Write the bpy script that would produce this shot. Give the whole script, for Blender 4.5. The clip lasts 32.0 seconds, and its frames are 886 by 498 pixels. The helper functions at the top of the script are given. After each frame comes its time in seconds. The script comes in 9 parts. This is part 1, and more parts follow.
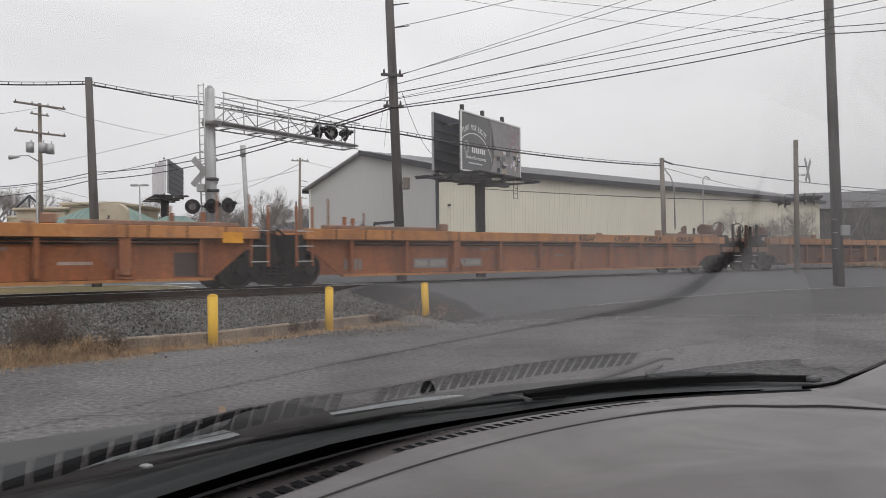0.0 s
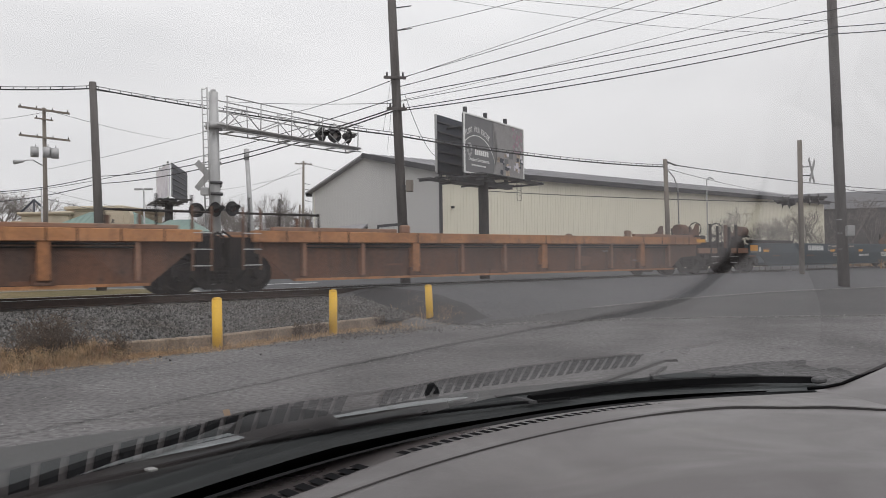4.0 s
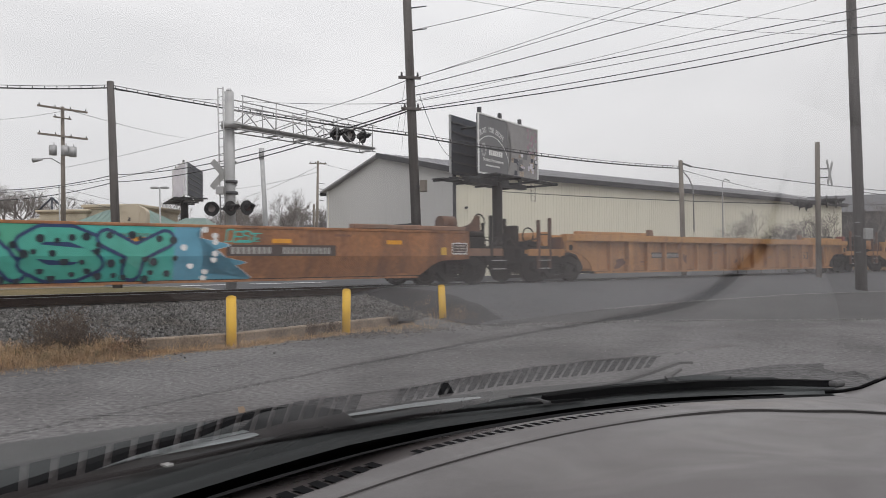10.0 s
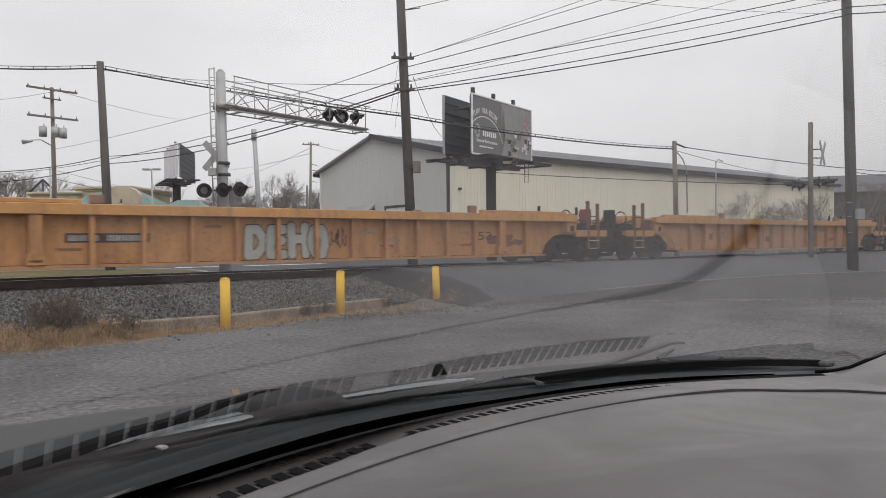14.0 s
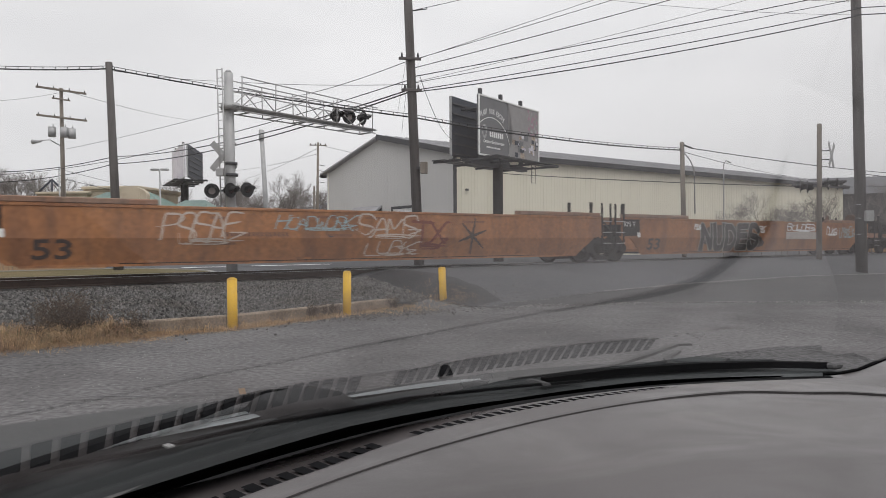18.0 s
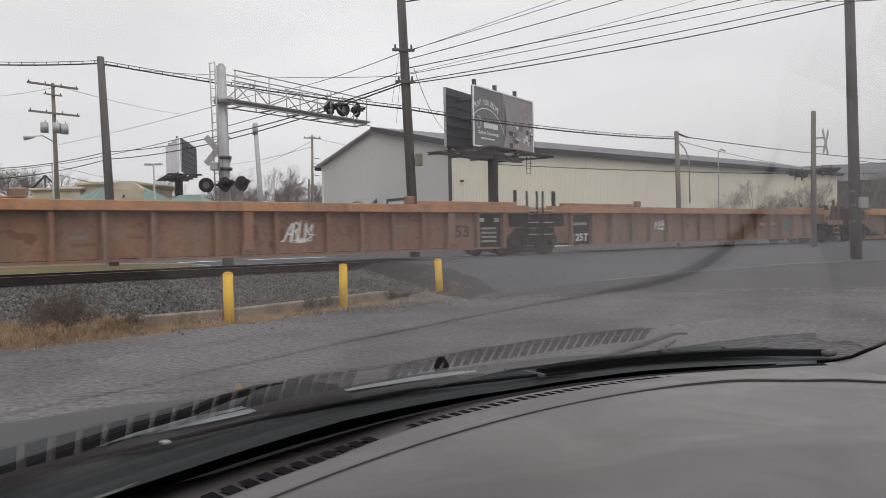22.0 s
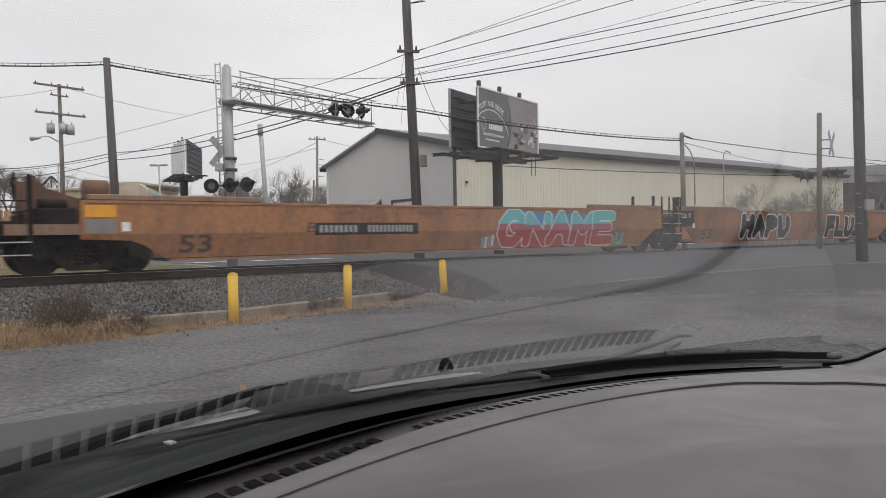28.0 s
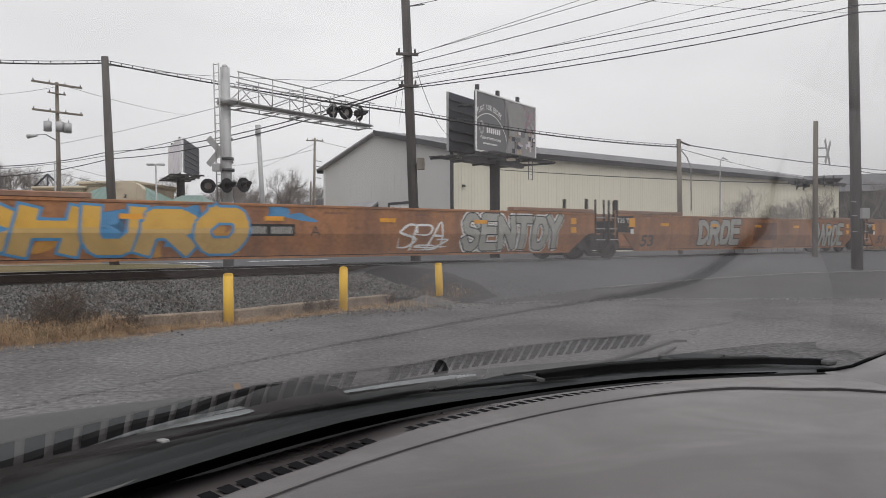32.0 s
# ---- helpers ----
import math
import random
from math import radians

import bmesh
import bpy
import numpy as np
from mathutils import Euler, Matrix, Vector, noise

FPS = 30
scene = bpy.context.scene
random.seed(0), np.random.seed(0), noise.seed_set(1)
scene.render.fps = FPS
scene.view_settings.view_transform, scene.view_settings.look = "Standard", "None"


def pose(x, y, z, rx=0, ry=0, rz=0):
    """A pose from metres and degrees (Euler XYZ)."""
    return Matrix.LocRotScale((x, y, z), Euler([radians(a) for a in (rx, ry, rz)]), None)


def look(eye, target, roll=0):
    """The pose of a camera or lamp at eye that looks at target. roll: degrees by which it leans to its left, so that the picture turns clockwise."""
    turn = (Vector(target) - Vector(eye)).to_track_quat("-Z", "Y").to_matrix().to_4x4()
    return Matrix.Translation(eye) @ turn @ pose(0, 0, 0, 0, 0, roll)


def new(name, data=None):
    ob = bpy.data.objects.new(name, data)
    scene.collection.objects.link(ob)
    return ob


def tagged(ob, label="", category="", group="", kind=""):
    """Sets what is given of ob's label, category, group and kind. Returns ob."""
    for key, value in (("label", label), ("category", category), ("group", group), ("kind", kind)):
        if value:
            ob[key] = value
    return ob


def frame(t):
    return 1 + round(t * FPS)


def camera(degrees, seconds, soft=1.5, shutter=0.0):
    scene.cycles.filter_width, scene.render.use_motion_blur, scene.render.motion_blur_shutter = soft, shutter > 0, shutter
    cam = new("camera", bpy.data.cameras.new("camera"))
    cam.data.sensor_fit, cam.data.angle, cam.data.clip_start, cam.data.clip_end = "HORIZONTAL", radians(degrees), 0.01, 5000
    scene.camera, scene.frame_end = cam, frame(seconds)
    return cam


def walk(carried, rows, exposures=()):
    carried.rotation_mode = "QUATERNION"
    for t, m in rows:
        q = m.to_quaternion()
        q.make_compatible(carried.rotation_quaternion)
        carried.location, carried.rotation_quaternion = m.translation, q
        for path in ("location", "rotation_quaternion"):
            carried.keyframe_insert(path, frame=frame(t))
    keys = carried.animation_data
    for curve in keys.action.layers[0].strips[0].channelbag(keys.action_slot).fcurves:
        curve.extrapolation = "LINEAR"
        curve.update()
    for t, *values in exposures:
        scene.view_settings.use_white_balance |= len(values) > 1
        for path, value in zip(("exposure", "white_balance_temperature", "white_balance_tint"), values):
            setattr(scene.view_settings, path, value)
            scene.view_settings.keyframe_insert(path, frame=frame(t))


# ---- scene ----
# Plan: z = 0 is the parking ground under the car. The track runs along az 52 deg;
# S, N = distance along the track and across it, from the camera's foot.
AZ = radians(52)
RT = 0.72          # top of rail
NC = 17.8          # centre line of the track
SPEED = 16.6       # of the train, m/s


def sn(s, n, z=0.0):
    """World place of a point s along the track and n across it."""
    return Vector((s * math.sin(AZ) - n * math.cos(AZ), s * math.cos(AZ) + n * math.sin(AZ), z))


def at_sn(s, n, z=0.0, turn=0.0):
    p = sn(s, n, z)
    return pose(p.x, p.y, p.z, 0, 0, 38 + turn)


cam = camera(64.0, 32.0, soft=0.9, shutter=0.14)
PATH = [
    (0.0, pose(0.0000, 0.0000, 1.4000, 90.84, 0.60, 0.00)),
    (0.5, pose(0.0007, 0.0000, 1.3998, 90.89, 0.93, -0.07)),
    (1.0, pose(0.0010, -0.0000, 1.4002, 90.85, 0.82, -0.11)),
    (1.5, pose(0.0004, -0.0000, 1.4009, 90.93, 0.72, 0.09)),
    (2.0, pose(-0.0001, -0.0000, 1.4007, 90.87, 0.86, -0.06)),
    (2.5, pose(0.0005, -0.0000, 1.4008, 90.93, 0.67, 0.24)),
    (3.0, pose(0.0003, -0.0000, 1.4001, 90.85, 0.82, 0.20)),
    (3.5, pose(0.0004, -0.0000, 1.4002, 91.03, 0.85, 0.24)),
    (5.5, pose(-0.0001, 0.0000, 1.3993, 90.97, 0.93, 0.56)),
    (6.0, pose(0.0009, -0.0000, 1.4013, 90.74, 1.09, 0.73)),
    (6.5, pose(-0.0005, -0.0000, 1.4011, 91.04, 0.76, 1.66)),
    (7.0, pose(-0.0012, 0.0000, 1.3978, 91.64, -0.27, 1.19)),
    (7.5, pose(-0.0016, -0.0000, 1.3998, 91.00, 0.32, 1.27)),
    (8.0, pose(-0.0009, -0.0000, 1.4008, 90.83, 1.06, 0.90)),
    (8.5, pose(-0.0003, -0.0000, 1.4001, 90.98, 0.77, 0.17)),
    (9.0, pose(-0.0013, -0.0000, 1.3991, 90.80, 0.52, 1.26)),
    (9.5, pose(-0.0002, -0.0000, 1.3993, 90.58, 0.67, 2.60)),
    (10.0, pose(-0.0019, -0.0000, 1.3990, 91.06, 0.43, 1.37)),
    (10.5, pose(-0.0024, 0.0000, 1.3992, 90.67, -0.35, -0.71)),
    (11.0, pose(-0.0022, 0.0000, 1.4008, 89.90, 0.37, -0.68)),
    (11.5, pose(-0.0015, 0.0000, 1.4001, 89.80, 0.39, -0.22)),
    (12.0, pose(-0.0019, -0.0000, 1.3994, 89.67, 0.06, 0.24)),
    (12.5, pose(-0.0019, -0.0000, 1.3996, 89.68, 0.29, 0.46)),
    (13.0, pose(0.0001, 0.0000, 1.3997, 89.68, 0.38, 0.78)),
    (13.5, pose(-0.0005, -0.0000, 1.3990, 89.84, 0.30, 0.62)),
    (14.0, pose(-0.0011, -0.0000, 1.4001, 89.54, 0.59, 0.87)),
    (14.5, pose(-0.0013, -0.0000, 1.3998, 89.72, 0.23, 0.65)),
    (16.5, pose(-0.0034, -0.0001, 1.3997, 89.70, -0.35, 1.53)),
    (17.0, pose(-0.0023, -0.0000, 1.3999, 89.75, 0.04, 1.11)),
    (17.5, pose(-0.0004, -0.0000, 1.4002, 89.71, 0.41, 1.43)),
    (18.0, pose(-0.0007, -0.0000, 1.3996, 89.61, 0.42, 1.41)),
    (18.5, pose(-0.0006, -0.0000, 1.3997, 89.81, 0.44, 1.13)),
    (19.0, pose(-0.0006, -0.0000, 1.4000, 89.73, 0.45, 0.86)),
    (19.5, pose(0.0000, 0.0000, 1.4014, 89.08, 0.77, 0.78)),
    (20.0, pose(0.0002, 0.0000, 1.4009, 89.42, 0.45, 0.36)),
    (20.5, pose(-0.0001, 0.0000, 1.4002, 89.20, 0.62, 0.80)),
    (21.0, pose(0.0009, 0.0000, 1.4008, 89.14, 1.02, 1.06)),
    (21.5, pose(0.0008, 0.0000, 1.3999, 89.12, 0.91, 0.94)),
    (22.0, pose(0.0013, 0.0000, 1.4010, 88.93, 1.10, 1.07)),
    (22.5, pose(0.0011, 0.0000, 1.4003, 88.97, 1.01, 1.01)),
    (23.0, pose(0.0018, 0.0001, 1.4011, 88.81, 1.22, 1.29)),
    (23.5, pose(0.0013, 0.0001, 1.4019, 88.66, 1.47, 1.14)),
    (24.0, pose(0.0016, 0.0001, 1.4016, 88.63, 1.66, 1.27)),
    (24.5, pose(0.0022, 0.0001, 1.4012, 88.65, 1.69, 1.23)),
    (25.0, pose(0.0014, 0.0001, 1.4015, 88.61, 1.48, 1.42)),
    (25.5, pose(0.0018, 0.0001, 1.4013, 88.88, 1.86, 1.51)),
    (27.5, pose(-0.0004, 0.0000, 1.4008, 88.92, 0.89, 1.15)),
    (28.0, pose(0.0011, 0.0000, 1.4012, 89.04, 0.97, 1.43)),
    (28.5, pose(0.0000, 0.0000, 1.4008, 89.02, 1.15, 1.40)),
    (29.0, pose(0.0017, 0.0001, 1.4012, 89.06, 1.14, 1.22)),
    (29.5, pose(0.0009, 0.0000, 1.3998, 89.60, 0.98, 1.40)),
    (30.0, pose(0.0004, 0.0000, 1.4007, 89.34, 0.93, 1.11)),
    (30.5, pose(0.0004, 0.0000, 1.3999, 89.32, 0.93, 0.84)),
    (31.0, pose(-0.0000, -0.0000, 1.3999, 89.39, 0.93, 1.02)),
    (31.5, pose(-0.0000, 0.0000, 1.4002, 89.36, 0.79, 1.11)),
    (32.0, pose(0.0008, 0.0000, 1.3990, 89.29, 0.24, 1.14)),
]

walk(cam, PATH)

# ---- sky, sun ----
world = bpy.data.worlds.new("overcast")
scene.world = world
world.use_nodes = True
wn = world.node_tree
wn.nodes.clear()
w_out = wn.nodes.new("ShaderNodeOutputWorld")
w_bg = wn.nodes.new("ShaderNodeBackground")
w_sky = wn.nodes.new("ShaderNodeTexSky")
w_sky.sky_type = "NISHITA"
w_sky.sun_disc = False
w_sky.sun_elevation, w_sky.sun_rotation = radians(38), radians(200)
w_sky.dust_density = 4.0
w_hsv = wn.nodes.new("ShaderNodeHueSaturation")
w_hsv.inputs["Saturation"].default_value = 0.08
w_hsv.inputs["Value"].default_value = 0.07
w_co = wn.nodes.new("ShaderNodeTexCoord")
w_map = wn.nodes.new("ShaderNodeMapping")
w_map.inputs["Scale"].default_value = (1.0, 1.0, 3.5)
w_noise = wn.nodes.new("ShaderNodeTexNoise")
w_noise.inputs["Scale"].default_value = 1.6
w_noise.inputs["Detail"].default_value = 5.0
w_noise.inputs["Roughness"].default_value = 0.5
w_ramp = wn.nodes.new("ShaderNodeValToRGB")
w_ramp.color_ramp.elements[0].position, w_ramp.color_ramp.elements[0].color = 0.3, (0.935, 0.925, 0.955, 1)
w_ramp.color_ramp.elements[1].position, w_ramp.color_ramp.elements[1].color = 0.7, (1.2, 1.18, 1.205, 1)
w_mix = wn.nodes.new("ShaderNodeMix")
w_mix.data_type = "RGBA"
w_mix.inputs["Factor"].default_value = 0.8
wn.links.new(w_sky.outputs[0], w_hsv.inputs["Color"])
wn.links.new(w_co.outputs["Generated"], w_map.inputs[0])
wn.links.new(w_map.outputs[0], w_noise.inputs["Vector"])
wn.links.new(w_noise.outputs["Fac"], w_ramp.inputs[0])
wn.links.new(w_hsv.outputs[0], w_mix.inputs["A"])
wn.links.new(w_ramp.outputs[0], w_mix.inputs["B"])
wn.links.new(w_mix.outputs["Result"], w_bg.inputs[0])
w_bg.inputs[1].default_value = 1.0
# an overcast sky is brighter overhead than at the horizon
w_sep = wn.nodes.new("ShaderNodeSeparateXYZ")
w_up = wn.nodes.new("ShaderNodeMapRange")
w_up.inputs["From Min"].default_value, w_up.inputs["From Max"].default_value = 0.3, 1.0
w_up.inputs["To Min"].default_value, w_up.inputs["To Max"].default_value = 1.0, 2.0
wn.links.new(w_co.outputs["Generated"], w_sep.inputs[0])
wn.links.new(w_sep.outputs["Z"], w_up.inputs["Value"])
w_east = wn.nodes.new("ShaderNodeMapRange")
w_east.interpolation_type = "SMOOTHSTEP"
w_east.inputs["From Min"].default_value, w_east.inputs["From Max"].default_value = -0.45, 0.3
w_east.inputs["To Min"].default_value, w_east.inputs["To Max"].default_value = 0.95, 1.1
w_mul = wn.nodes.new("ShaderNodeMath")
w_mul.operation = "MULTIPLY"
wn.links.new(w_sep.outputs["X"], w_east.inputs["Value"])
wn.links.new(w_up.outputs[0], w_mul.inputs[0])
wn.links.new(w_east.outputs[0], w_mul.inputs[1])
wn.links.new(w_mul.outputs[0], w_bg.inputs[1])
wn.links.new(w_bg.outputs[0], w_out.inputs[0])

sun = new("sun", bpy.data.lights.new("sun", "SUN"))
sun.data.energy, sun.data.angle, sun.data.color = 0.9, radians(40), (1.0, 0.97, 0.93)
sun.matrix_world = look((14, -14, 40), (0, 0, 0))


# ---- materials ----
def mat(name, colour, rough=0.7, metal=0.0, spots=None, amount=0.5, scale=3.0, grain=40.0, grain_amount=0.15,
        bump=0.15, streak=(1, 1, 1), island=0.0, spec=0.4, space="Object", lo=0.45, hi=0.65, depth=0.01, grime=None, grime_amount=0.7):
    """A painted, mineral or metal surface: base colour, large stains of a second colour, fine grain and relief."""
    m = bpy.data.materials.new(name)
    m.use_nodes = True
    nt = m.node_tree
    b = nt.nodes["Principled BSDF"]
    b.inputs["Roughness"].default_value, b.inputs["Metallic"].default_value = rough, metal
    b.inputs["Specular IOR Level"].default_value = spec
    co = nt.nodes.new("ShaderNodeTexCoord")
    mp = nt.nodes.new("ShaderNodeMapping")
    mp.inputs["Scale"].default_value = streak
    nt.links.new(co.outputs[space], mp.inputs[0])
    info = nt.nodes.new("ShaderNodeObjectInfo")
    off = nt.nodes.new("ShaderNodeVectorMath")
    off.operation = "SCALE"
    off.inputs[0].default_value = (17.0, 9.0, 5.0)
    nt.links.new(info.outputs["Random"], off.inputs["Scale"])
    nt.links.new(off.outputs[0], mp.inputs["Location"])
    big = nt.nodes.new("ShaderNodeTexNoise")
    big.inputs["Scale"].default_value, big.inputs["Detail"].default_value, big.inputs["Roughness"].default_value = scale, 6.0, 0.6
    fine = nt.nodes.new("ShaderNodeTexNoise")
    fine.inputs["Scale"].default_value, fine.inputs["Detail"].default_value = grain, 4.0
    nt.links.new(mp.outputs[0], big.inputs["Vector"])
    nt.links.new(co.outputs[space], fine.inputs["Vector"])
    ramp = nt.nodes.new("ShaderNodeMapRange")
    ramp.inputs["From Min"].default_value, ramp.inputs["From Max"].default_value = lo, hi
    ramp.inputs["To Max"].default_value = amount
    nt.links.new(big.outputs["Fac"], ramp.inputs["Value"])
    mix = nt.nodes.new("ShaderNodeMix")
    mix.data_type = "RGBA"
    mix.inputs["A"].default_value = (*colour, 1)
    mix.inputs["B"].default_value = (*(spots or [c * 0.6 for c in colour]), 1)
    nt.links.new(ramp.outputs[0], mix.inputs["Factor"])
    paint_out = mix.outputs["Result"]
    if grime:
        # rusty and sooty runs, tall and narrow, and small chipped spots
        for (sx, sz), sc, lo_, hi_, col, k in (((1.0, 0.16), 3.2, 0.5, 0.72, grime, grime_amount), ((1.0, 0.7), 7.0, 0.6, 0.7, [c * 0.55 for c in grime], 0.75 * grime_amount)):
            m2, n2, r2, x2 = (nt.nodes.new("ShaderNode" + k_) for k_ in ("Mapping", "TexNoise", "MapRange", "Mix"))
            m2.inputs["Scale"].default_value = (sx, sx, sz)
            nt.links.new(co.outputs[space], m2.inputs[0])
            nt.links.new(off.outputs[0], m2.inputs["Location"])
            n2.inputs["Scale"].default_value, n2.inputs["Detail"].default_value, n2.inputs["Roughness"].default_value = sc, 5.0, 0.65
            nt.links.new(m2.outputs[0], n2.inputs["Vector"])
            r2.inputs["From Min"].default_value, r2.inputs["From Max"].default_value, r2.inputs["To Max"].default_value = lo_, hi_, k
            nt.links.new(n2.outputs["Fac"], r2.inputs["Value"])
            x2.data_type = "RGBA"
            x2.inputs["B"].default_value = (*col, 1)
            nt.links.new(r2.outputs[0], x2.inputs["Factor"])
            nt.links.new(paint_out, x2.inputs["A"])
            paint_out = x2.outputs["Result"]
    vary = nt.nodes.new("ShaderNodeHueSaturation")
    lift = nt.nodes.new("ShaderNodeMapRange")
    lift.inputs["From Min"].default_value, lift.inputs["From Max"].default_value = 0.3, 0.7
    lift.inputs["To Min"].default_value, lift.inputs["To Max"].default_value = 1 - grain_amount, 1 + grain_amount
    nt.links.new(fine.outputs["Fac"], lift.inputs["Value"])
    last = lift.outputs[0]
    if island:
        geo = nt.nodes.new("ShaderNodeNewGeometry")
        isl = nt.nodes.new("ShaderNodeMapRange")
        isl.inputs["To Min"].default_value, isl.inputs["To Max"].default_value = 1 - island, 1 + island
        nt.links.new(geo.outputs["Random Per Island"], isl.inputs["Value"])
        mul = nt.nodes.new("ShaderNodeMath")
        mul.operation = "MULTIPLY"
        nt.links.new(last, mul.inputs[0])
        nt.links.new(isl.outputs[0], mul.inputs[1])
        last = mul.outputs[0]
    nt.links.new(last, vary.inputs["Value"])
    nt.links.new(paint_out, vary.inputs["Color"])
    nt.links.new(vary.outputs[0], b.inputs["Base Color"])
    if bump:
        bp = nt.nodes.new("ShaderNodeBump")
        bp.inputs["Strength"].default_value, bp.inputs["Distance"].default_value = bump, depth
        nt.links.new(fine.outputs["Fac"], bp.inputs["Height"])
        nt.links.new(bp.outputs[0], b.inputs["Normal"])
    return m


M = {}
M["asphalt_old"] = mat("asphalt_old", (0.132, 0.128, 0.130), 0.95, spots=(0.055, 0.053, 0.054), amount=0.8, scale=0.45, grain=15, grain_amount=0.55, bump=1.0, spec=0.25, depth=0.03)
M["asphalt_new"] = mat("asphalt_new", (0.096, 0.097, 0.103), 0.95, spec=0.1, spots=(0.07, 0.071, 0.075), amount=0.6, scale=0.25, grain=16, grain_amount=0.2, bump=0.4)
M["asphalt_patch"] = mat("asphalt_patch", (0.05, 0.05, 0.052), 0.85, spec=0.25, spots=(0.065, 0.064, 0.065), amount=0.7, scale=0.4, grain=18, grain_amount=0.2, bump=0.4)
M["tar"] = mat("dark_tar", (0.03, 0.03, 0.032), 0.85, spec=0.2, spots=(0.042, 0.042, 0.044), amount=0.7, scale=0.8, grain=20, grain_amount=0.2, bump=0.4)
M["crumbs"] = mat("asphalt_crumbs", (0.24, 0.235, 0.23), 0.95, island=0.5, bump=0)
M["earth"] = mat("earth", (0.12, 0.11, 0.085), 1.0, spots=(0.2, 0.16, 0.1), amount=0.8, scale=0.4, grain=12, grain_amount=0.3, bump=0.6)
M["grass"] = mat("winter_grass", (0.115, 0.10, 0.055), 1.0, spec=0.05, spots=(0.17, 0.13, 0.075), amount=0.8, scale=0.5, grain=20, grain_amount=0.3, bump=0.6)
M["straw"] = mat("straw", (0.40, 0.27, 0.15), 0.9, spots=(0.21, 0.115, 0.06), amount=0.9, scale=2.2, island=0.6, bump=0)
M["moss"] = mat("dull_green_grass", (0.15, 0.14, 0.06), 0.9, spots=(0.2, 0.15, 0.07), amount=0.8, scale=2, island=0.4, bump=0)
M["weed"] = mat("weed", (0.085, 0.06, 0.042), 0.9, island=0.3, bump=0)
M["ballast"] = mat("ballast", (0.108, 0.104, 0.100), 0.95, spots=(0.085, 0.075, 0.066), amount=0.7, scale=1.2, grain=25, island=0.75, bump=0.3)
M["ballast_bed"] = mat("ballast_bed", (0.05, 0.047, 0.045), 1.0, scale=2, grain=30, bump=0.8, depth=0.03)
M["concrete"] = mat("concrete", (0.25, 0.195, 0.15), 0.95, spots=(0.15, 0.115, 0.085), amount=0.9, scale=3.5, grain=26, grain_amount=0.3, bump=0.7, depth=0.02, grime=(0.11, 0.085, 0.065), grime_amount=0.6)
M["pale_kerb"] = mat("pale_kerb", (0.33, 0.32, 0.3), 0.9, spots=(0.25, 0.24, 0.22), amount=0.8, scale=2.0, grain=30, bump=0.3)
M["rail"] = mat("rail_steel", (0.07, 0.045, 0.035), 0.7, 0.4, scale=3)
M["rail_head"] = mat("rail_head", (0.5, 0.5, 0.5), 0.3, 1.0, scale=3)
M["tie"] = mat("tie_wood", (0.045, 0.036, 0.03), 0.95, scale=4, streak=(1, 8, 1))
M["yellow"] = mat("yellow_paint", (0.72, 0.43, 0.03), 0.5, spots=(0.5, 0.3, 0.05), amount=0.6, scale=6, streak=(1, 1, 0.3), grain_amount=0.06)
M["pole_wood"] = mat("pole_wood", (0.098, 0.09, 0.087), 0.95, spots=(0.052, 0.046, 0.045), amount=0.8, scale=5, streak=(1, 1, 0.08), grain_amount=0.25, bump=0.3)
M["pole_grey"] = mat("pole_grey_wood", (0.2, 0.175, 0.15), 0.95, spots=(0.12, 0.1, 0.085), amount=0.8, scale=5, streak=(1, 1, 0.08), bump=0.3)
M["alu"] = mat("grey_aluminium", (0.37, 0.37, 0.37), 0.55, 0.3, spots=(0.28, 0.28, 0.285), amount=0.6, scale=3, grain_amount=0.08)
M["steel_dark"] = mat("dark_steel", (0.07, 0.07, 0.075), 0.6, 0.3, scale=3)
M["black"] = mat("black_paint", (0.015, 0.015, 0.016), 0.6, spec=0.2, scale=4, bump=0.05)
M["lens"] = mat("signal_lens", (0.5, 0.48, 0.47), 0.15, spots=(0.12, 0.03, 0.03), amount=0.5, bump=0)
M["lens_dark"] = mat("dark_red_lens", (0.03, 0.012, 0.012), 0.2, bump=0)
M["wire"] = mat("wire", (0.03, 0.03, 0.032), 0.7, bump=0)
M["siding_grey"] = mat("grey_siding", (0.55, 0.54, 0.525), 0.6, spots=(0.48, 0.47, 0.455), amount=0.6, scale=0.4, streak=(1, 1, 0.3), grain_amount=0.04)
M["siding_cream"] = mat("cream_siding", (0.8, 0.76, 0.63), 0.6, spots=(0.7, 0.66, 0.54), amount=0.6, scale=0.5, streak=(1, 1, 0.25), grain_amount=0.05)
M["roof_metal"] = mat("grey_metal_roof", (0.36, 0.355, 0.37), 0.6, 0.1, scale=0.6, grain_amount=0.05)
M["roof_trim"] = mat("dark_roof_trim", (0.05, 0.05, 0.055), 0.6, scale=1)
M["white"] = mat("white_paint", (0.75, 0.75, 0.74), 0.6, spots=(0.55, 0.54, 0.52), amount=0.5, scale=3, grain_amount=0.05)
M["board_dark"] = mat("billboard_print", (0.13, 0.13, 0.135), 0.45, spots=(0.085, 0.08, 0.085), amount=0.7, scale=0.6, grain_amount=0.05, bump=0)
M["board_pale"] = mat("billboard_pale", (0.6, 0.58, 0.62), 0.5, spots=(0.4, 0.35, 0.42), amount=0.8, scale=1.2, bump=0)
M["board_pink"] = mat("billboard_flowers", (0.34, 0.2, 0.25), 0.5, spots=(0.2, 0.17, 0.2), amount=1, scale=6, bump=0)
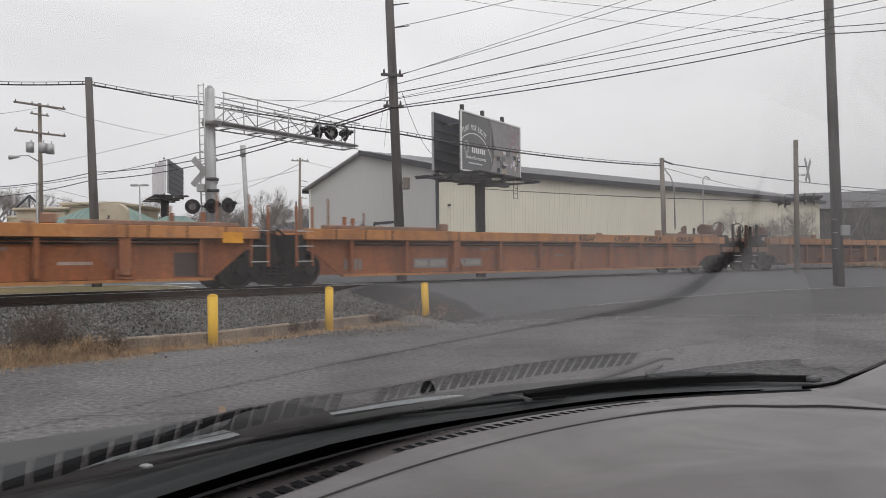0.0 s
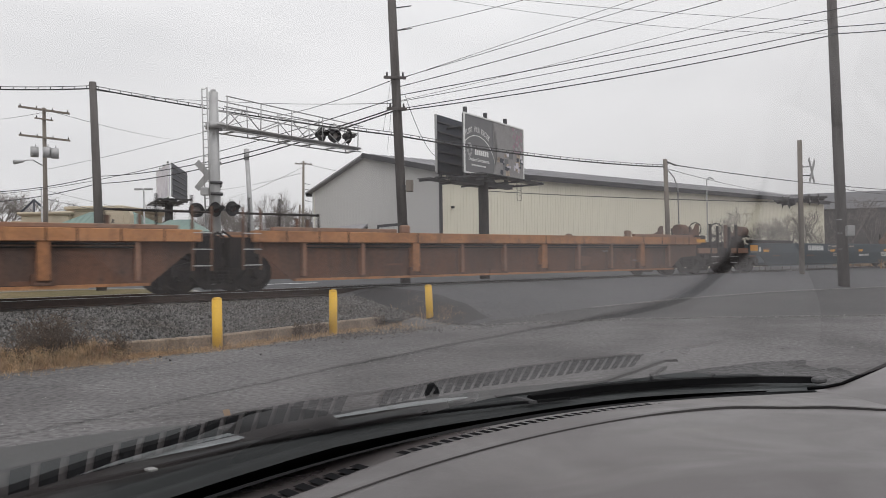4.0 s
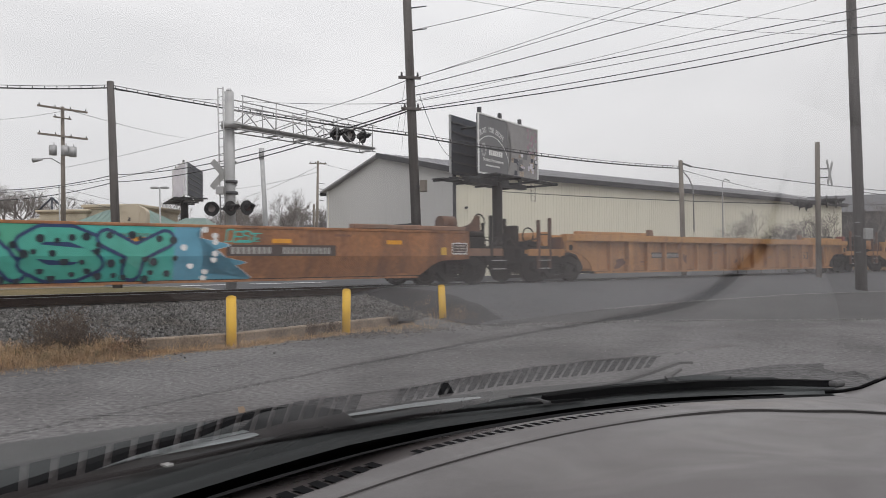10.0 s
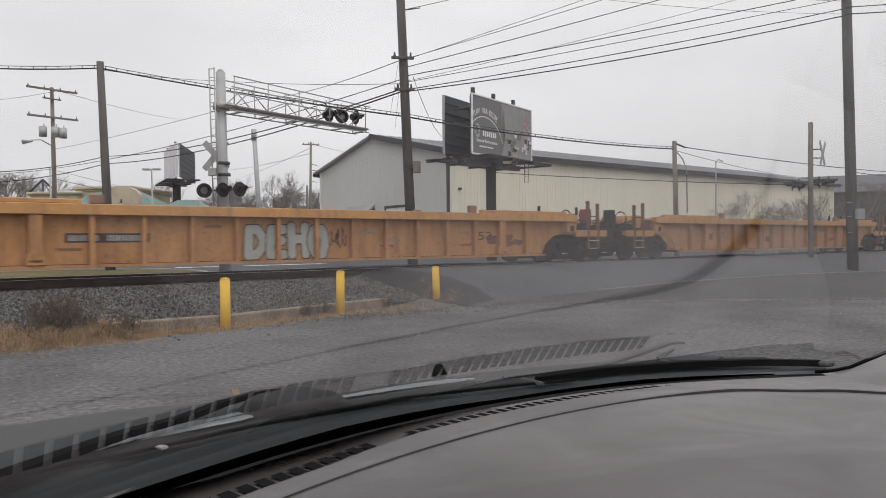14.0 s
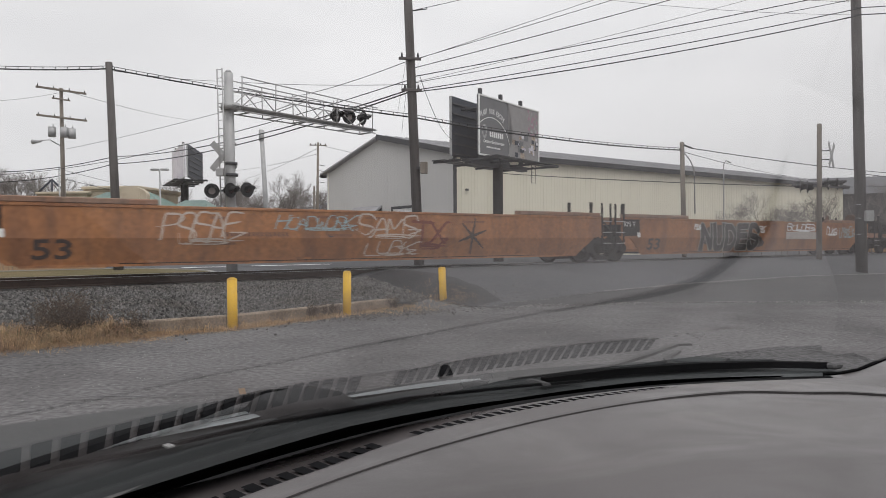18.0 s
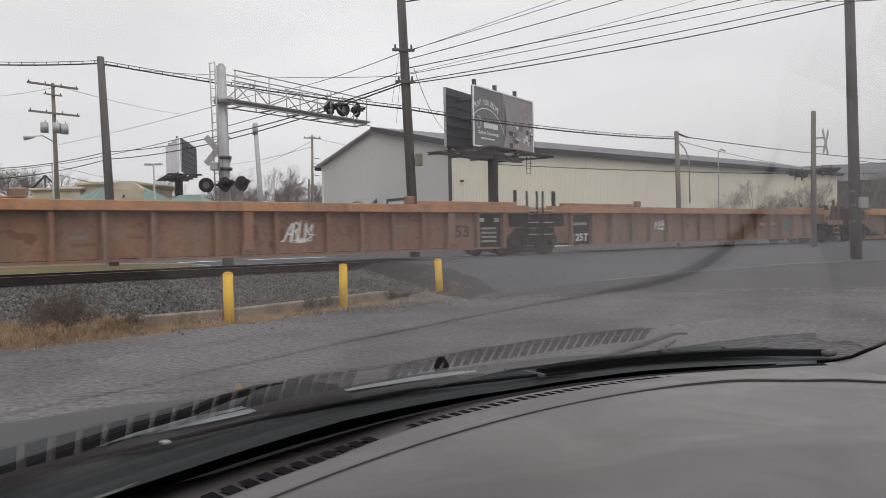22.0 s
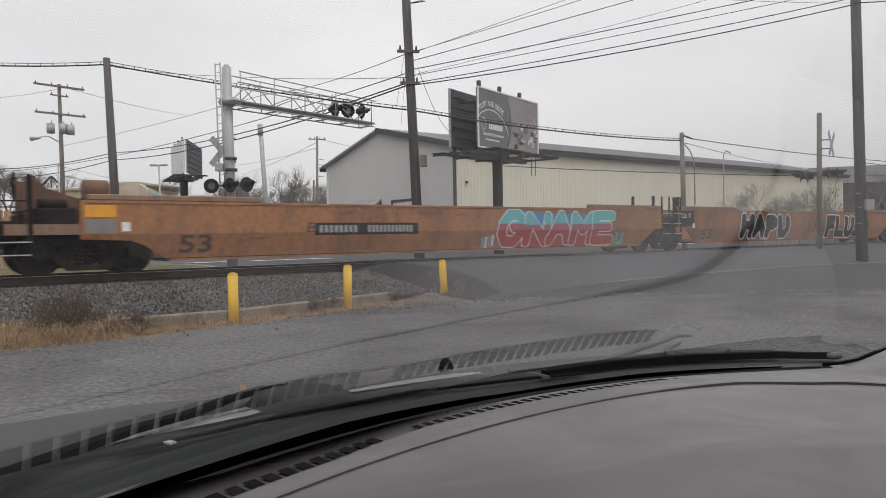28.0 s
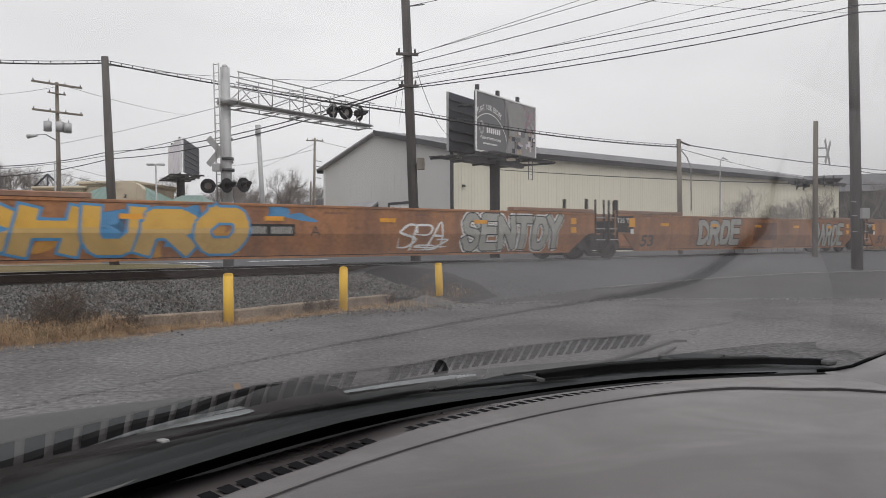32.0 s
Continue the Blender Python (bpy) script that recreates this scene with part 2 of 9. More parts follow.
M["board_amber"] = mat("billboard_amber", (0.4, 0.33, 0.26), 0.5, spots=(0.12, 0.08, 0.06), amount=1, scale=4, bump=0)
M["board_back"] = mat("billboard_back", (0.045, 0.05, 0.065), 0.7, scale=1.5)
M["stucco"] = mat("beige_stucco", (0.5, 0.43, 0.33), 0.9, scale=0.8, grain_amount=0.06)
M["stucco_dark"] = mat("brown_stucco", (0.36, 0.29, 0.21), 0.9, scale=0.8, grain_amount=0.06)
M["roof_green"] = mat("green_metal_roof", (0.13, 0.2, 0.175), 0.5, spots=(0.1, 0.15, 0.135), amount=0.7, scale=0.5, grain_amount=0.05)
M["dark_wall"] = mat("dark_wall", (0.075, 0.07, 0.07), 0.9, scale=0.6)
# bark lightened to stand in for haze over the distant trees
M["hazed_bark"] = mat("hazed_bark", (0.17, 0.15, 0.14), 0.95, scale=4, bump=0.3)
# far hill: the haze over it is put into its blue-grey colour
M["hill"] = mat("hazy_wooded_hill", (0.10, 0.115, 0.15), 1.0, spots=(0.13, 0.14, 0.165), amount=0.8, scale=0.05, grain=0.8, grain_amount=0.1, bump=0)
M["blue"] = mat("blue_panel", (0.04, 0.13, 0.38), 0.5, scale=1)
M["red_brake"] = mat("faded_red_paint", (0.22, 0.05, 0.04), 0.7, spots=(0.12, 0.05, 0.04), amount=0.8, scale=5)
M["red"] = mat("red_paint", (0.4, 0.03, 0.03), 0.5, scale=3)
M["fence_wood"] = mat("fence_wood", (0.40, 0.27, 0.165), 0.9, spots=(0.3, 0.2, 0.125), amount=0.7, scale=2.5, streak=(1, 1, 0.1), grain_amount=0.2, bump=0.2, spec=0.1)
M["suv_paint"] = mat("dark_grey_car_paint", (0.022, 0.022, 0.025), 0.3, 0.2, spec=0.4, scale=1, bump=0)
M["hood"] = mat("hood_plastic", (0.04, 0.037, 0.037), 0.7, spec=0.15, grain=700, grain_amount=0.05, bump=0.1, depth=0.001)
M["dash"] = mat("dash_plastic", (0.060, 0.053, 0.053), 0.38, spec=0.45, spots=(0.042, 0.037, 0.037), amount=0.8, scale=3.2, grain=700, grain_amount=0.05, bump=0.12, depth=0.001)
M["rubber"] = mat("black_rubber", (0.006, 0.006, 0.0065), 0.7, spec=0.03, scale=10, bump=0.05)
M["vent"] = mat("vent_dark", (0.012, 0.012, 0.013), 0.8, spec=0.0, scale=10, bump=0)
# wiper and cowl blacks are lifted to stand in for windscreen haze
M["wiper"] = mat("wiper_black", (0.03, 0.03, 0.031), 0.5, spec=0.12, scale=10, bump=0.05)
M["trim_grey"] = mat("trim_grey", (0.12, 0.117, 0.12), 0.6, grain=400, grain_amount=0.04, bump=0.08, depth=0.001)
M["cowl"] = mat("cowl_plastic", (0.04, 0.044, 0.045), 0.5, spec=0.12, scale=8, grain=200, bump=0.1, depth=0.001)
M["car_paint"] = mat("car_paint", (0.34, 0.37, 0.38), 0.3, 0.3, scale=1, bump=0)
# the pad is polished in smears and dull with dust between them
nt = M["dash"].node_tree
n_co, n_no, n_mr = (nt.nodes.new("ShaderNode" + k) for k in ("TexCoord", "TexNoise", "MapRange"))
n_no.inputs["Scale"].default_value, n_no.inputs["Detail"].default_value, n_no.inputs["Distortion"].default_value = 5.0, 4.0, 1.2
n_mr.inputs["From Min"].default_value, n_mr.inputs["From Max"].default_value = 0.3, 0.7
n_mr.inputs["To Min"].default_value, n_mr.inputs["To Max"].default_value = 0.26, 0.52
nt.links.new(n_co.outputs["Object"], n_no.inputs["Vector"])
nt.links.new(n_no.outputs["Fac"], n_mr.inputs["Value"])
nt.links.new(n_mr.outputs[0], nt.nodes["Principled BSDF"].inputs["Roughness"])
# train paints: brown mineral red, worn orange, bright yellow, blue
M["car_brown"] = mat("worn_brown_paint", (0.255, 0.135, 0.088), 0.75, spots=(0.205, 0.145, 0.11), amount=0.85, scale=0.7, streak=(1, 1, 0.35), grain=14, grain_amount=0.14, grime=(0.1, 0.075, 0.062))
M["car_umber"] = mat("worn_umber_paint", (0.142, 0.071, 0.045), 0.8, spots=(0.08, 0.05, 0.039), amount=0.85, scale=1.1, streak=(1, 1, 0.35), grain=14, grain_amount=0.16, grime=(0.075, 0.055, 0.047))
# chord paints: side paints lightened for wear and for highlights along the top
M["worn_umber_paint_chord"] = mat("lightened_umber_paint", (0.40, 0.185, 0.08), 0.75, spots=(0.24, 0.11, 0.055), amount=0.85, scale=1.4, streak=(0.5, 1, 1), grain=14, grain_amount=0.14, grime=(0.14, 0.08, 0.05))
M["car_rust"] = mat("worn_umber_rust", (0.30, 0.105, 0.04), 0.8, spots=(0.19, 0.07, 0.033), amount=0.85, scale=1.1, streak=(1, 1, 0.35), grain=14, grain_amount=0.16, grime=(0.13, 0.055, 0.032))
M["worn_umber_rust_chord"] = mat("lightened_rust_paint", (0.45, 0.195, 0.065), 0.75, spots=(0.29, 0.12, 0.047), amount=0.85, scale=1.4, streak=(0.5, 1, 1), grain=14, grain_amount=0.14, grime=(0.17, 0.08, 0.045))
M["car_orange"] = mat("worn_orange_paint", (0.333, 0.146, 0.061), 0.75, spots=(0.195, 0.089, 0.049), amount=0.9, scale=0.8, streak=(1, 1, 0.3), grain=11, grain_amount=0.18, grime=(0.14, 0.075, 0.05), grime_amount=0.55)
M["car_yellow"] = mat("faded_yellow_paint", (0.45, 0.228, 0.095), 0.75, spots=(0.32, 0.155, 0.07), amount=0.8, scale=0.9, streak=(1, 1, 0.35), grain=14, grain_amount=0.12, grime=(0.22, 0.12, 0.07))
M["car_tan"] = mat("worn_tan_paint", (0.215, 0.137, 0.096), 0.75, spots=(0.155, 0.113, 0.09), amount=0.85, scale=0.7, streak=(1, 1, 0.35), grain=14, grain_amount=0.14, grime=(0.11, 0.08, 0.062))
M["worn_tan_paint_chord"] = mat("lightened_tan_paint", (0.5, 0.25, 0.11), 0.7, spots=(0.36, 0.17, 0.08), amount=0.8, scale=1.4, streak=(0.5, 1, 1), grain=14, grain_amount=0.12, grime=(0.18, 0.1, 0.065))
M["worn_brown_paint_chord"] = mat("lightened_brown_paint", (0.42, 0.215, 0.115), 0.7, spots=(0.28, 0.14, 0.08), amount=0.8, scale=1.4, streak=(0.5, 1, 1), grain=14, grain_amount=0.14, grime=(0.16, 0.095, 0.065))
M["faded_yellow_paint_chord"] = mat("lightened_yellow_paint", (0.50, 0.26, 0.095), 0.7, spots=(0.42, 0.21, 0.095), amount=0.8, scale=1.4, streak=(0.5, 1, 1), grain=14, grain_amount=0.12, grime=(0.24, 0.13, 0.07))
M["car_blue"] = mat("dark_blue_paint", (0.014, 0.04, 0.058), 0.5, spots=(0.02, 0.038, 0.05), amount=0.8, scale=0.8, grain=14, grain_amount=0.1)
M["car_black"] = mat("grimy_black", (0.016, 0.015, 0.015), 0.85, spec=0.12, spots=(0.035, 0.028, 0.025), amount=0.8, scale=2, grain=20)
M["roof_dull"] = mat("dull_metal_roof", (0.11, 0.11, 0.12), 0.7, scale=0.6, grain_amount=0.05)
M["truck"] = mat("truck_iron", (0.022, 0.021, 0.021), 0.85, 0.0, spec=0.15, spots=(0.042, 0.034, 0.03), amount=0.8, scale=4, grain=20)
M["reflector"] = mat("amber_tape", (0.75, 0.33, 0.02), 0.4, scale=4, grain_amount=0.05, bump=0)
M["grab"] = mat("pale_grab_iron", (0.45, 0.45, 0.44), 0.6, scale=4, bump=0)


def paint(name, colour):
    if name not in M:
        M[name] = mat("spray_" + name, colour, 0.65, amount=0.35, scale=3, grain=18, grain_amount=0.1, bump=0)
    return M[name]


# ---- mesh helpers ----
def bm_box(x0, x1, y0, y1, z0, z1, bevel=0.0, bm=None):
    own = bm is None
    bm = bm or bmesh.new()
    v = [bm.verts.new((x, y, z)) for z in (z0, z1) for y in (y0, y1) for x in (x0, x1)]
    for q in ((0, 2, 3, 1), (4, 5, 7, 6), (0, 1, 5, 4), (2, 6, 7, 3), (0, 4, 6, 2), (1, 3, 7, 5)):
        bm.faces.new([v[i] for i in q])
    if bevel and own:
        bmesh.ops.bevel(bm, geom=bm.edges[:], offset=bevel, segments=1, affect="EDGES")
    return bm


def bm_rod(a, b, r0, r1=None, n=8, bm=None, cap=True):
    """A straight round bar from a to b."""
    bm = bm or bmesh.new()
    r1 = r0 if r1 is None else r1
    a, b = Vector(a), Vector(b)
    q = (b - a).to_track_quat("Z", "Y")
    rings = []
    for c, r in ((a, r0), (b, r1)):
        rings.append([bm.verts.new(c + q @ Vector((r * math.cos(i * math.tau / n), r * math.sin(i * math.tau / n), 0))) for i in range(n)])
    for i in range(n):
        f = bm.faces.new((rings[0][i], rings[0][(i + 1) % n], rings[1][(i + 1) % n], rings[1][i]))
        f.smooth = n > 5
    if cap:
        bm.faces.new(rings[0][::-1])
        bm.faces.new(rings[1])
    return bm


def bm_tube(pts, r, n=6, bm=None):
    bm = bm or bmesh.new()
    rings = []
    pts = [Vector(p) for p in pts]
    for i, p in enumerate(pts):
        d = (pts[min(i + 1, len(pts) - 1)] - pts[max(i - 1, 0)]).normalized()
        side = d.cross(Vector((0, 0, 1)))
        side = side.normalized() if side.length > 1e-4 else Vector((1, 0, 0))
        up = side.cross(d)
        rings.append([bm.verts.new(p + r * (side * math.cos(k * math.tau / n) + up * math.sin(k * math.tau / n))) for k in range(n)])
    for a, b in zip(rings, rings[1:]):
        for k in range(n):
            bm.faces.new((a[k], a[(k + 1) % n], b[(k + 1) % n], b[k])).smooth = True
    bm.faces.new(rings[0][::-1])
    bm.faces.new(rings[-1])
    return bm


def bm_prism(outline, y0, y1, bm=None):
    """A plate: an outline in x and z, from y0 to y1."""
    bm = bm or bmesh.new()
    a = [bm.verts.new((x, y0, z)) for x, z in outline]
    b = [bm.verts.new((x, y1, z)) for x, z in outline]
    bm.faces.new(a)
    bm.faces.new(b[::-1])
    for i in range(len(a)):
        j = (i + 1) % len(a)
        bm.faces.new((a[j], a[i], b[i], b[j]))
    bmesh.ops.recalc_face_normals(bm, faces=bm.faces[:])
    return bm


def mesh_of(bm, name, material):
    me = bpy.data.meshes.new(name)
    bm.to_mesh(me)
    bm.free()
    me.materials.append(material)
    return me


def part(name, bm, material, parent, label="", m=None):
    """One mesh object under a thing or a part."""
    me = bm if isinstance(bm, bpy.types.Mesh) else mesh_of(bm, name, material)
    ob = new(name, me)
    ob.parent = parent
    if m is not None:
        ob.matrix_basis = m
    if label:
        ob["label"] = label
    return ob


def thing(name, m, label, category, group="", kind=""):
    ob = new(name)
    ob.empty_display_size = 0.2
    ob.matrix_basis = m
    return tagged(ob, label, category, group, kind)


def solid(name, bm, material, label, category, m=None, group="", kind=""):
    ob = new(name, mesh_of(bm, name, material))
    if m is not None:
        ob.matrix_basis = m
    return tagged(ob, label, category, group, kind)


def words(text, height, width, material, offset=0.0, thick=0.002, shear=0.0):
    """A flat lettering mesh, its lower left corner at the origin, in the x-z plane, read from -y."""
    cu = bpy.data.curves.new("lettering", "FONT")
    cu.body, cu.size, cu.offset, cu.extrude, cu.shear = text, 1.0, offset, thick, shear
    cu.resolution_u = 3
    ob = bpy.data.objects.new("lettering", cu)
    me = bpy.data.meshes.new_from_object(ob)
    bpy.data.objects.remove(ob)
    n = len(me.vertices)
    co = np.empty(n * 3)
    me.vertices.foreach_get("co", co)
    co = co.reshape(-1, 3)
    lo, hi = co.min(0), co.max(0)
    out = np.empty_like(co)
    out[:, 0] = (co[:, 0] - lo[0]) / (hi[0] - lo[0]) * width
    out[:, 2] = (co[:, 1] - lo[1]) / (hi[1] - lo[1]) * height
    out[:, 1] = -co[:, 2]
    me.vertices.foreach_set("co", out.ravel())
    me.materials.clear()
    me.materials.append(material)
    me.update()
    return me


# ---- ground ----
def smooth(a, b, x):
    t = min(1.0, max(0.0, (x - a) / (b - a)))
    return t * t * (3 - 2 * t)


CROSS = 9.6   # where the ballast ends and the paved crossing begins, along the track


def kerb_in(s):
    """How far the kerb bends in towards the track."""
    return 0.33 * min(4.2, max(0.0, s - 4.2))


def ground_z(s, n):
    paved = smooth(10.0, 16.3, n) * (RT - 0.02)
    b = kerb_in(s)
    rough = 0.12 * smooth(11.95, 12.6, n - b) + 0.38 * smooth(13.0 + 0.6 * b, 17.0, n)
    k = smooth(CROSS - 0.6, CROSS + 0.9, s) * (1 - smooth(42, 50, s))
    z = rough + (paved - rough) * k
    far = smooth(19.6, 24.0, n)
    return z + (0.35 - z) * far


def lines(lo, hi, step, out):
    mid = [lo + i * step for i in range(int((hi - lo) / step) + 1)]
    return [lo - d for d in out[::-1]] + mid + [hi + d for d in out]


def build_ground():
    ss = lines(-12, 56, 0.8, (3, 8, 20, 50, 120, 400, 1200, 3500))
    ns = lines(-6, 28, 0.5, (3, 8, 20, 50, 120, 400, 1200, 3500))
    verts = []
    for n in ns:
        for s in ss:
            p = sn(s, n, ground_z(s, n) + 0.012 * noise.noise((s * 0.5, n * 0.5, 0)))
            verts.append(p[:])
    w = len(ss)
    faces, slot = [], []
    for j in range(len(ns) - 1):
        for i in range(w - 1):
            faces.append((j * w + i, j * w + i + 1, (j + 1) * w + i + 1, (j + 1) * w + i))
            s, n = (ss[i] + ss[i + 1]) / 2, (ns[j] + ns[j + 1]) / 2
            k = 0
            if n > 21 and s < 6:
                k = 1
            if n > 24.5 or (n > 19.5 and s >= 6):
                k = 3
            if n > 60 or n < -40 or abs(s) > 90:
                k = 2
            slot.append(k)
    me = bpy.data.meshes.new("ground")
    me.from_pydata(verts, [], faces)
    for m in ("asphalt_old", "grass", "earth", "asphalt_new"):
        me.materials.append(M[m])
    me.polygons.foreach_set("material_index", slot)
    me.polygons.foreach_set("use_smooth", [True] * len(faces))
    me.update()
    return tagged(new("ground", me), "worn grey asphalt ground with patches of winter grass", "ground", kind="structure")


ground = build_ground()


def road_edge(s):
    """Where the newer road surface begins, across the track, at s along it."""
    return float(np.interp(s, (9.6, 11, 13, 18, 24, 32, 46), (11.5, 11.6, 11.9, 12.2, 12.2, 11.6, 10.6)))
# dark hood before the driver, out of view, added to weaken the windscreen reflection


def lot_edge(s):
    return float(np.interp(s, (9.6, 11.5, 13.3, 15.6, 18.2, 26, 36), (11.3, 10.9, 10.5, 8.9, 6.7, 0.0, -6)))


def build_road():
    """Two layers of newer asphalt over the lot: the road up to the crossing, and a darker wedge before it."""
    for name, lo, hi, lift, m, label in (
            ("road", road_edge, lambda s: 16.55, 0.016, "asphalt_new", "grey asphalt road climbing to the crossing"),
            ("pavement", lot_edge, road_edge, 0.011, "asphalt_patch", "darker wedge of patched asphalt beside the lot")):
        bm = bmesh.new()
        prev = None
        for i in range(150):
            s = 9.7 + i * 0.26
            w = 0.10 * noise.noise((s * 0.9, 3, 0)) + 0.06 * noise.noise((s * 3.1, 7, 0)) + 0.03 * noise.noise((s * 9.1, 2, 0))
            a, b = lo(s) + w * (1.6 if name == "pavement" else 0.5), hi(s) + 0.03
            ring = [bm.verts.new(sn(s, a + (b - a) * j / 16, ground_z(s, a + (b - a) * j / 16) + lift)) for j in range(17)]
            if prev:
                for j in range(16):
                    bm.faces.new((prev[j], ring[j], ring[j + 1], prev[j + 1])).smooth = True
            prev = ring
        solid(name, bm, M[m], label, "road", kind="structure")
    # crumbled pale edges of the layers
    for k, (fn, lift, count, size) in enumerate(((lot_edge, 0.012, 2600, 0.022), (road_edge, 0.018, 900, 0.012))):
        def place(rng):
            s = rng.uniform(9.8, 36)
            n = fn(s) + 0.10 * noise.noise((s * 0.9, 3, 0)) + rng.normal(-0.06, 0.10 if k == 0 else 0.03)
            p = sn(s, n, ground_z(s, n) + lift)
            return p
        me = stone_field(count, place, size, 20 + k)
        me.materials.append(M["crumbs"])
        tagged(new("rubble", me), "pale crumbs of broken asphalt along a patch edge", "rubble", kind="stuff")


def build_edges():
    """Thin pale worn edges of the asphalt layers, and the dark tar laid round the end of the ballast."""
    for fn, s0, s1, lift, wd in ((lot_edge, 13.5, 36, 0.022, 0.045), (road_edge, 14.0, 44, 0.026, 0.05)):
        bm = bmesh.new()
        prev = None
        for i in range(int((s1 - s0) / 0.12)):
            s = s0 + i * 0.12
            c = fn(s) + 0.10 * noise.noise((s * 0.9, 3, 0)) * 0.6 + 0.03 * noise.noise((s * 4.1, 5, 0))
            w = wd * (0.75 + 0.7 * noise.noise((s * 1.7, 9, 0)))
            ring = [bm.verts.new(sn(s, n, ground_z(s, n) + lift)) for n in (c - w, c + w)]
            if prev:
                bm.faces.new((prev[0], ring[0], ring[1], prev[1]))
            prev = ring
        solid("trim", bm, M["crumbs"], "thin pale strip drawn for the glint on the wiper blade of an asphalt layer", "road edge", kind="structure")
    bm = bmesh.new()
    prev = None
    for j in range(25):
        n = 11.75 + j * 0.19
        right = 10.0 + 0.95 * math.sin(math.pi * (j + 3) / 30) + 0.12 * noise.noise((n * 1.5, 2, 0))
        ring = [bm.verts.new(sn(s, n, ground_z(s, n) + 0.024)) for s in [9.55 + (right - 9.55) * k / 6 for k in range(7)]]
        if prev:
            for k in range(6):
                bm.faces.new((prev[k], ring[k], ring[k + 1], prev[k + 1])).smooth = True
        prev = ring
    solid("pavement", bm, M["tar"], "dark tar laid round the end of the ballast", "road", kind="structure")


def build_far_road():
    """The street behind the track, the mouth of the side road and the grass island between them."""
    bm = bmesh.new()
    a = [sn(s, n, 0.366) for s, n in ((-60, 34.3), (90, 34.3), (90, 56.0), (-60, 56.0))]
    bm.faces.new([bm.verts.new(p) for p in a])
    solid("road", bm, M["asphalt_new"], "grey street running behind the railway track", "road", kind="structure")
    # rounded end of the island: grass inside a pale kerb
    end = [(6.0 + 3.0 * math.cos(radians(k)), 28.3 + 5.2 * math.sin(radians(k))) for k in range(-90, 91, 15)]
    bm = bmesh.new()
    bm.faces.new([bm.verts.new(sn(s, n, 0.43)) for s, n in [(-60, 33.5), (-60, 23.1)] + end])
    solid("grass_verge", bm, M["grass"], "strip of worn winter grass between track and street", "grass", kind="structure")
    bm = bmesh.new()
    line = [(-60, 23.1)] + end + [(-60, 33.5)]
    prev = None
    for i, (s, n) in enumerate(line):
        p, q = line[max(0, i - 1)], line[min(len(line) - 1, i + 1)]
        d = Vector((q[0] - p[0], q[1] - p[1])).normalized()
        o = Vector((d.y, -d.x)) * 0.16
        ring = [bm.verts.new(sn(s + k * o.x, n + k * o.y, z)) for k, z in ((0, 0.3), (0, 0.46), (1, 0.46), (1, 0.3))]
        if prev:
            for k in range(3):
                bm.faces.new((prev[k], ring[k], ring[k + 1], prev[k + 1]))
        prev = ring
    solid("kerb", bm, M["pale_kerb"], "pale concrete kerb round the grass island", "kerb", kind="structure")
    for s0, s1, n0, n1 in ((9.9, 12.2, 33.2, 33.9), (13.2, 17.5, 33.2, 33.9)):
        bm = bmesh.new()
        bm.faces.new([bm.verts.new(sn(s, n, 0.40)) for s, n in ((s0, n0), (s1, n0), (s1, n1), (s0, n1))])
        solid("road_marking", bm, M["white"], "worn white painted road line", "road marking", kind="structure")


def build_cracks():
    """Thin dark cracks that wander over the old asphalt."""
    rng = random.Random(77)
    bm = bmesh.new()
    for s0, n0, turn, length in ((9.5, 7.6, 0.1, 5.0), (11.0, 8.9, -0.25, 4.0), (7.5, 9.6, 0.15, 6.0), (13.0, 6.2, -0.6, 4.5), (5.0, 8.4, 0.05, 5.0), (2.0, 9.3, 0.2, 4.0), (10.5, 5.2, 0.5, 3.5), (1.0, 7.2, -0.1, 4.5), (14.0, 7.6, 0.25, 4.0)):
        s, n, a = s0, n0, turn
        prev = None
        for i in range(int(length / 0.1)):
            a += rng.uniform(-0.35, 0.35) + 0.25 * (turn - a)
            s, n = s + 0.1 * math.cos(a), n + 0.1 * math.sin(a)
            w = 0.011 * rng.uniform(0.5, 1.5)
            ring = [bm.verts.new(sn(s - k * w * math.sin(a), n + k * w * math.cos(a), ground_z(s, n) + 0.024)) for k in (-1, 1)]
            if prev:
                bm.faces.new((prev[0], ring[0], ring[1], prev[1]))
            prev = ring
    solid("pavement_cracks", bm, M["tar"], "thin dark cracks in the old asphalt", "crack", kind="stuff")


build_far_road()
build_edges()
build_cracks()


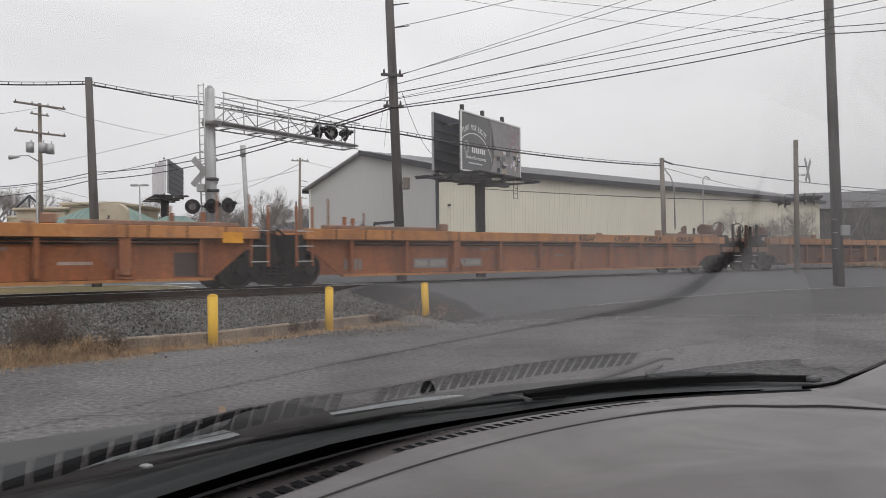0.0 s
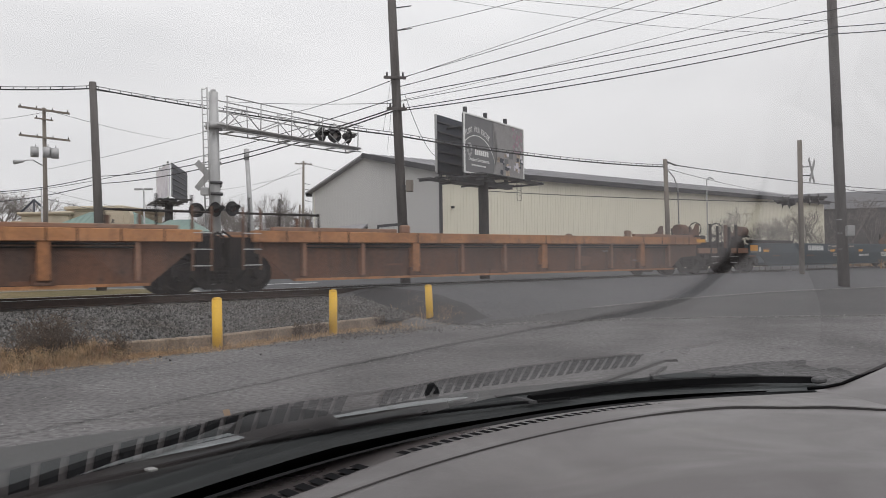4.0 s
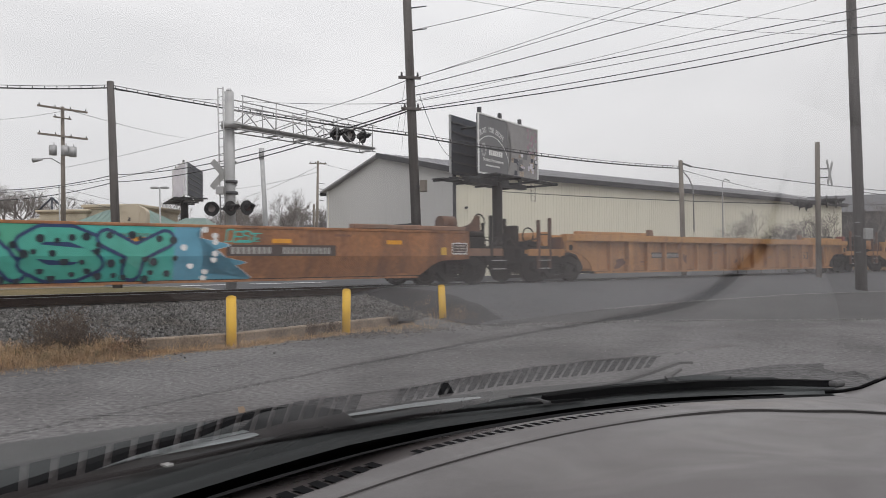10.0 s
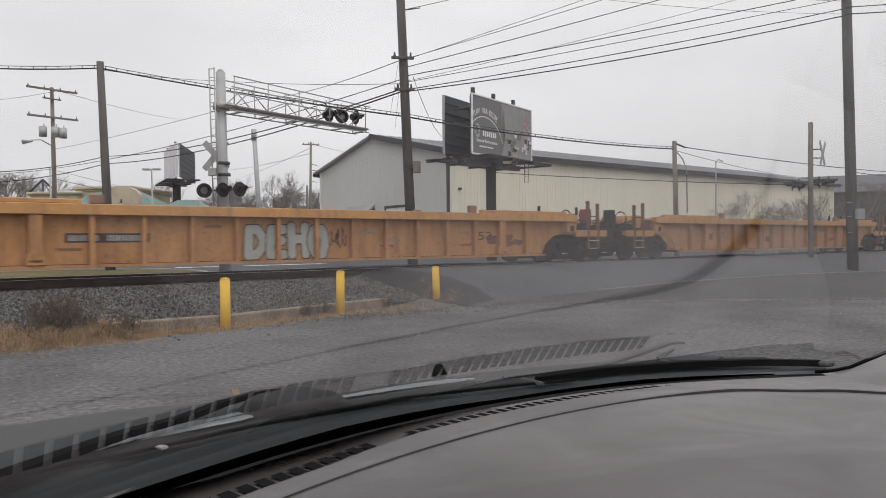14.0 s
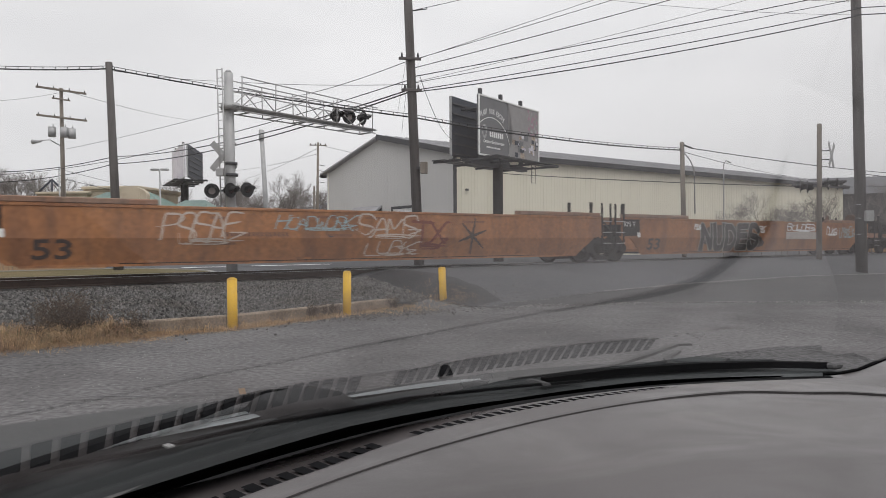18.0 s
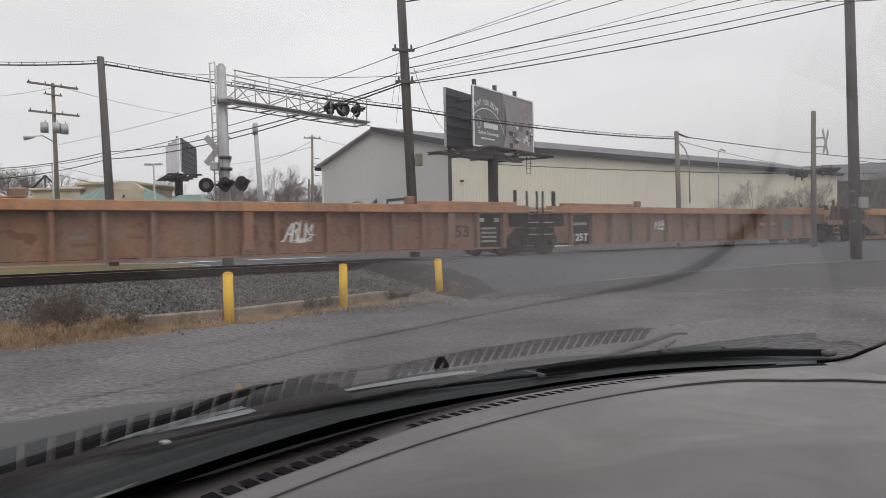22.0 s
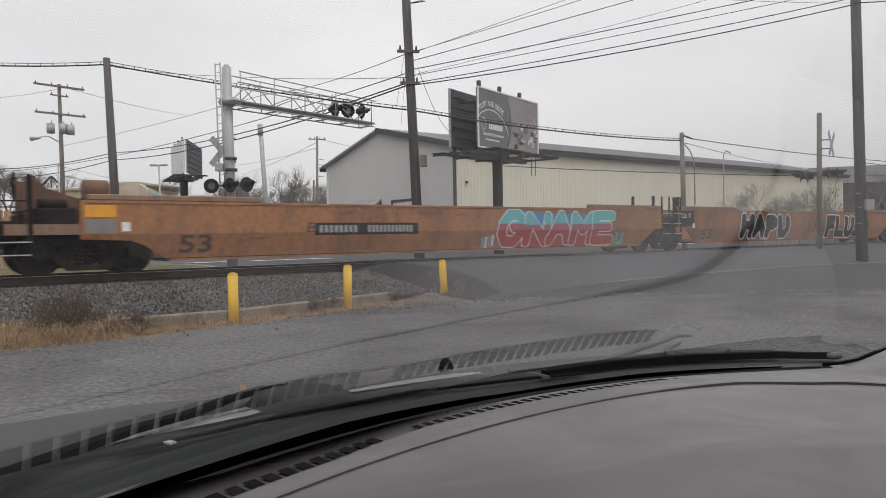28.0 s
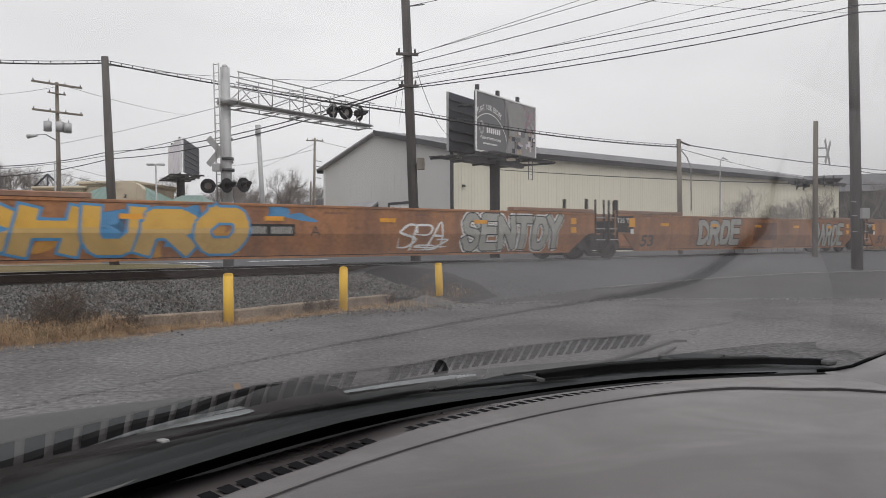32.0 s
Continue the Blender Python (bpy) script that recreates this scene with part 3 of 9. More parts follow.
# ---- track ----
def build_track():
    tr = thing("railway_track", at_sn(0, NC, 0), "steel rails on dark wooden ties in grey ballast", "railway track", kind="structure")
    for side in (-1, 1):
        y = side * 0.755
        prof = [(-0.07, -0.17), (0.07, -0.17), (0.07, -0.155), (0.012, -0.135), (0.012, -0.045), (0.036, -0.035), (0.036, -0.006),
                (-0.036, -0.006), (-0.036, -0.035), (-0.012, -0.045), (-0.012, -0.135), (-0.07, -0.155)]
        bm = bmesh.new()
        ends = [[bm.verts.new((x, y + a, RT + b)) for a, b in prof] for x in (-90, 90)]
        for i in range(len(prof)):
            j = (i + 1) % len(prof)
            bm.faces.new((ends[0][i], ends[0][j], ends[1][j], ends[1][i]))
        part("rail", bm, M["rail"], tr)
        part("rail_head", bm_box(-90, 90, y - 0.034, y + 0.034, RT - 0.006, RT, 0), M["rail_head"], tr, "polished running surface")
    tie = mesh_of(bm_box(-0.115, 0.115, -1.3, 1.3, RT - 0.36, RT - 0.175, 0.01), "tie", M["tie"])
    for i in range(44):
        x = -12 + 0.53 * i
        if x < CROSS:
            part("tie", tie, None, tr, m=pose(x + 0.03 * noise.noise((i, 0, 0)), 0, 0, 0, 0, noise.noise((0, i, 0))))
    # rubber and asphalt panels between the rails of the crossing
    part("crossing_panel", bm_box(CROSS + 0.8, 44, -0.66, 0.66, RT - 0.2, RT - 0.012, 0), M["asphalt_new"], tr, "asphalt between the rails")
    part("crossing_panel", bm_box(CROSS + 0.8, 44, 0.85, 1.9, RT - 0.2, RT - 0.012, 0), M["asphalt_new"], tr)
    part("crossing_panel", bm_box(CROSS + 0.8, 44, -1.4, -0.85, RT - 0.2, RT - 0.012, 0), M["asphalt_new"], tr)
    # ballast bed and its stones
    bm = bmesh.new()
    prof = [(-5.9, 0.1), (-3.6, 0.36), (-1.75, RT - 0.2), (1.75, RT - 0.2), (3.6, 0.2)]
    prev = None
    for i in range(60):
        x = -40 + i * 0.85
        cut = smooth(CROSS + 1.2, CROSS - 1.4, x) if x > CROSS - 1.6 else 1.0
        ring = [bm.verts.new((x, y, z * (0.55 + 0.45 * cut) + 0.03 * noise.noise((x, y, 0)))) for y, z in [(prof[0][0] + kerb_in(x), 0.1)] + prof[1:]]
        if prev:
            for k in range(len(prof) - 1):
                bm.faces.new((prev[k], ring[k], ring[k + 1], prev[k + 1]))
        prev = ring
        if x > CROSS + 0.6:
            break
    part("ballast_bed", bm, M["ballast_bed"], tr)
    return tr


def stone_field(count, place, size, seed):
    """Loose angular stones; place gives x, y and z of one from a random generator."""
    rng = np.random.default_rng(seed)
    base = np.array([(1, 0, 0), (-1, 0, 0), (0, 1, 0), (0, -1, 0), (0, 0, 1), (0, 0, -1)], float)
    tri = np.array([(0, 2, 4), (2, 1, 4), (1, 3, 4), (3, 0, 4), (2, 0, 5), (1, 2, 5), (3, 1, 5), (0, 3, 5)])
    V, F = [], []
    for i in range(count):
        p = place(rng)
        r = size * rng.uniform(0.5, 1.3)
        q = base * rng.uniform(0.6, 1.25, (6, 1)) * np.array([r, r * rng.uniform(0.6, 1), r * rng.uniform(0.5, 0.9)])
        e = Euler(rng.uniform(0, 6.28, 3)).to_matrix()
        V.append(q @ np.array(e).T + np.array(p))
        F.append(tri + 6 * i)
    me = bpy.data.meshes.new("stones")
    me.from_pydata(np.concatenate(V).tolist(), [], np.concatenate(F).tolist())
    return me


build_track()


def ballast_place(rng):
    s = rng.uniform(-7, CROSS - 0.05)
    b = kerb_in(s)
    n = rng.uniform(11.98 + b, 16.3)
    y = n - NC
    z = np.interp(y, (-5.9 + b, -3.6, -1.75, 1.75), (0.1, 0.36, RT - 0.2, RT - 0.2))
    if s > CROSS - 1.4:
        z *= 0.55 + 0.45 * smooth(CROSS + 1.2, CROSS - 1.4, s)
        z = max(z, ground_z(s, n) + 0.02)
    return (s, y, z + 0.01)


build_road()


def rubble_place(rng):
    s = rng.normal(9.0, 1.7)
    n = 11.55 + 0.62 * kerb_in(s) + rng.normal(0, 0.42)
    p = sn(s, n, ground_z(s, n) + 0.005)
    return p


me = stone_field(3600, rubble_place, 0.026, 9)
me.materials.append(M["ballast"])
tagged(new("rubble", me), "scattered broken asphalt and stones at the end of the kerb", "rubble", kind="stuff")


def lot_stones(rng):
    s, n = rng.uniform(-4, 20), rng.uniform(1.5, 11.3)
    return sn(s, n, ground_z(s, n) + 0.002)


me = stone_field(4200, lot_stones, 0.011, 10)
me.materials.append(M["crumbs"])
tagged(new("grit", me), "pale grit strewn over the old asphalt", "gravel", kind="stuff")

stones = stone_field(30000, ballast_place, 0.035, 5)
stones.materials.append(M["ballast"])
tagged(new("gravel", stones), "loose grey crushed stone ballast beside the track", "gravel", kind="stuff").matrix_basis = at_sn(0, NC, 0)


def build_kerb():
    kb = thing("kerb", pose(0, 0, 0), "weathered brown concrete kerb along the ballast", "kerb", kind="structure")
    cuts = (-9.8, -7.4, -5.0, -2.6, -0.2, 2.0, 4.2, 6.4, 8.5)
    for i in range(8):
        s0, s1 = cuts[i], cuts[i + 1] - 0.02
        n0, n1 = 11.79 + kerb_in(s0), 11.79 + kerb_in(s1)
        a, b = sn(s0, n0), sn(s1, n1)
        turn = math.degrees(math.atan2(b.y - a.y, b.x - a.x))
        part("kerb_stone", bm_box(0, (b - a).length, 0, 0.19, -0.1, 0.215 + 0.012 * noise.noise((i * 3.3, 0, 0)), 0.02), M["concrete"], kb, m=pose(a.x, a.y, 0, 0, 0, turn))


build_kerb()


def build_bollard(p, lean, h=0.83):
    b = thing("bollard", pose(p[0], p[1], p[2], lean[0], lean[1], 0), "yellow painted round steel bollard beside the kerb", "bollard", "yellow bollards")
    bm = bm_rod((0, 0, -0.2), (0, 0, h), 0.083, n=20)
    part("post", bm, M["yellow"], b)
    bm = bmesh.new()
    for k in range(4):
        a, c = k * 0.35, (k + 1) * 0.35
        bm_rod((0, 0, h - 0.005 + 0.045 * math.sin(a)), (0, 0, h - 0.005 + 0.045 * math.sin(c)), 0.084 * math.cos(a), 0.084 * math.cos(c), 20, bm)
    part("cap", bm, M["yellow"], b, "pale worn domed top")
    return b


for place, lean, h in (((-3.83, 11.79, 0.0), (0.3, -0.2), 0.83), ((-2.26, 14.0, 0.0), (0.3, 0.6), 0.85), ((-0.4, 16.16, 0.1), (1.0, -2.2), 0.75)):
    build_bollard(place, lean, h)


# ---- dry grass and weeds ----
def blades(count, place, height, width, material, label, seed, spread=0.5):
    """Thin bent blades of three segments each."""
    rng = np.random.default_rng(seed)
    V, F = [], []
    for i in range(count):
        x, y, z, k = place(rng)
        if k <= 0:
            continue
        h = height * k * rng.uniform(0.4, 1.25)
        a = rng.uniform(0, 6.28)
        l = rng.uniform(0.05, 1.0) ** 0.7 * spread
        d = np.array([math.cos(a), math.sin(a), 0])
        w = np.array([-d[1], d[0], 0]) * width * rng.uniform(0.6, 1.3)
        p = np.array([x, y, z])
        q = p + d * h * l * 0.25 + np.array([0, 0, h * 0.55 * (1.1 - 0.5 * l)])
        r = p + d * h * l * 0.8 + np.array([0, 0, h * (0.95 - 0.62 * l)])
        e = p + d * h * l * 1.35 + np.array([0, 0, h * max(0.02, 1.05 - 1.1 * l)])
        j = len(V)
        V += [p - w, p + w, q + w * 0.8, q - w * 0.8, r + w * 0.5, r - w * 0.5, e]
        F += [(j, j + 1, j + 2, j + 3), (j + 3, j + 2, j + 4, j + 5), (j + 5, j + 4, j + 6)]
    me = bpy.data.meshes.new("blades")
    me.from_pydata([tuple(v) for v in V], [], F)
    me.materials.append(material)
    return tagged(new("dry_grass", me), label, "grass", kind="stuff")


def clump_place(rng):
    k = rng.random()
    if k < 0.66:
        s, n = rng.uniform(-4.5, 3.2), 11.5 + rng.normal(0, 0.34)
        tuft = noise.noise((s * 1.3, n * 1.3, 3)) + 0.5 * noise.noise((s * 3.3, n * 3.3, 5))
        hgt = (0.6 + 0.9 * tuft) * (1.0 + 0.3 * (1 - smooth(0.0, 1.3, s))) * (1.0 - 0.72 * smooth(0.6, 2.0, s)) * (1.0 if n > 10.9 else 0.45)
    else:
        s = rng.uniform(1.8, 10.4)
        n = 11.66 + kerb_in(s) + rng.normal(-0.08, 0.16) + (rng.normal(0.5, 0.5) if s > 7.5 else 0)
        hgt = 0.12 + 0.35 * noise.noise((s * 2.1, n * 2, 9)) + (0.1 if s > 7.3 else 0.0)
    p = sn(s, n, ground_z(s, n))
    return p.x, p.y, p.z, hgt


blades(24000, clump_place, 0.46, 0.0034, M["straw"], "matted clumps of dry straw-coloured grass along the kerb", 3, 1.9)


def mound_place(rng):
    """Fallen tussocks heaped over the end of the kerb."""
    k = rng.integers(0, 9)
    s = (-3.2, -2.2, -1.2, -0.4, 0.3, 0.9, 1.4, 1.9, 2.2)[k] + rng.normal(0, 0.28)
    n = (11.4, 11.8, 11.5, 11.9, 11.5, 11.9, 11.6, 11.95, 11.75)[k] + rng.normal(0, 0.2)
    r = abs(noise.noise((s * 2.3, n * 2.3, 4)))
    p = sn(s, n, 0.02 + 0.14 * max(0.0, 1 - abs(n - 11.8) / 0.5) + 0.06 * r)
    return p.x, p.y, p.z, 0.34 + 0.45 * r + (0.12 if k in (3, 5, 7) else 0.0)


blades(15000, mound_place, 0.5, 0.0036, M["straw"], "heap of fallen dry straw-coloured grass over the kerb", 8, 2.6)


def green_place(rng):
    x, y, z, k = mound_place(rng)
    return x, y, z, k * 0.7


blades(3200, green_place, 0.4, 0.004, M["moss"], "dull green blades under the dry grass", 11, 1.4)


def litter_place(rng):
    """Straw lying along the foot of the kerb and round its end."""
    s = rng.uniform(1.5, 10.2)
    n = 11.62 + kerb_in(s) * (1.0 if s < 7.5 else 0.75) + rng.normal(-0.06, 0.09) + (rng.normal(0.2, 0.4) if s > 7.0 else 0)
    p = sn(s, n, ground_z(s, n) + 0.01)
    return p.x, p.y, p.z, (0.35 + 0.4 * abs(noise.noise((s * 1.9, n, 2)))) * (0.7 if s > 6.8 else 1.0)


blades(6500, litter_place, 0.38, 0.0036, M["straw"], "flattened straw strewn along the foot of the kerb", 12, 2.6)


def weed_bush(at, height, seed, label):
    """A dead branching weed: a few stems, each with many fine twigs."""
    rng = random.Random(seed)
    bm = bmesh.new()
    for i in range(17):
        a, l = rng.uniform(0, 6.28), rng.uniform(0.12, 0.5)
        h = height * rng.uniform(0.6, 1.0)
        foot = Vector((rng.gauss(0, 0.07), rng.gauss(0, 0.07), -0.02))
        tip = foot + Vector((math.cos(a) * l * h, math.sin(a) * l * h, h))
        mid = foot.lerp(tip, 0.5) + Vector((rng.gauss(0, 0.02), rng.gauss(0, 0.02), 0))
        bm_rod(foot, mid, 0.005, 0.004, 4, bm, False)
        bm_rod(mid, tip, 0.004, 0.002, 4, bm, False)
        for k in range(12):
            f = rng.uniform(0.3, 1.0)
            q = foot.lerp(tip, f)
            d = Vector((rng.gauss(0, 1), rng.gauss(0, 1), rng.uniform(0.1, 1.2))).normalized() * rng.uniform(0.05, 0.15) * height / 0.6
            bm_rod(q, q + d, 0.003, 0.0015, 3, bm, False)
            bm_rod(q + d * 0.9, q + d * 1.15, 0.008, 0.004, 4, bm, False)
    solid("dead_weed", bm, M["weed"], label, "weed", pose(*at), kind="stuff")


for s_, n_, h_, k_ in ((0.2, 11.6, 0.45, 1), (1.75, 11.8, 0.78, 2), (1.95, 11.95, 0.7, 3), (1.4, 11.65, 0.5, 4), (2.75, 11.7, 0.42, 5), (6.0, 12.35, 0.34, 6), (6.5, 12.5, 0.3, 7), (8.35, 13.1, 0.3, 8), (1.6, 11.95, 0.66, 9), (2.2, 11.75, 0.5, 10), (1.85, 11.7, 0.6, 11)):
    p_ = sn(s_, n_, ground_z(s_, n_))
    weed_bush(p_, h_, k_, "dead brown branching weed in the ballast by the kerb")


def right_weeds(rng):
    s, n = rng.uniform(41, 50), rng.uniform(12.5, 15.5)
    p = sn(s, n, 0.6)
    return p.x, p.y, p.z, 1.0


blades(1800, right_weeds, 0.7, 0.012, M["straw"], "dry grass beside the foot of a pole", 6, 0.6)


FOOT = Vector((39.93, 68.85, 0.40))


def foot_weeds(rng):
    p = FOOT + Vector((rng.normal(0.3, 0.9), rng.normal(0.2, 0.5), 0))
    return p.x, p.y, 0.35, 1.0


blades(1500, foot_weeds, 0.6, 0.008, M["straw"], "dry brown weeds round the foot of a thick pole", 7, 0.8)


# ---- poles ----
def to_ground(top, low, z):
    """Follow the leaning line from top through low down to height z."""
    t, l = Vector(top), Vector(low)
    return l + (l - t) * ((l.z - z) / (t.z - l.z))


def bare_pole(name, top, low, z, r_top, r_low, material, label, category="utility pole"):
    base = to_ground(top, low, z - 0.3)
    p = thing(name, pose(base.x, base.y, base.z), label, category)
    part("shaft", bm_rod((0, 0, 0), Vector(top) - base, r_low, r_top, 14), material, p)
    return p, Vector(top) - base


def crossarm(parent, at, length, turn, size=0.1, insulators=0, material=None):
    m = pose(at[0], at[1], at[2], 0, 0, turn)
    arm = part("crossarm", bm_box(-length / 2, length / 2, -size / 2, size / 2, -size / 2, size / 2, 0.008), material or M["pole_grey"], parent, m=m)
    pin = mesh_of(bm_rod((0, 0, size / 2), (0, 0, size / 2 + 0.16), 0.045, 0.03, 8), "insulator", M["steel_dark"])
    for i in range(insulators):
        part("insulator", pin, None, arm, m=pose(-length / 2 + 0.12 + (length - 0.24) * i / max(1, insulators - 1), 0, 0))
    return arm


# the tall pole in front of the warehouse
p, t = bare_pole("utility_pole", (-2.09, 27.00, 15.28), (-1.65, 27.00, 2.59), 0.35, 0.15, 0.2, M["pole_wood"], "tall dark wooden utility pole leaning slightly, behind the track")
o = Vector((-2.09, 27.00, 15.28)) - t
for y, lng, ins in ((133, 0.85, 2), (188, 0.75, 2), (50, 0.0, 0), (10, 0.0, 0)):
    q = Vector({133: (-1.86, 26.80, 8.42), 188: (-1.80, 26.80, 7.23), 50: (-1.94, 27.00, 10.27), 10: (-1.95, 27.00, 11.14)}[y]) - o
    if lng:
        crossarm(p, q, lng, 12, 0.1, ins, M["pole_wood"])
    else:
        part("insulator", bm_rod(q, q + Vector((0.75, -0.1, 0.05)), 0.03, 0.02, 8), M["steel_dark"], p, "side post insulator")
q = Vector((-1.36, 26.80, 4.29)) - o
part("equipment_box", bm_box(-0.14, 0.14, -0.12, 0.12, -0.22, 0.22, 0.02), M["pole_grey"], p, "grey metal box", m=pose(q.x, q.y, q.z))
part("bracket", bm_box(-0.28, 0.0, -0.03, 0.03, -0.03, 0.03), M["steel_dark"], p, m=pose(q.x, q.y, q.z))

# the thick pole standing before the track by the road
p, t = bare_pole("utility_pole", (15.06, 27.50, 15.58), (15.33, 27.50, 0.79), 0.1, 0.16, 0.21, M["pole_wood"], "thick dark wooden utility pole beside the crossing road")
o = Vector((15.06, 27.50, 15.58)) - t
q = Vector((15.40, 27.10, 2.35)) - o
part("meter_box", bm_box(-0.15, 0.15, -0.08, 0.08, -0.2, 0.2, 0.015), M["alu"], p, "small grey box", m=pose(q.x, q.y, q.z))
for y in (388, 412, 440):
    q = Vector({388: (15.16, 27.25, 2.79), 412: (15.18, 27.25, 2.27), 440: (15.19, 27.25, 1.66)}[y]) - o
    part("step_iron", bm_rod(q, q + Vector((-0.2, -0.05, 0)), 0.015, n=6), M["alu"], p)

# pole with no arms beside the bank
bare_pole("utility_pole", (-14.47, 29.00, 9.01), (-14.25, 29.00, 3.04), 0.3, 0.14, 0.2, M["pole_wood"], "dark wooden pole with a bundled cable at its top")

# pole with transformers and a street lamp
p, t = bare_pole("utility_pole", (-29.56, 52.00, 13.20), (-29.46, 52.00, 4.38), 0.35, 0.12, 0.2, M["pole_grey"], "grey wooden utility pole with three transformers and crossarms")
o = Vector((-29.56, 52.00, 13.20)) - t
crossarm(p, Vector((-29.41, 51.80, 12.99)) - o, 3.5, 50, 0.14, 4)
crossarm(p, Vector((-29.45, 51.80, 12.32)) - o, 1.3, 55, 0.1, 2)
crossarm(p, Vector((-29.37, 51.80, 10.95)) - o, 3.5, 50, 0.14, 4)
can = bm_rod((0, 0, -0.36), (0, 0, 0.36), 0.27, n=14)
bm_rod((0.08, 0, 0.36), (0.08, 0, 0.58), 0.05, 0.03, 6, can)
can = mesh_of(can, "transformer", M["alu"])
for c in ((-30.04, 51.60, 9.89), (-29.02, 51.40, 9.81), (-28.56, 51.60, 9.75)):
    q = Vector(c) - o
    part("transformer", can, None, p, "grey transformer can", m=pose(q.x, q.y, q.z))
q = Vector((-29.57, 52.00, 8.87)) - o
e = Vector((-30.51, 50.00, 8.92)) - o
arm = part("lamp_arm", bm_tube([q, q + (e - q) * 0.4 + Vector((0, 0, 0.35)), e + Vector((0.6, 0, 0.12))], 0.04), M["alu"], p)
part("lamp_head", bm_rod((-0.35, 0, 0), (0.35, 0, 0.06), 0.17, 0.07, 10), M["alu"], p, "cobra-head street lamp", m=pose(e.x + 0.3, e.y, e.z))
# thin service mast next to it
bare_pole("service_mast", (-28.64, 50.00, 7.06), (-28.60, 50.00, 4.27), 0.35, 0.05, 0.06, M["alu"], "thin grey metal mast", "mast")

# pale steel pole, far T-topped pole, small far pole
p, t = bare_pole("steel_pole", (-12.37, 44.00, 8.61), (-12.12, 44.00, 3.79), 0.35, 0.13, 0.17, M["alu"], "pale grey round pole with a metal cap")
part("cap", bm_rod(t - Vector((0, 0, 0.7)), t, 0.17, n=12), M["alu"], p, "metal sleeve at the top")
p, t = bare_pole("utility_pole", (-15.04, 75.00, 12.30), (-15.14, 75.00, 6.61), 0.35, 0.11, 0.17, M["pole_grey"], "slender far utility pole with a crossarm")
crossarm(p, t - Vector((0, 0, 0.3)), 1.8, 15, 0.11, 4)
for k in range(4):
    q = t - Vector((-0.12, 0, 2.4 + 0.6 * k))
    part("insulator", bm_rod(q, q + Vector((0.55, 0, -0.1)), 0.035, n=6), M["steel_dark"], p)
bare_pole("utility_pole", (-16.11, 78.00, 7.94), (-16.12, 78.00, 6.51), 0.35, 0.1, 0.12, M["pole_grey"], "short far wooden pole")

# parking lot lamp by the bank
p, t = bare_pole("parking_lamp", (-25.65, 60.00, 7.96), (-25.61, 60.00, 5.23), 0.35, 0.06, 0.08, M["alu"], "twin-headed grey parking lot lamp", "street lamp")
for k in (-1, 1):
    part("lamp_head", bm_box(-0.32, 0.32, -0.2, 0.2, -0.09, 0.07, 0.03), M["alu"], p, m=pose(t.x + k * 0.42, t.y, t.z))

# mid pole with two bent conduits
p, t = bare_pole("utility_pole", (11.49, 37.00, 6.58), (11.55, 37.00, 2.88), 0.35, 0.11, 0.14, M["pole_grey"], "grey wooden pole carrying bundled cables")
o = Vector((11.49, 37.00, 6.58)) - t
part("insulator", bm_rod(Vector((11.55, 36.90, 6.42)) - o, Vector((12.01, 36.90, 6.24)) - o, 0.05, n=8), M["steel_dark"], p)
part("conduit", bm_tube([Vector(c) - o for c in ((11.54, 36.90, 6.06), (11.92, 37.00, 5.63), (12.18, 37.20, 5.11), (12.27, 37.40, 2.89))], 0.035), M["alu"], p, "bent grey conduit")
g = thing("guy_post", pose(0, 0, 0), "thin grey steel post with a bent top", "post")
g.location = Vector((14.70, 40.00, 1.86))
o = Vector((14.70, 40.00, 1.86))
part("shaft", bm_tube([Vector((0, 0, -1.6))] + [Vector(c) - o for c in ((14.72, 40.00, 3.14), (14.73, 40.00, 5.76), (14.94, 40.20, 5.97), (15.31, 40.50, 5.88))], 0.035), M["alu"], g)


# ---- railway signals ----
def lamp_unit(parent, at, turn, name="signal_lamp", r=0.38, lit=True):
    """A flasher: round black backboard, hood and lens, facing local -y."""
    m = pose(at[0], at[1], at[2], 0, 0, turn)
    bm = bm_rod((0, 0.0, 0), (0, -0.03, 0), r, n=24)
    lamp = part(name, bm, M["black"], parent, "round black signal backboard", m=m)
    part("housing", bm_rod((0, 0.22, 0), (0, 0, 0), 0.12, 0.17, 14), M["black"], lamp)
    part("lens", bm_rod((0, -0.03, 0), (0, -0.075, 0), r * 0.5, r * 0.42, 18), M["lens"] if lit else M["lens_dark"], lamp, "unlit round signal lens")
    bm = bmesh.new()
    rings = []
    for yy in (-0.03, -0.36):
        rings.append([bm.verts.new((r * 0.5 * math.cos(a), yy + (0.12 if yy < -0.1 and math.sin(a) < 0.3 else 0), r * 0.5 * math.sin(a))) for a in [radians(-25 + 23 * k) for k in range(11)]])
    for k in range(10):
        bm.faces.new((rings[0][k], rings[0][k + 1], rings[1][k + 1], rings[1][k]))
    bmesh.ops.solidify(bm, geom=bm.faces[:], thickness=0.012)
    part("hood", bm, M["black"], lamp)
    return lamp


def blade(length, width, thick=0.02):
    return bm_box(-length / 2, length / 2, -thick / 2, thick / 2, -width / 2, width / 2, 0.004)


def crossbuck(parent, at, turn, size=1.2, back=True):
    for a in (48, -48):
        part("crossbuck_blade", blade(size, 0.23), M["alu"] if back else M["white"], parent, "bare metal back of a crossbuck", m=pose(at[0], at[1], at[2], 0, 0, turn) @ pose(0, 0.02 * (a > 0), 0, 0, a, 0))


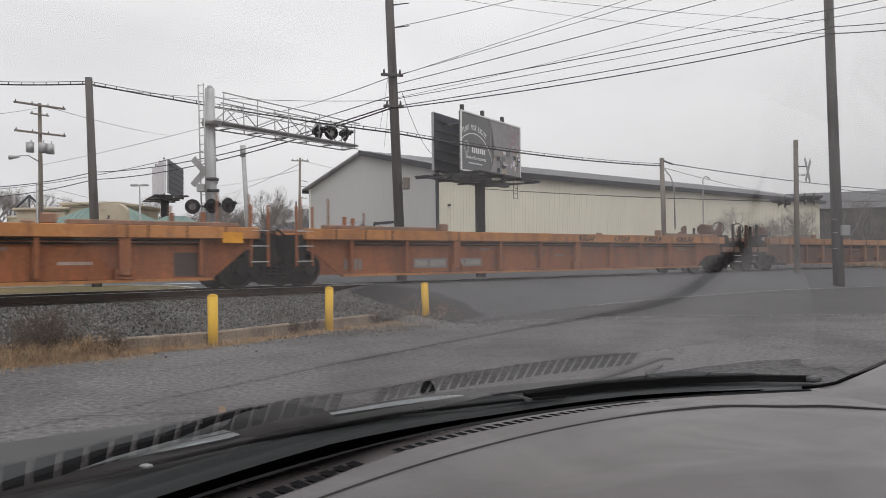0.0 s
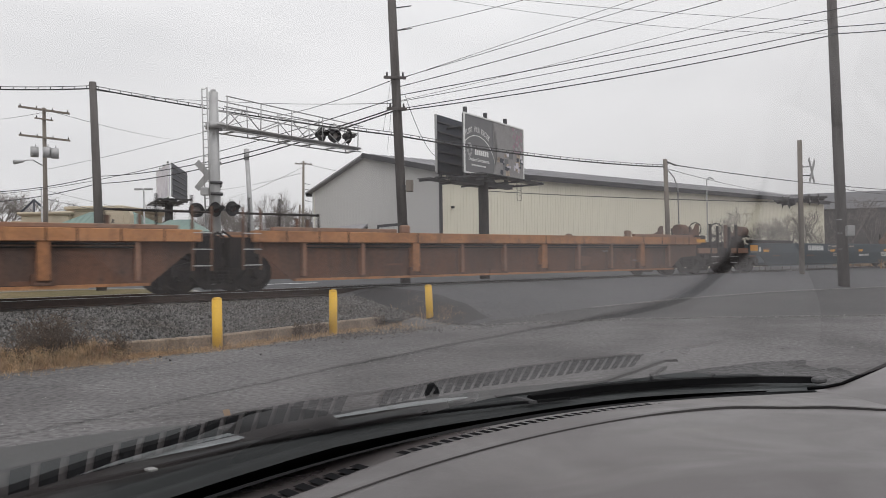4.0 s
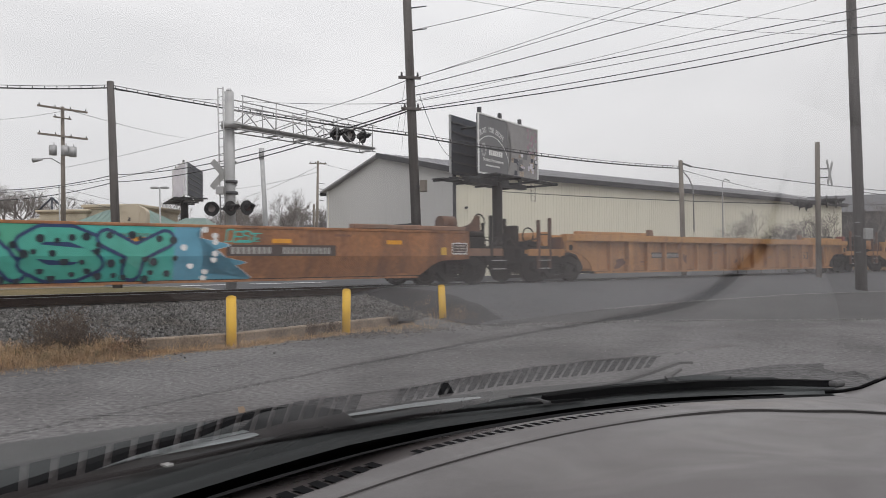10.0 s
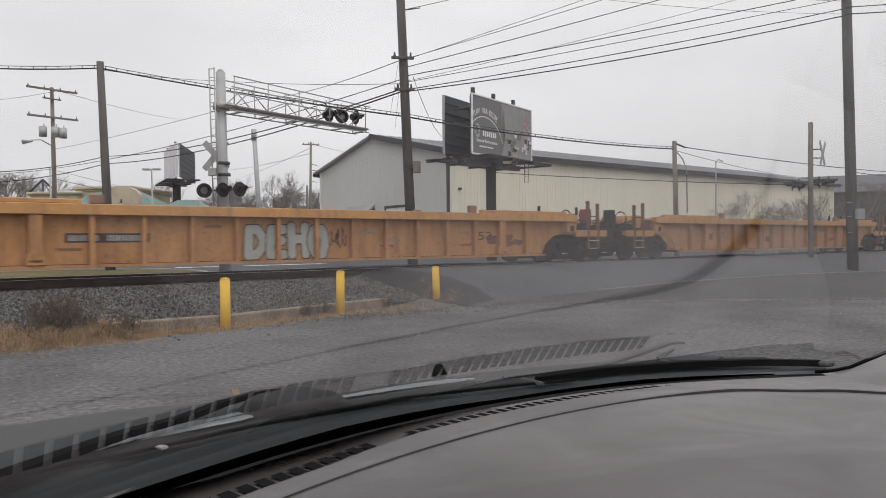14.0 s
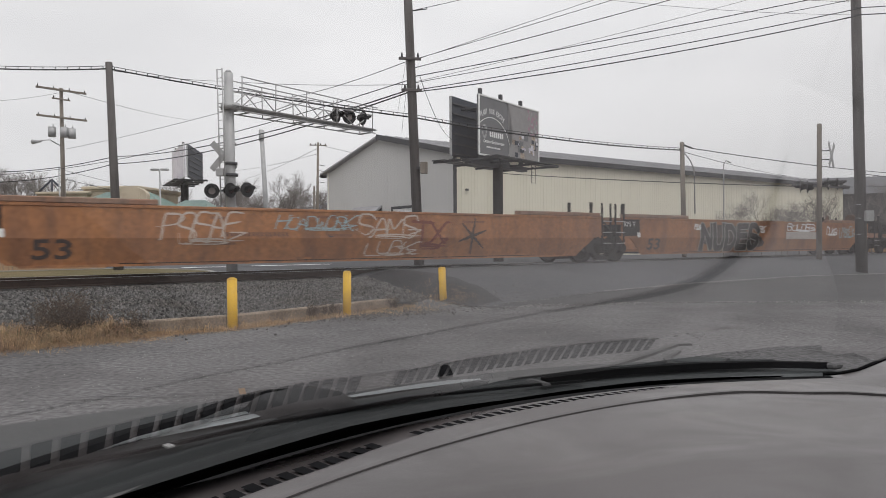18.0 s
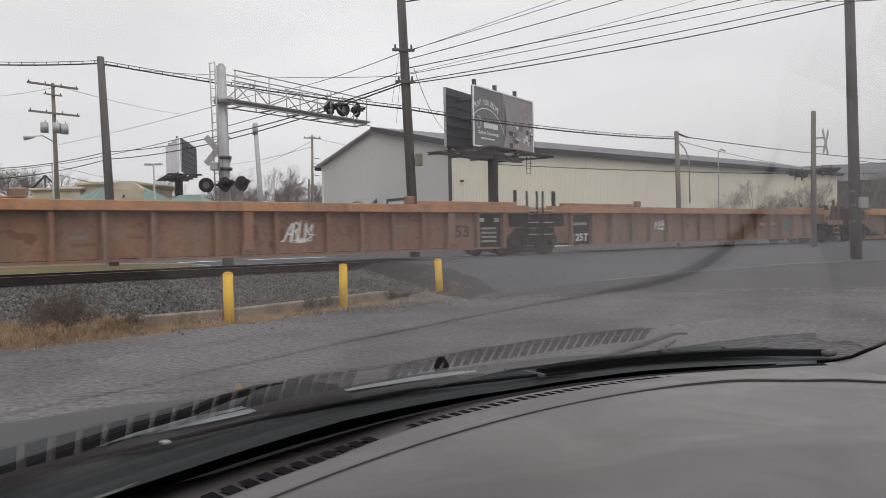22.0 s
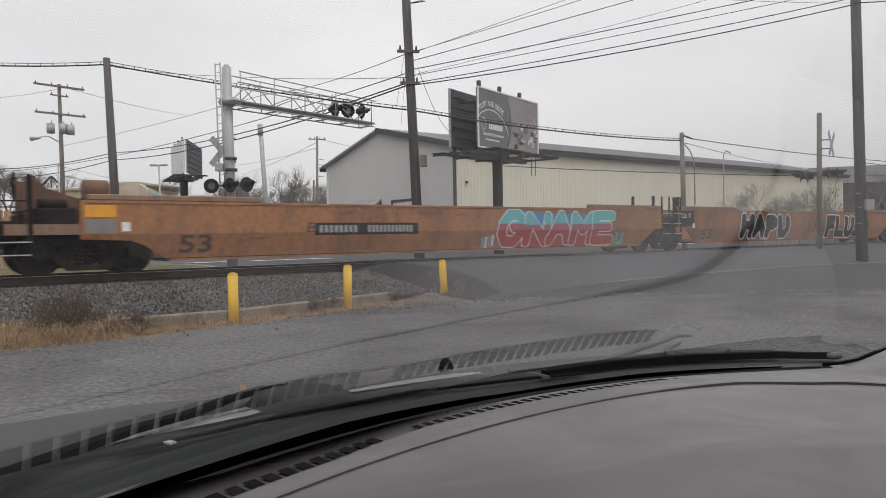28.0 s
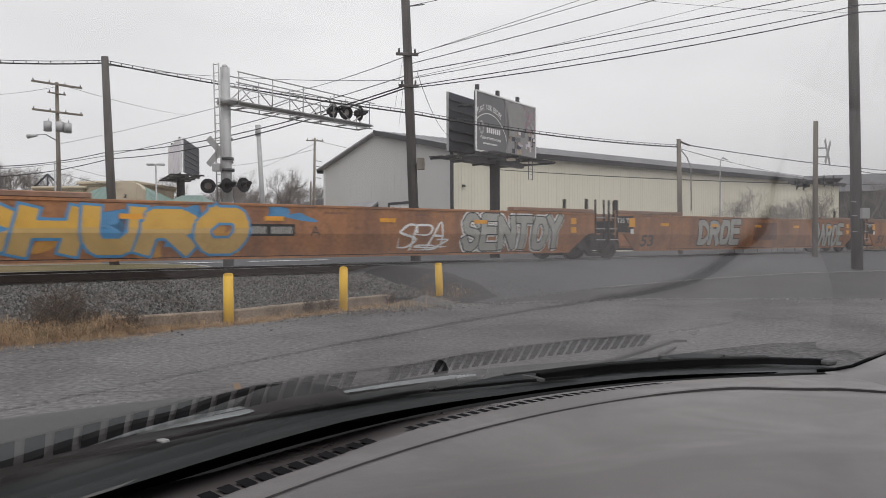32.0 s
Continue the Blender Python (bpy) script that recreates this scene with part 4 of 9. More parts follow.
base = Vector((-8.12, 25.00, 3.07)); base.z = 0.35
ca = thing("cantilever_signal", pose(base.x, base.y, base.z), "grey aluminium cantilever crossing signal with a walkway truss", "railroad signal")
top = Vector((-8.19, 25.00, 7.53)) - base
part("mast", bm_rod((0, 0, -0.1), top, 0.2, 0.165, 18), M["alu"], ca)
part("mast_cap", bm_rod(top, top + Vector((0, 0, 0.1)), 0.12, 0.08, 14), M["alu"], ca)
for y in (330, 350):
    q = Vector({330: (-8.13, 25.00, 4.31), 350: (-8.11, 25.00, 3.91)}[y]) - base
    part("band", bm_rod(q - Vector((0, 0, 0.05)), q + Vector((0, 0, 0.05)), 0.23, n=18), M["steel_dark"], ca)
# ladder with its two rails
lad = part("ladder", bm_rod(Vector((-8.46, 24.60, 7.58)) - base, Vector((-8.36, 24.60, 2.75)) - base, 0.025, n=6), M["alu"], ca, "long grey ladder")
part("ladder_rail", bm_rod(Vector((-8.28, 24.60, 7.61)) - base, Vector((-8.19, 24.60, 2.75)) - base, 0.025, n=6), M["alu"], ca)
for k in range(17):
    y = k / 16
    a = Vector((-8.46, 24.60, 7.54)).lerp(Vector((-8.36, 24.60, 2.85)), y) - base
    b = Vector((-8.28, 24.60, 7.57)).lerp(Vector((-8.19, 24.60, 2.85)), y) - base
    part("rung", bm_rod(a, b, 0.015, n=5), M["alu"], ca)
# the arm
ang = radians(34)
adir = Vector((math.sin(ang), math.cos(ang), 0))
anor = Vector((math.cos(ang), -math.sin(ang), 0))
a0 = Vector((base.x, base.y, 0)) - base
zl, LEN = 6.66 - base.z, 7.4
DROP = -0.012


def arm_pt(l, off, z):
    return a0 + adir * l + anor * off + Vector((0, 0, z - DROP * l))


for off in (-0.36, 0.36):
    part("lower_chord", bm_tube([arm_pt(-0.2, off, zl + 0.03), arm_pt(LEN, off, zl + 0.03)], 0.026), M["alu"], ca)
    part("bottom_chord", bm_tube([arm_pt(0.0, off, zl - 0.15), arm_pt(LEN, off, zl - 0.13)], 0.026), M["alu"], ca)
    part("mid_rail", bm_tube([arm_pt(0.1, off * 1.05, zl + 0.68), arm_pt(LEN - 0.2, off * 1.05, zl + 0.62)], 0.026), M["alu"], ca)
    part("handrail", bm_tube([arm_pt(0.15, off * 1.1, zl + 1.06), arm_pt(LEN + 0.1, off * 1.1, zl + 0.98)], 0.024), M["alu"], ca)
    for l in (0.2, 1.75, 3.3, 5.0, 7.2):
        part("post", bm_rod(arm_pt(l, off, zl - 0.15), arm_pt(l, off * 1.1, zl + 1.05 - 0.011 * l), 0.022, n=6), M["alu"], ca)
    cuts = (0.2, 0.95, 1.75, 3.3, 4.15, 5.0, 6.1, 7.2)
    for k, (p0, p1) in enumerate(zip(cuts, cuts[1:])):
        z0, z1 = (zl, zl + 0.66) if k % 2 == 0 else (zl + 0.66, zl)
        part("brace", bm_rod(arm_pt(p0, off, z0), arm_pt(p1, off, z1), 0.022, n=6), M["alu"], ca)
for l in (0.6, 1.9, 3.2, 4.5, 5.8, 7.1):
    part("cross_beam", bm_rod(arm_pt(l, -0.36, zl - 0.14), arm_pt(l, 0.36, zl - 0.14), 0.03, n=6), M["alu"], ca)
grate = bm_box(-0.3, 0.3, 0.0, LEN + 0.2, -0.012, 0.0)
for v in grate.verts:
    l = v.co.y
    v.co = arm_pt(l, v.co.x, zl + 0.02 + v.co.z)
part("walkway", grate, M["alu"], ca, "grated walkway floor")
part("mast_bracket", bm_rod(arm_pt(0, 0, zl - 0.1), arm_pt(0, 0, zl + 0.12), 0.34, n=16), M["alu"], ca)
for c, turn in (((-5.12, 29.20, 6.74), 62), ((-4.66, 29.80, 6.79), 30), ((-4.16, 30.40, 6.84), 128)):
    lamp_unit(ca, Vector(c) - base, turn, r=0.3)
for l in (5.2, 6.1, 7.0):
    part("lamp_bracket", bm_rod(arm_pt(l, 0, zl), arm_pt(l, 0, zl + 1.0), 0.03, n=6), M["alu"], ca)
crossbuck(ca, Vector((-8.5, 25.30, 4.63)) - base, -8, 1.32)
for c, turn in (((-8.75, 24.80, 3.34), 18), ((-8.03, 24.60, 3.34), 62), ((-7.50, 24.80, 3.37), 52)):
    lamp_unit(ca, Vector(c) - base, turn, r=0.26, lit=turn < 30)
part("lamp_arm", bm_rod(Vector((-8.82, 25.00, 3.36)) - base, Vector((-7.54, 25.00, 3.36)) - base, 0.04, n=8), M["steel_dark"], ca)
q = Vector((-8.38, 24.60, 3.97)) - base
part("junction_box", bm_box(-0.13, 0.13, -0.1, 0.1, -0.14, 0.14, 0.02), M["alu"], ca, m=pose(q.x, q.y, q.z))

# signal pole on the near side of the crossing
base = Vector((15.48, 31.00, 0.73)); base.z = 0.5
sg = thing("crossing_signal", pose(base.x, base.y, base.z), "grey post with crossing flashers and a crossbuck seen edge-on", "railroad signal")
part("mast", bm_rod((0, 0, -0.2), Vector((15.51, 31.00, 6.47)) - base, 0.12, 0.095, 12), M["pole_grey"], sg)
for y in (295, 310):
    q = Vector({295: (15.51, 31.00, 5.31), 310: (15.51, 31.00, 4.93)}[y]) - base
    part("bracket", bm_rod(q, q + Vector((0.45, 0, 0)), 0.025, n=6), M["steel_dark"], sg)
crossbuck(sg, Vector((16.03, 31.00, 5.13)) - base, 50, 1.35)
part("lamp_arm", bm_rod(Vector((14.65, 31.00, 3.88)) - base, Vector((16.38, 31.00, 3.98)) - base, 0.035, n=8), M["steel_dark"], sg)
for c, turn in (((14.72, 31.00, 3.78), 247), ((15.11, 31.20, 3.77), 238), ((15.86, 31.00, 3.89), 58), ((16.25, 31.00, 3.89), 68)):
    lamp_unit(sg, Vector(c) - base, turn, r=0.27)


# ---- warehouse ----
def build_warehouse():
    """Local x along the long wall, y across the gable, origin at the near corner on the ground."""
    L, W, H, R = 58.6, 19.2, 8.0, 10.15
    w = thing("warehouse", pose(-0.36, 50.0, 0.3, 0, 0, 38), "large grey and cream metal warehouse with a low gable roof", "warehouse")
    H -= 0.3
    R -= 0.3
    part("wall", bm_prism([(0, 0), (L, 0), (L, H), (0, H)], 0.0, 0.2), M["siding_cream"], w, "cream corrugated long wall")
    part("wall", bm_prism([(0, 0), (L, 0), (L, H), (0, H)], W - 0.2, W), M["siding_cream"], w)
    gable = [(0.2, 0), (W - 0.2, 0), (W - 0.2, H), (W / 2, R), (0.2, H)]
    for x in (0, L - 0.2):
        bm = bm_prism(gable, 0, 0.2)
        for v in bm.verts:
            v.co = Vector((x + v.co.y, v.co.x, v.co.z))
        bmesh.ops.recalc_face_normals(bm, faces=bm.faces[:])
        part("gable_wall", bm, M["siding_grey"], w, "plain grey gable wall")
    rib = mesh_of(bm_box(-0.025, 0.025, -0.022, 0, 0.1, H - 0.15), "wall_rib", M["siding_cream"])
    for i in range(194):
        part("wall_rib", rib, None, w, m=pose(0.3 + i * 0.3, -0.001, 0))
    grib = mesh_of(bm_box(-0.02, 0, -0.02, 0.02, 0.1, 1.0), "gable_rib", M["siding_grey"])
    for i in range(37):
        y = 0.4 + i * 0.5
        hh = H + (R - H) * (1 - abs(y - W / 2) / (W / 2)) - 0.35
        part("gable_rib", grib, None, w, m=pose(-0.001, y, 0) @ Matrix.Diagonal((0.3, 0.6, hh, 1)))
    # roof sheets with an overhang and dark edges
    sl = math.atan2(R - H, W / 2)
    for sgn in (0, 1):
        bm = bm_box(-0.5, L + 0.5, -0.5, W / 2 / math.cos(sl), 0, 0.12)
        m = pose(0, 0, H, math.degrees(sl), 0, 0) if not sgn else pose(L, W, H, 0, 0, 180) @ pose(0, 0, 0, math.degrees(sl), 0, 0)
        roof = part("roof", bm, M["roof_metal"], w, "grey metal roof sheet", m=m)
        seam = mesh_of(bm_box(-0.03, 0.03, -0.48, W / 2 / math.cos(sl) - 0.05, 0.12, 0.17), "roof_seam", M["roof_metal"])
        for i in range(59):
            part("roof_seam", seam, None, roof, m=pose(0.2 + i, 0, 0))
        part("fascia", bm_box(-0.52, L + 0.52, -0.58, -0.5, -0.28, 0.14), M["roof_trim"], roof, "dark eave gutter")
        part("rake_trim", bm_box(-0.6, -0.5, -0.5, W / 2 / math.cos(sl) + 0.05, -0.25, 0.16), M["roof_trim"], roof, "dark gable edge trim")
    part("corner_trim", bm_box(-0.06, 0.12, -0.06, 0.12, 0, H), M["roof_trim"], w, "dark corner trim")
    part("corner_trim", bm_box(-0.08, 0.12, W - 0.12, W + 0.06, 0, H), M["white"], w)
    # gable door with frame, awning and entry
    door = part("overhead_door", bm_box(-0.06, -0.005, 5.3, 8.0, 0, 3.9), M["white"], w, "white overhead door in the gable")
    for k in range(1, 7):
        part("door_panel", bm_box(-0.075, -0.06, 5.35, 7.95, k * 0.56 - 0.5, k * 0.56 + 0.0), M["white"], door)
    part("door_frame", bm_box(-0.12, -0.02, 8.0, 8.2, 0, 4.1), M["roof_trim"], w, "dark door frame")
    part("door_frame", bm_box(-0.12, -0.02, 5.3, 8.2, 3.9, 4.1), M["roof_trim"], w)
    aw = bm_prism([(-1.9, 3.0), (-0.02, 4.3), (-0.02, 4.15), (-1.85, 2.88)], 9.8, 14.4)
    part("awning", aw, M["roof_metal"], w, "sloping grey metal awning")
    for y in (9.8, 14.3):
        part("awning_bracket", bm_prism([(-1.85, 2.86), (-0.02, 4.1), (-0.02, 2.86)], y, y + 0.06), M["roof_trim"], w)
    part("wall_lamp", bm_box(0.9, 1.1, -0.2, 0, 4.9, 5.05, 0.02), M["steel_dark"], w)
    return w


build_warehouse()


# ---- billboards ----
def build_billboard(post_at, ground, z_deck, turn, width, height, label, printed, reach=2.2, face_y=-0.5, spread=4, r=0.27, shift=0.0, back=(-0.5, 0.9)):
    """A single-post board. Local x along the printed face, -y towards its viewer."""
    b = thing("billboard", pose(post_at[0], post_at[1], ground, 0, 0, turn), label, "billboard")
    z0 = z_deck - ground
    half = width / 2 + 0.15
    part("post", bm_rod((0, 0, -0.1), (0, 0, z0 - 0.1), r, n=20), M["truck"], b, "dark round steel post")
    part("beam", bm_box(-half + 0.4, half - 0.4, -0.2, 0.2, z0 - 0.3, z0 - 0.06), M["steel_dark"], b, "dark torsion beam")
    for y in (-reach, -reach + 0.5, face_y + 0.25, back[1] - 0.35, reach - 0.9, reach - 0.4):
        part("walk_plank", bm_box(-half, half, y, y + 0.4, z0 - 0.05, z0, 0.01), M["steel_dark"], b, "dark catwalk plank")
    for i in range(4):
        x = -half + 0.3 + i * (2 * half - 0.6) / 3
        part("joist", bm_box(x - 0.04, x + 0.04, -reach - 0.1, reach + 0.1, z0 - 0.16, z0 - 0.05), M["steel_dark"], b)
    face = part("panel", bm_box(shift - width / 2, shift + width / 2, -0.16, 0.0, 0, height, 0.05), M[printed], b, "printed advertising panel", m=pose(0, face_y, z0 + 0.2))
    edge = M["white"]
    for x0, x1, za, zb in ((0, width, -0.02, 0.06), (0, width, height - 0.06, height + 0.02), (-0.03, 0.06, 0, height), (width - 0.06, width + 0.03, 0, height)):
        part("frame", bm_box(shift - width / 2 + x0, shift - width / 2 + x1, -0.2, -0.14, za, zb), edge, face, "pale panel edge")
    m = pose(shift + back[0] * width, back[1], z0 + 0.2, 0, 0, spread)
    rear = part("back_panel", bm_box(0, width, 0.0, 0.1, 0, height), M["board_back"], b, "dark unlit back of the second panel", m=m)
    part("back_edge", bm_box(-0.05, 0, -0.02, 0.12, 0, height), M["alu"], rear, "pale panel edge")
    for k in range(6):
        part("stringer", bm_box(0.05, width - 0.05, -0.08, 0, 0.1 + k * height / 6, 0.19 + k * height / 6), M["steel_dark"], rear)
    for x in (-0.42, -0.1, 0.24):
        part("upright", bm_box(shift + x * width - 0.09, shift + x * width + 0.09, 0.02, 0.2, z0 - 0.1, z0 + height + 0.62), M["steel_dark"], b, m=pose(0, face_y, 0))
    part("brace", bm_rod((shift - 0.42 * width, face_y + 0.1, z0 + height * 0.86), (shift - 0.42 * width, back[1], z0 + height * 0.86), 0.07, n=6), M["steel_dark"], b)
    return b, face


bb, face = build_billboard((2.24, 42.00, 4.37), 0.35, 6.17, 55, 6.8, 3.35, "black single-post billboard with a dark grey printed panel", "board_dark", 2.2, -0.4, 3, 0.3, 0.55, (-0.57, 0.95))


def bars_mesh(w, h, n):
    """Illegible lettering as a row of plain bars."""
    bm = bmesh.new()
    for i in range(n):
        bm_box(w * i / n, w * (i + 0.74) / n, -0.002, 0, 0, h, bm=bm)
    return mesh_of(bm, "print", M["white"])


def on_face(me, x, z, label="", y=-0.125):
    part("print", me, None, face, label, m=pose(x, y, z))


# headline bent over an arc
for k, c in enumerate("PLANT YOUR ESCAPE"):
    a = radians(-30 + k * 60 / 16)
    if c != " ":
        on_face_turned = pose(-1.5 + 2.25 * math.sin(a), -0.17, 0.15 + 2.25 * math.cos(a), 0, math.degrees(a), 0)
        part("print", words(c, 0.3, 0.125, M["white"], 0.01), None, face, "white headline letter", m=on_face_turned)
bm = bmesh.new()
prev = None
for k in range(25):
    a = radians(-40 + k * 4.6)
    ring = [bm.verts.new((rr * math.sin(a) - 1.5, 0, 0.15 + rr * math.cos(a))) for rr in (2.02, 2.07)]
    if prev:
        bm.faces.new((prev[0], ring[0], ring[1], prev[1]))
    prev = ring
on_face(mesh_of(bm, "print", M["white"]), 0.0, 0.0, "pale curved line", -0.17)
on_face(bars_mesh(1.5, 0.3, 7), -1.75, 1.1, "pale owner's name bars", -0.17)
on_face(words("Outdoor Environments", 0.2, 2.2, M["white"], 0.01), -2.4, 0.72, "white lettering", -0.17)
on_face(bars_mesh(1.5, 0.09, 16), -2.1, 0.45, "pale bar of small lettering", -0.17)
for k in range(9):
    a = k * math.tau / 9
    on_face(mesh_of(bm_rod((0, 0, 0), (0, -0.004, 0), 0.09, n=6), "print", M["alu"]), -2.3 + 0.2 * math.cos(a), 1.35 + 0.32 * math.sin(a), "pale leaf ornament", -0.17)
photo = bmesh.new()
pts = [(3.88, 0.06), (3.88, 3.29), (0.2, 3.29)] + [(0.2 + 0.55 * math.sin(k * math.pi / 10), 3.29 - k * 0.323) for k in range(1, 10)] + [(0.2, 0.06)]
f = photo.faces.new([photo.verts.new((x, 0, z)) for x, z in pts])
bmesh.ops.triangulate(photo, faces=[f])
on_face(mesh_of(photo, "print", paint("board_grey", (0.27, 0.26, 0.26))), 0.0, 0.0, "dim garden photograph", -0.166)
rng = random.Random(8)
for k in range(46):
    x, z = rng.uniform(2.6, 3.75), rng.uniform(1.7, 3.2)
    on_face(mesh_of(bm_rod((0, 0, 0), (0, -0.003, 0), rng.uniform(0.05, 0.14), n=7), "print", M["board_pink"] if k % 3 else M["alu"]), x, z, "pink blossom in the photograph", -0.17 - 0.0005 * k)
for k in range(34):
    x, z = rng.uniform(0.7, 3.7), rng.uniform(0.15, 1.45)
    m_ = (M["board_amber"], M["board_pale"], M["board_dark"], M["board_back"])[k % 4]
    on_face(mesh_of(bm_box(0, rng.uniform(0.15, 0.5), -0.002, 0, 0, rng.uniform(0.1, 0.35)), "print", m_), x, z, "garden furniture in the photograph", -0.17 - 0.0006 * k)
for x in (1.2, 1.7):
    part("ladder", bm_rod((x, -1.6, 5.7), (x, -1.6, 4.6), 0.02, n=5), M["steel_dark"], bb)
for k in range(4):
    part("rung", bm_rod((1.2, -1.6, 4.65 + 0.3 * k), (1.7, -1.6, 4.65 + 0.3 * k), 0.015, n=5), M["steel_dark"], bb)

build_billboard((-29.38, 75.00, 7.06), 0.35, 8.2, -60, 8.2, 3.4, "far white billboard on a single dark post", "board_pale", 1.6, -0.5, 160, 0.4, 0.0, (0.5, -0.3))


# ---- the bank and what lies behind the track ----
def hip_roof(x0, x1, y0, y1, z, h, inset):
    bm = bmesh.new()
    a = [bm.verts.new(c) for c in ((x0, y0, z), (x1, y0, z), (x1, y1, z), (x0, y1, z))]
    ym = (y0 + y1) / 2
    r = [bm.verts.new((x0 + inset, ym, z + h)), bm.verts.new((x1 - inset, ym, z + h))]
    bm.faces.new((a[0], a[1], r[1], r[0]))
    bm.faces.new((a[1], a[2], r[1]))
    bm.faces.new((a[2], a[3], r[0], r[1]))
    bm.faces.new((a[3], a[0], r[0]))
    bm.faces.new(a[::-1])
    return bm


def build_bank():
    o = Vector((-40.18, 66.00, 5.21)); o.z = 0.35
    b = thing("bank_building", pose(o.x, o.y, 0.35, 0, 0, -4), "beige stucco bank with a green metal hip roof", "building")
    part("wall", bm_box(-1.6, 3.3, 3.0, 12, 0, 6.1), M["stucco"], b, "beige stucco wall")
    part("cornice", bm_box(-1.9, 3.6, 2.7, 12.3, 6.25, 6.5, 0.06), M["stucco"], b, "stepped beige cornice")
    part("cornice", bm_box(-1.75, 3.45, 2.85, 12.2, 6.1, 6.25, 0.03), M["stucco_dark"], b)
    part("wall", bm_box(2.9, 8.3, 3.5, 12, 0, 6.5), M["stucco"], b)
    part("cornice", bm_box(2.6, 8.6, 3.2, 12.2, 6.7, 7.0, 0.06), M["stucco"], b)
    part("cornice", bm_box(2.75, 8.45, 3.35, 12.1, 6.5, 6.7, 0.03), M["stucco_dark"], b)
    part("wall", bm_box(-3.2, -1.5, 4.0, 9, 0, 5.5), M["stucco"], b)
    part("cornice", bm_box(-3.3, -1.5, 3.9, 9.1, 5.5, 5.75, 0.05), M["stucco"], b)
    for x0, x1, y0, z, h, inset, name in ((2.6, 13.6, -1.0, 4.3, 2.0, 3.4, "roof"), (7.6, 13.0, -3.2, 4.1, 1.5, 1.8, "roof"), (13.0, 18.2, -2.6, 3.8, 1.5, 1.6, "porch_roof")):
        roof = part(name, hip_roof(x0, x1, y0, y0 + 6, z, h, inset), M["roof_green"], b, "grey-green standing-seam metal roof")
        n = int((x1 - x0) / 0.55)
        for i in range(1, n):
            x = x0 + i * (x1 - x0) / n
            k = min(1.0, (x - x0) / inset, (x1 - x) / inset)
            part("roof_seam", bm_rod((x, y0, z + 0.03), (x, y0 + 3.0 * k, z + 0.03 + h * k), 0.025, n=4), M["roof_green"], roof)
        part("eave_trim", bm_box(x0 - 0.05, x1 + 0.05, y0 - 0.08, y0, z - 0.22, z + 0.06), M["stucco_dark"], b, "brown eave trim")
        part("wall", bm_box(x0 + 0.5, x1 - 0.5, y0 + 0.6, y0 + 5.4, 0, z - 0.01), M["stucco"], b, "pale lower wall")
    sign = bm_prism([(10.4, 0), (13.2, 0), (13.2, 5.5)] + [(11.8 + 1.4 * math.cos(radians(a)), 5.5 + 0.75 * math.sin(radians(a))) for a in range(10, 180, 17)] + [(10.4, 5.5)], -4.0, -3.4)
    part("entry_gable", sign, M["stucco"], b, "beige entry gable with a rounded top")
    plate = part("sign_plate", bm_box(10.7, 12.6, -4.08, -4.0, 3.7, 5.7, 0.02), M["stucco"], b, "pale square sign")
    bm = bm_box(10.95, 12.35, -4.1, -4.08, 4.35, 4.48)
    bm_box(11.4, 11.9, -4.1, -4.08, 4.05, 4.15, bm=bm)
    part("sign_bar", bm, M["pole_wood"], plate, "dark bars of lettering")
    part("sign_emblem", bm_prism([(11.5, 4.85), (11.85, 4.85), (11.72, 4.95), (11.85, 5.1), (11.55, 5.2), (11.66, 5.05)], -4.1, -4.08), M["pole_wood"], plate)
    for x in (13.3, 15.6, 17.9):
        part("porch_column", bm_box(x - 0.18, x + 0.18, -2.5, -2.1, 0, 3.75, 0.03), M["stucco"], b)
    return b


build_bank()


def build_shed(name, at, turn, size, wall, roof, label, pitch=0.8, door=True):
    L, W, H = size
    b = thing(name, pose(at[0], at[1], at[2], 0, 0, turn), label, "building")
    part("wall", bm_box(0, L, 0, W, 0, H), M[wall], b)
    bm = bm_prism([(-0.4, H), (W + 0.4, H), (W / 2, H + pitch)], -0.4, L + 0.4)
    for v in bm.verts:
        v.co = Vector((v.co.y, v.co.x, v.co.z))
    bmesh.ops.recalc_face_normals(bm, faces=bm.faces[:])
    part("roof", bm, M[roof], b)
    if door:
        for k in range(int(L // 6)):
            part("door", bm_box(2 + k * 6, 4.4 + k * 6, -0.05, 0, 0, 2.6), M["roof_trim"], b, "dark door")
            part("window", bm_box(5.2 + k * 6, 6.4 + k * 6, -0.05, 0, 1.4, 2.6), M["board_back"], b, "dark window")
    return b


build_shed("storage_building", (49.57, 100.00, 0.35), -22, (70, 18, 7.5), "dark_wall", "roof_dull", "long dark storage building with a dull grey roof", 3.0)
build_shed("shop", (-57.83, 95.00, 0.35), 0, (16, 10, 4.2), "dark_wall", "roof_trim", "dim low shop far behind the street", 0.5)
build_shed("shop", (-26.18, 100.00, 0.35), 3, (24, 10, 4.0), "dark_wall", "roof_metal", "dim low shop far behind the street", 0.6)
build_shed("restaurant", (-31.11, 88.00, 0.35), 2, (6.5, 6, 4.2), "stucco_dark", "roof_dull", "low brown restaurant far behind the street", 0.3, False)
p = thing("restaurant_sign", pose(*(-28.90, 84.00, 5.82)), "round red and white emblem sign on a blue board", "sign")
part("sign_board", bm_box(-1.3, 1.3, 0.02, 0.12, -0.7, 0.8), M["blue"], p, "blue board")
part("sign_disc", bm_rod((0, 0, 0), (0, -0.1, 0), 0.6, n=20), M["white"], p)
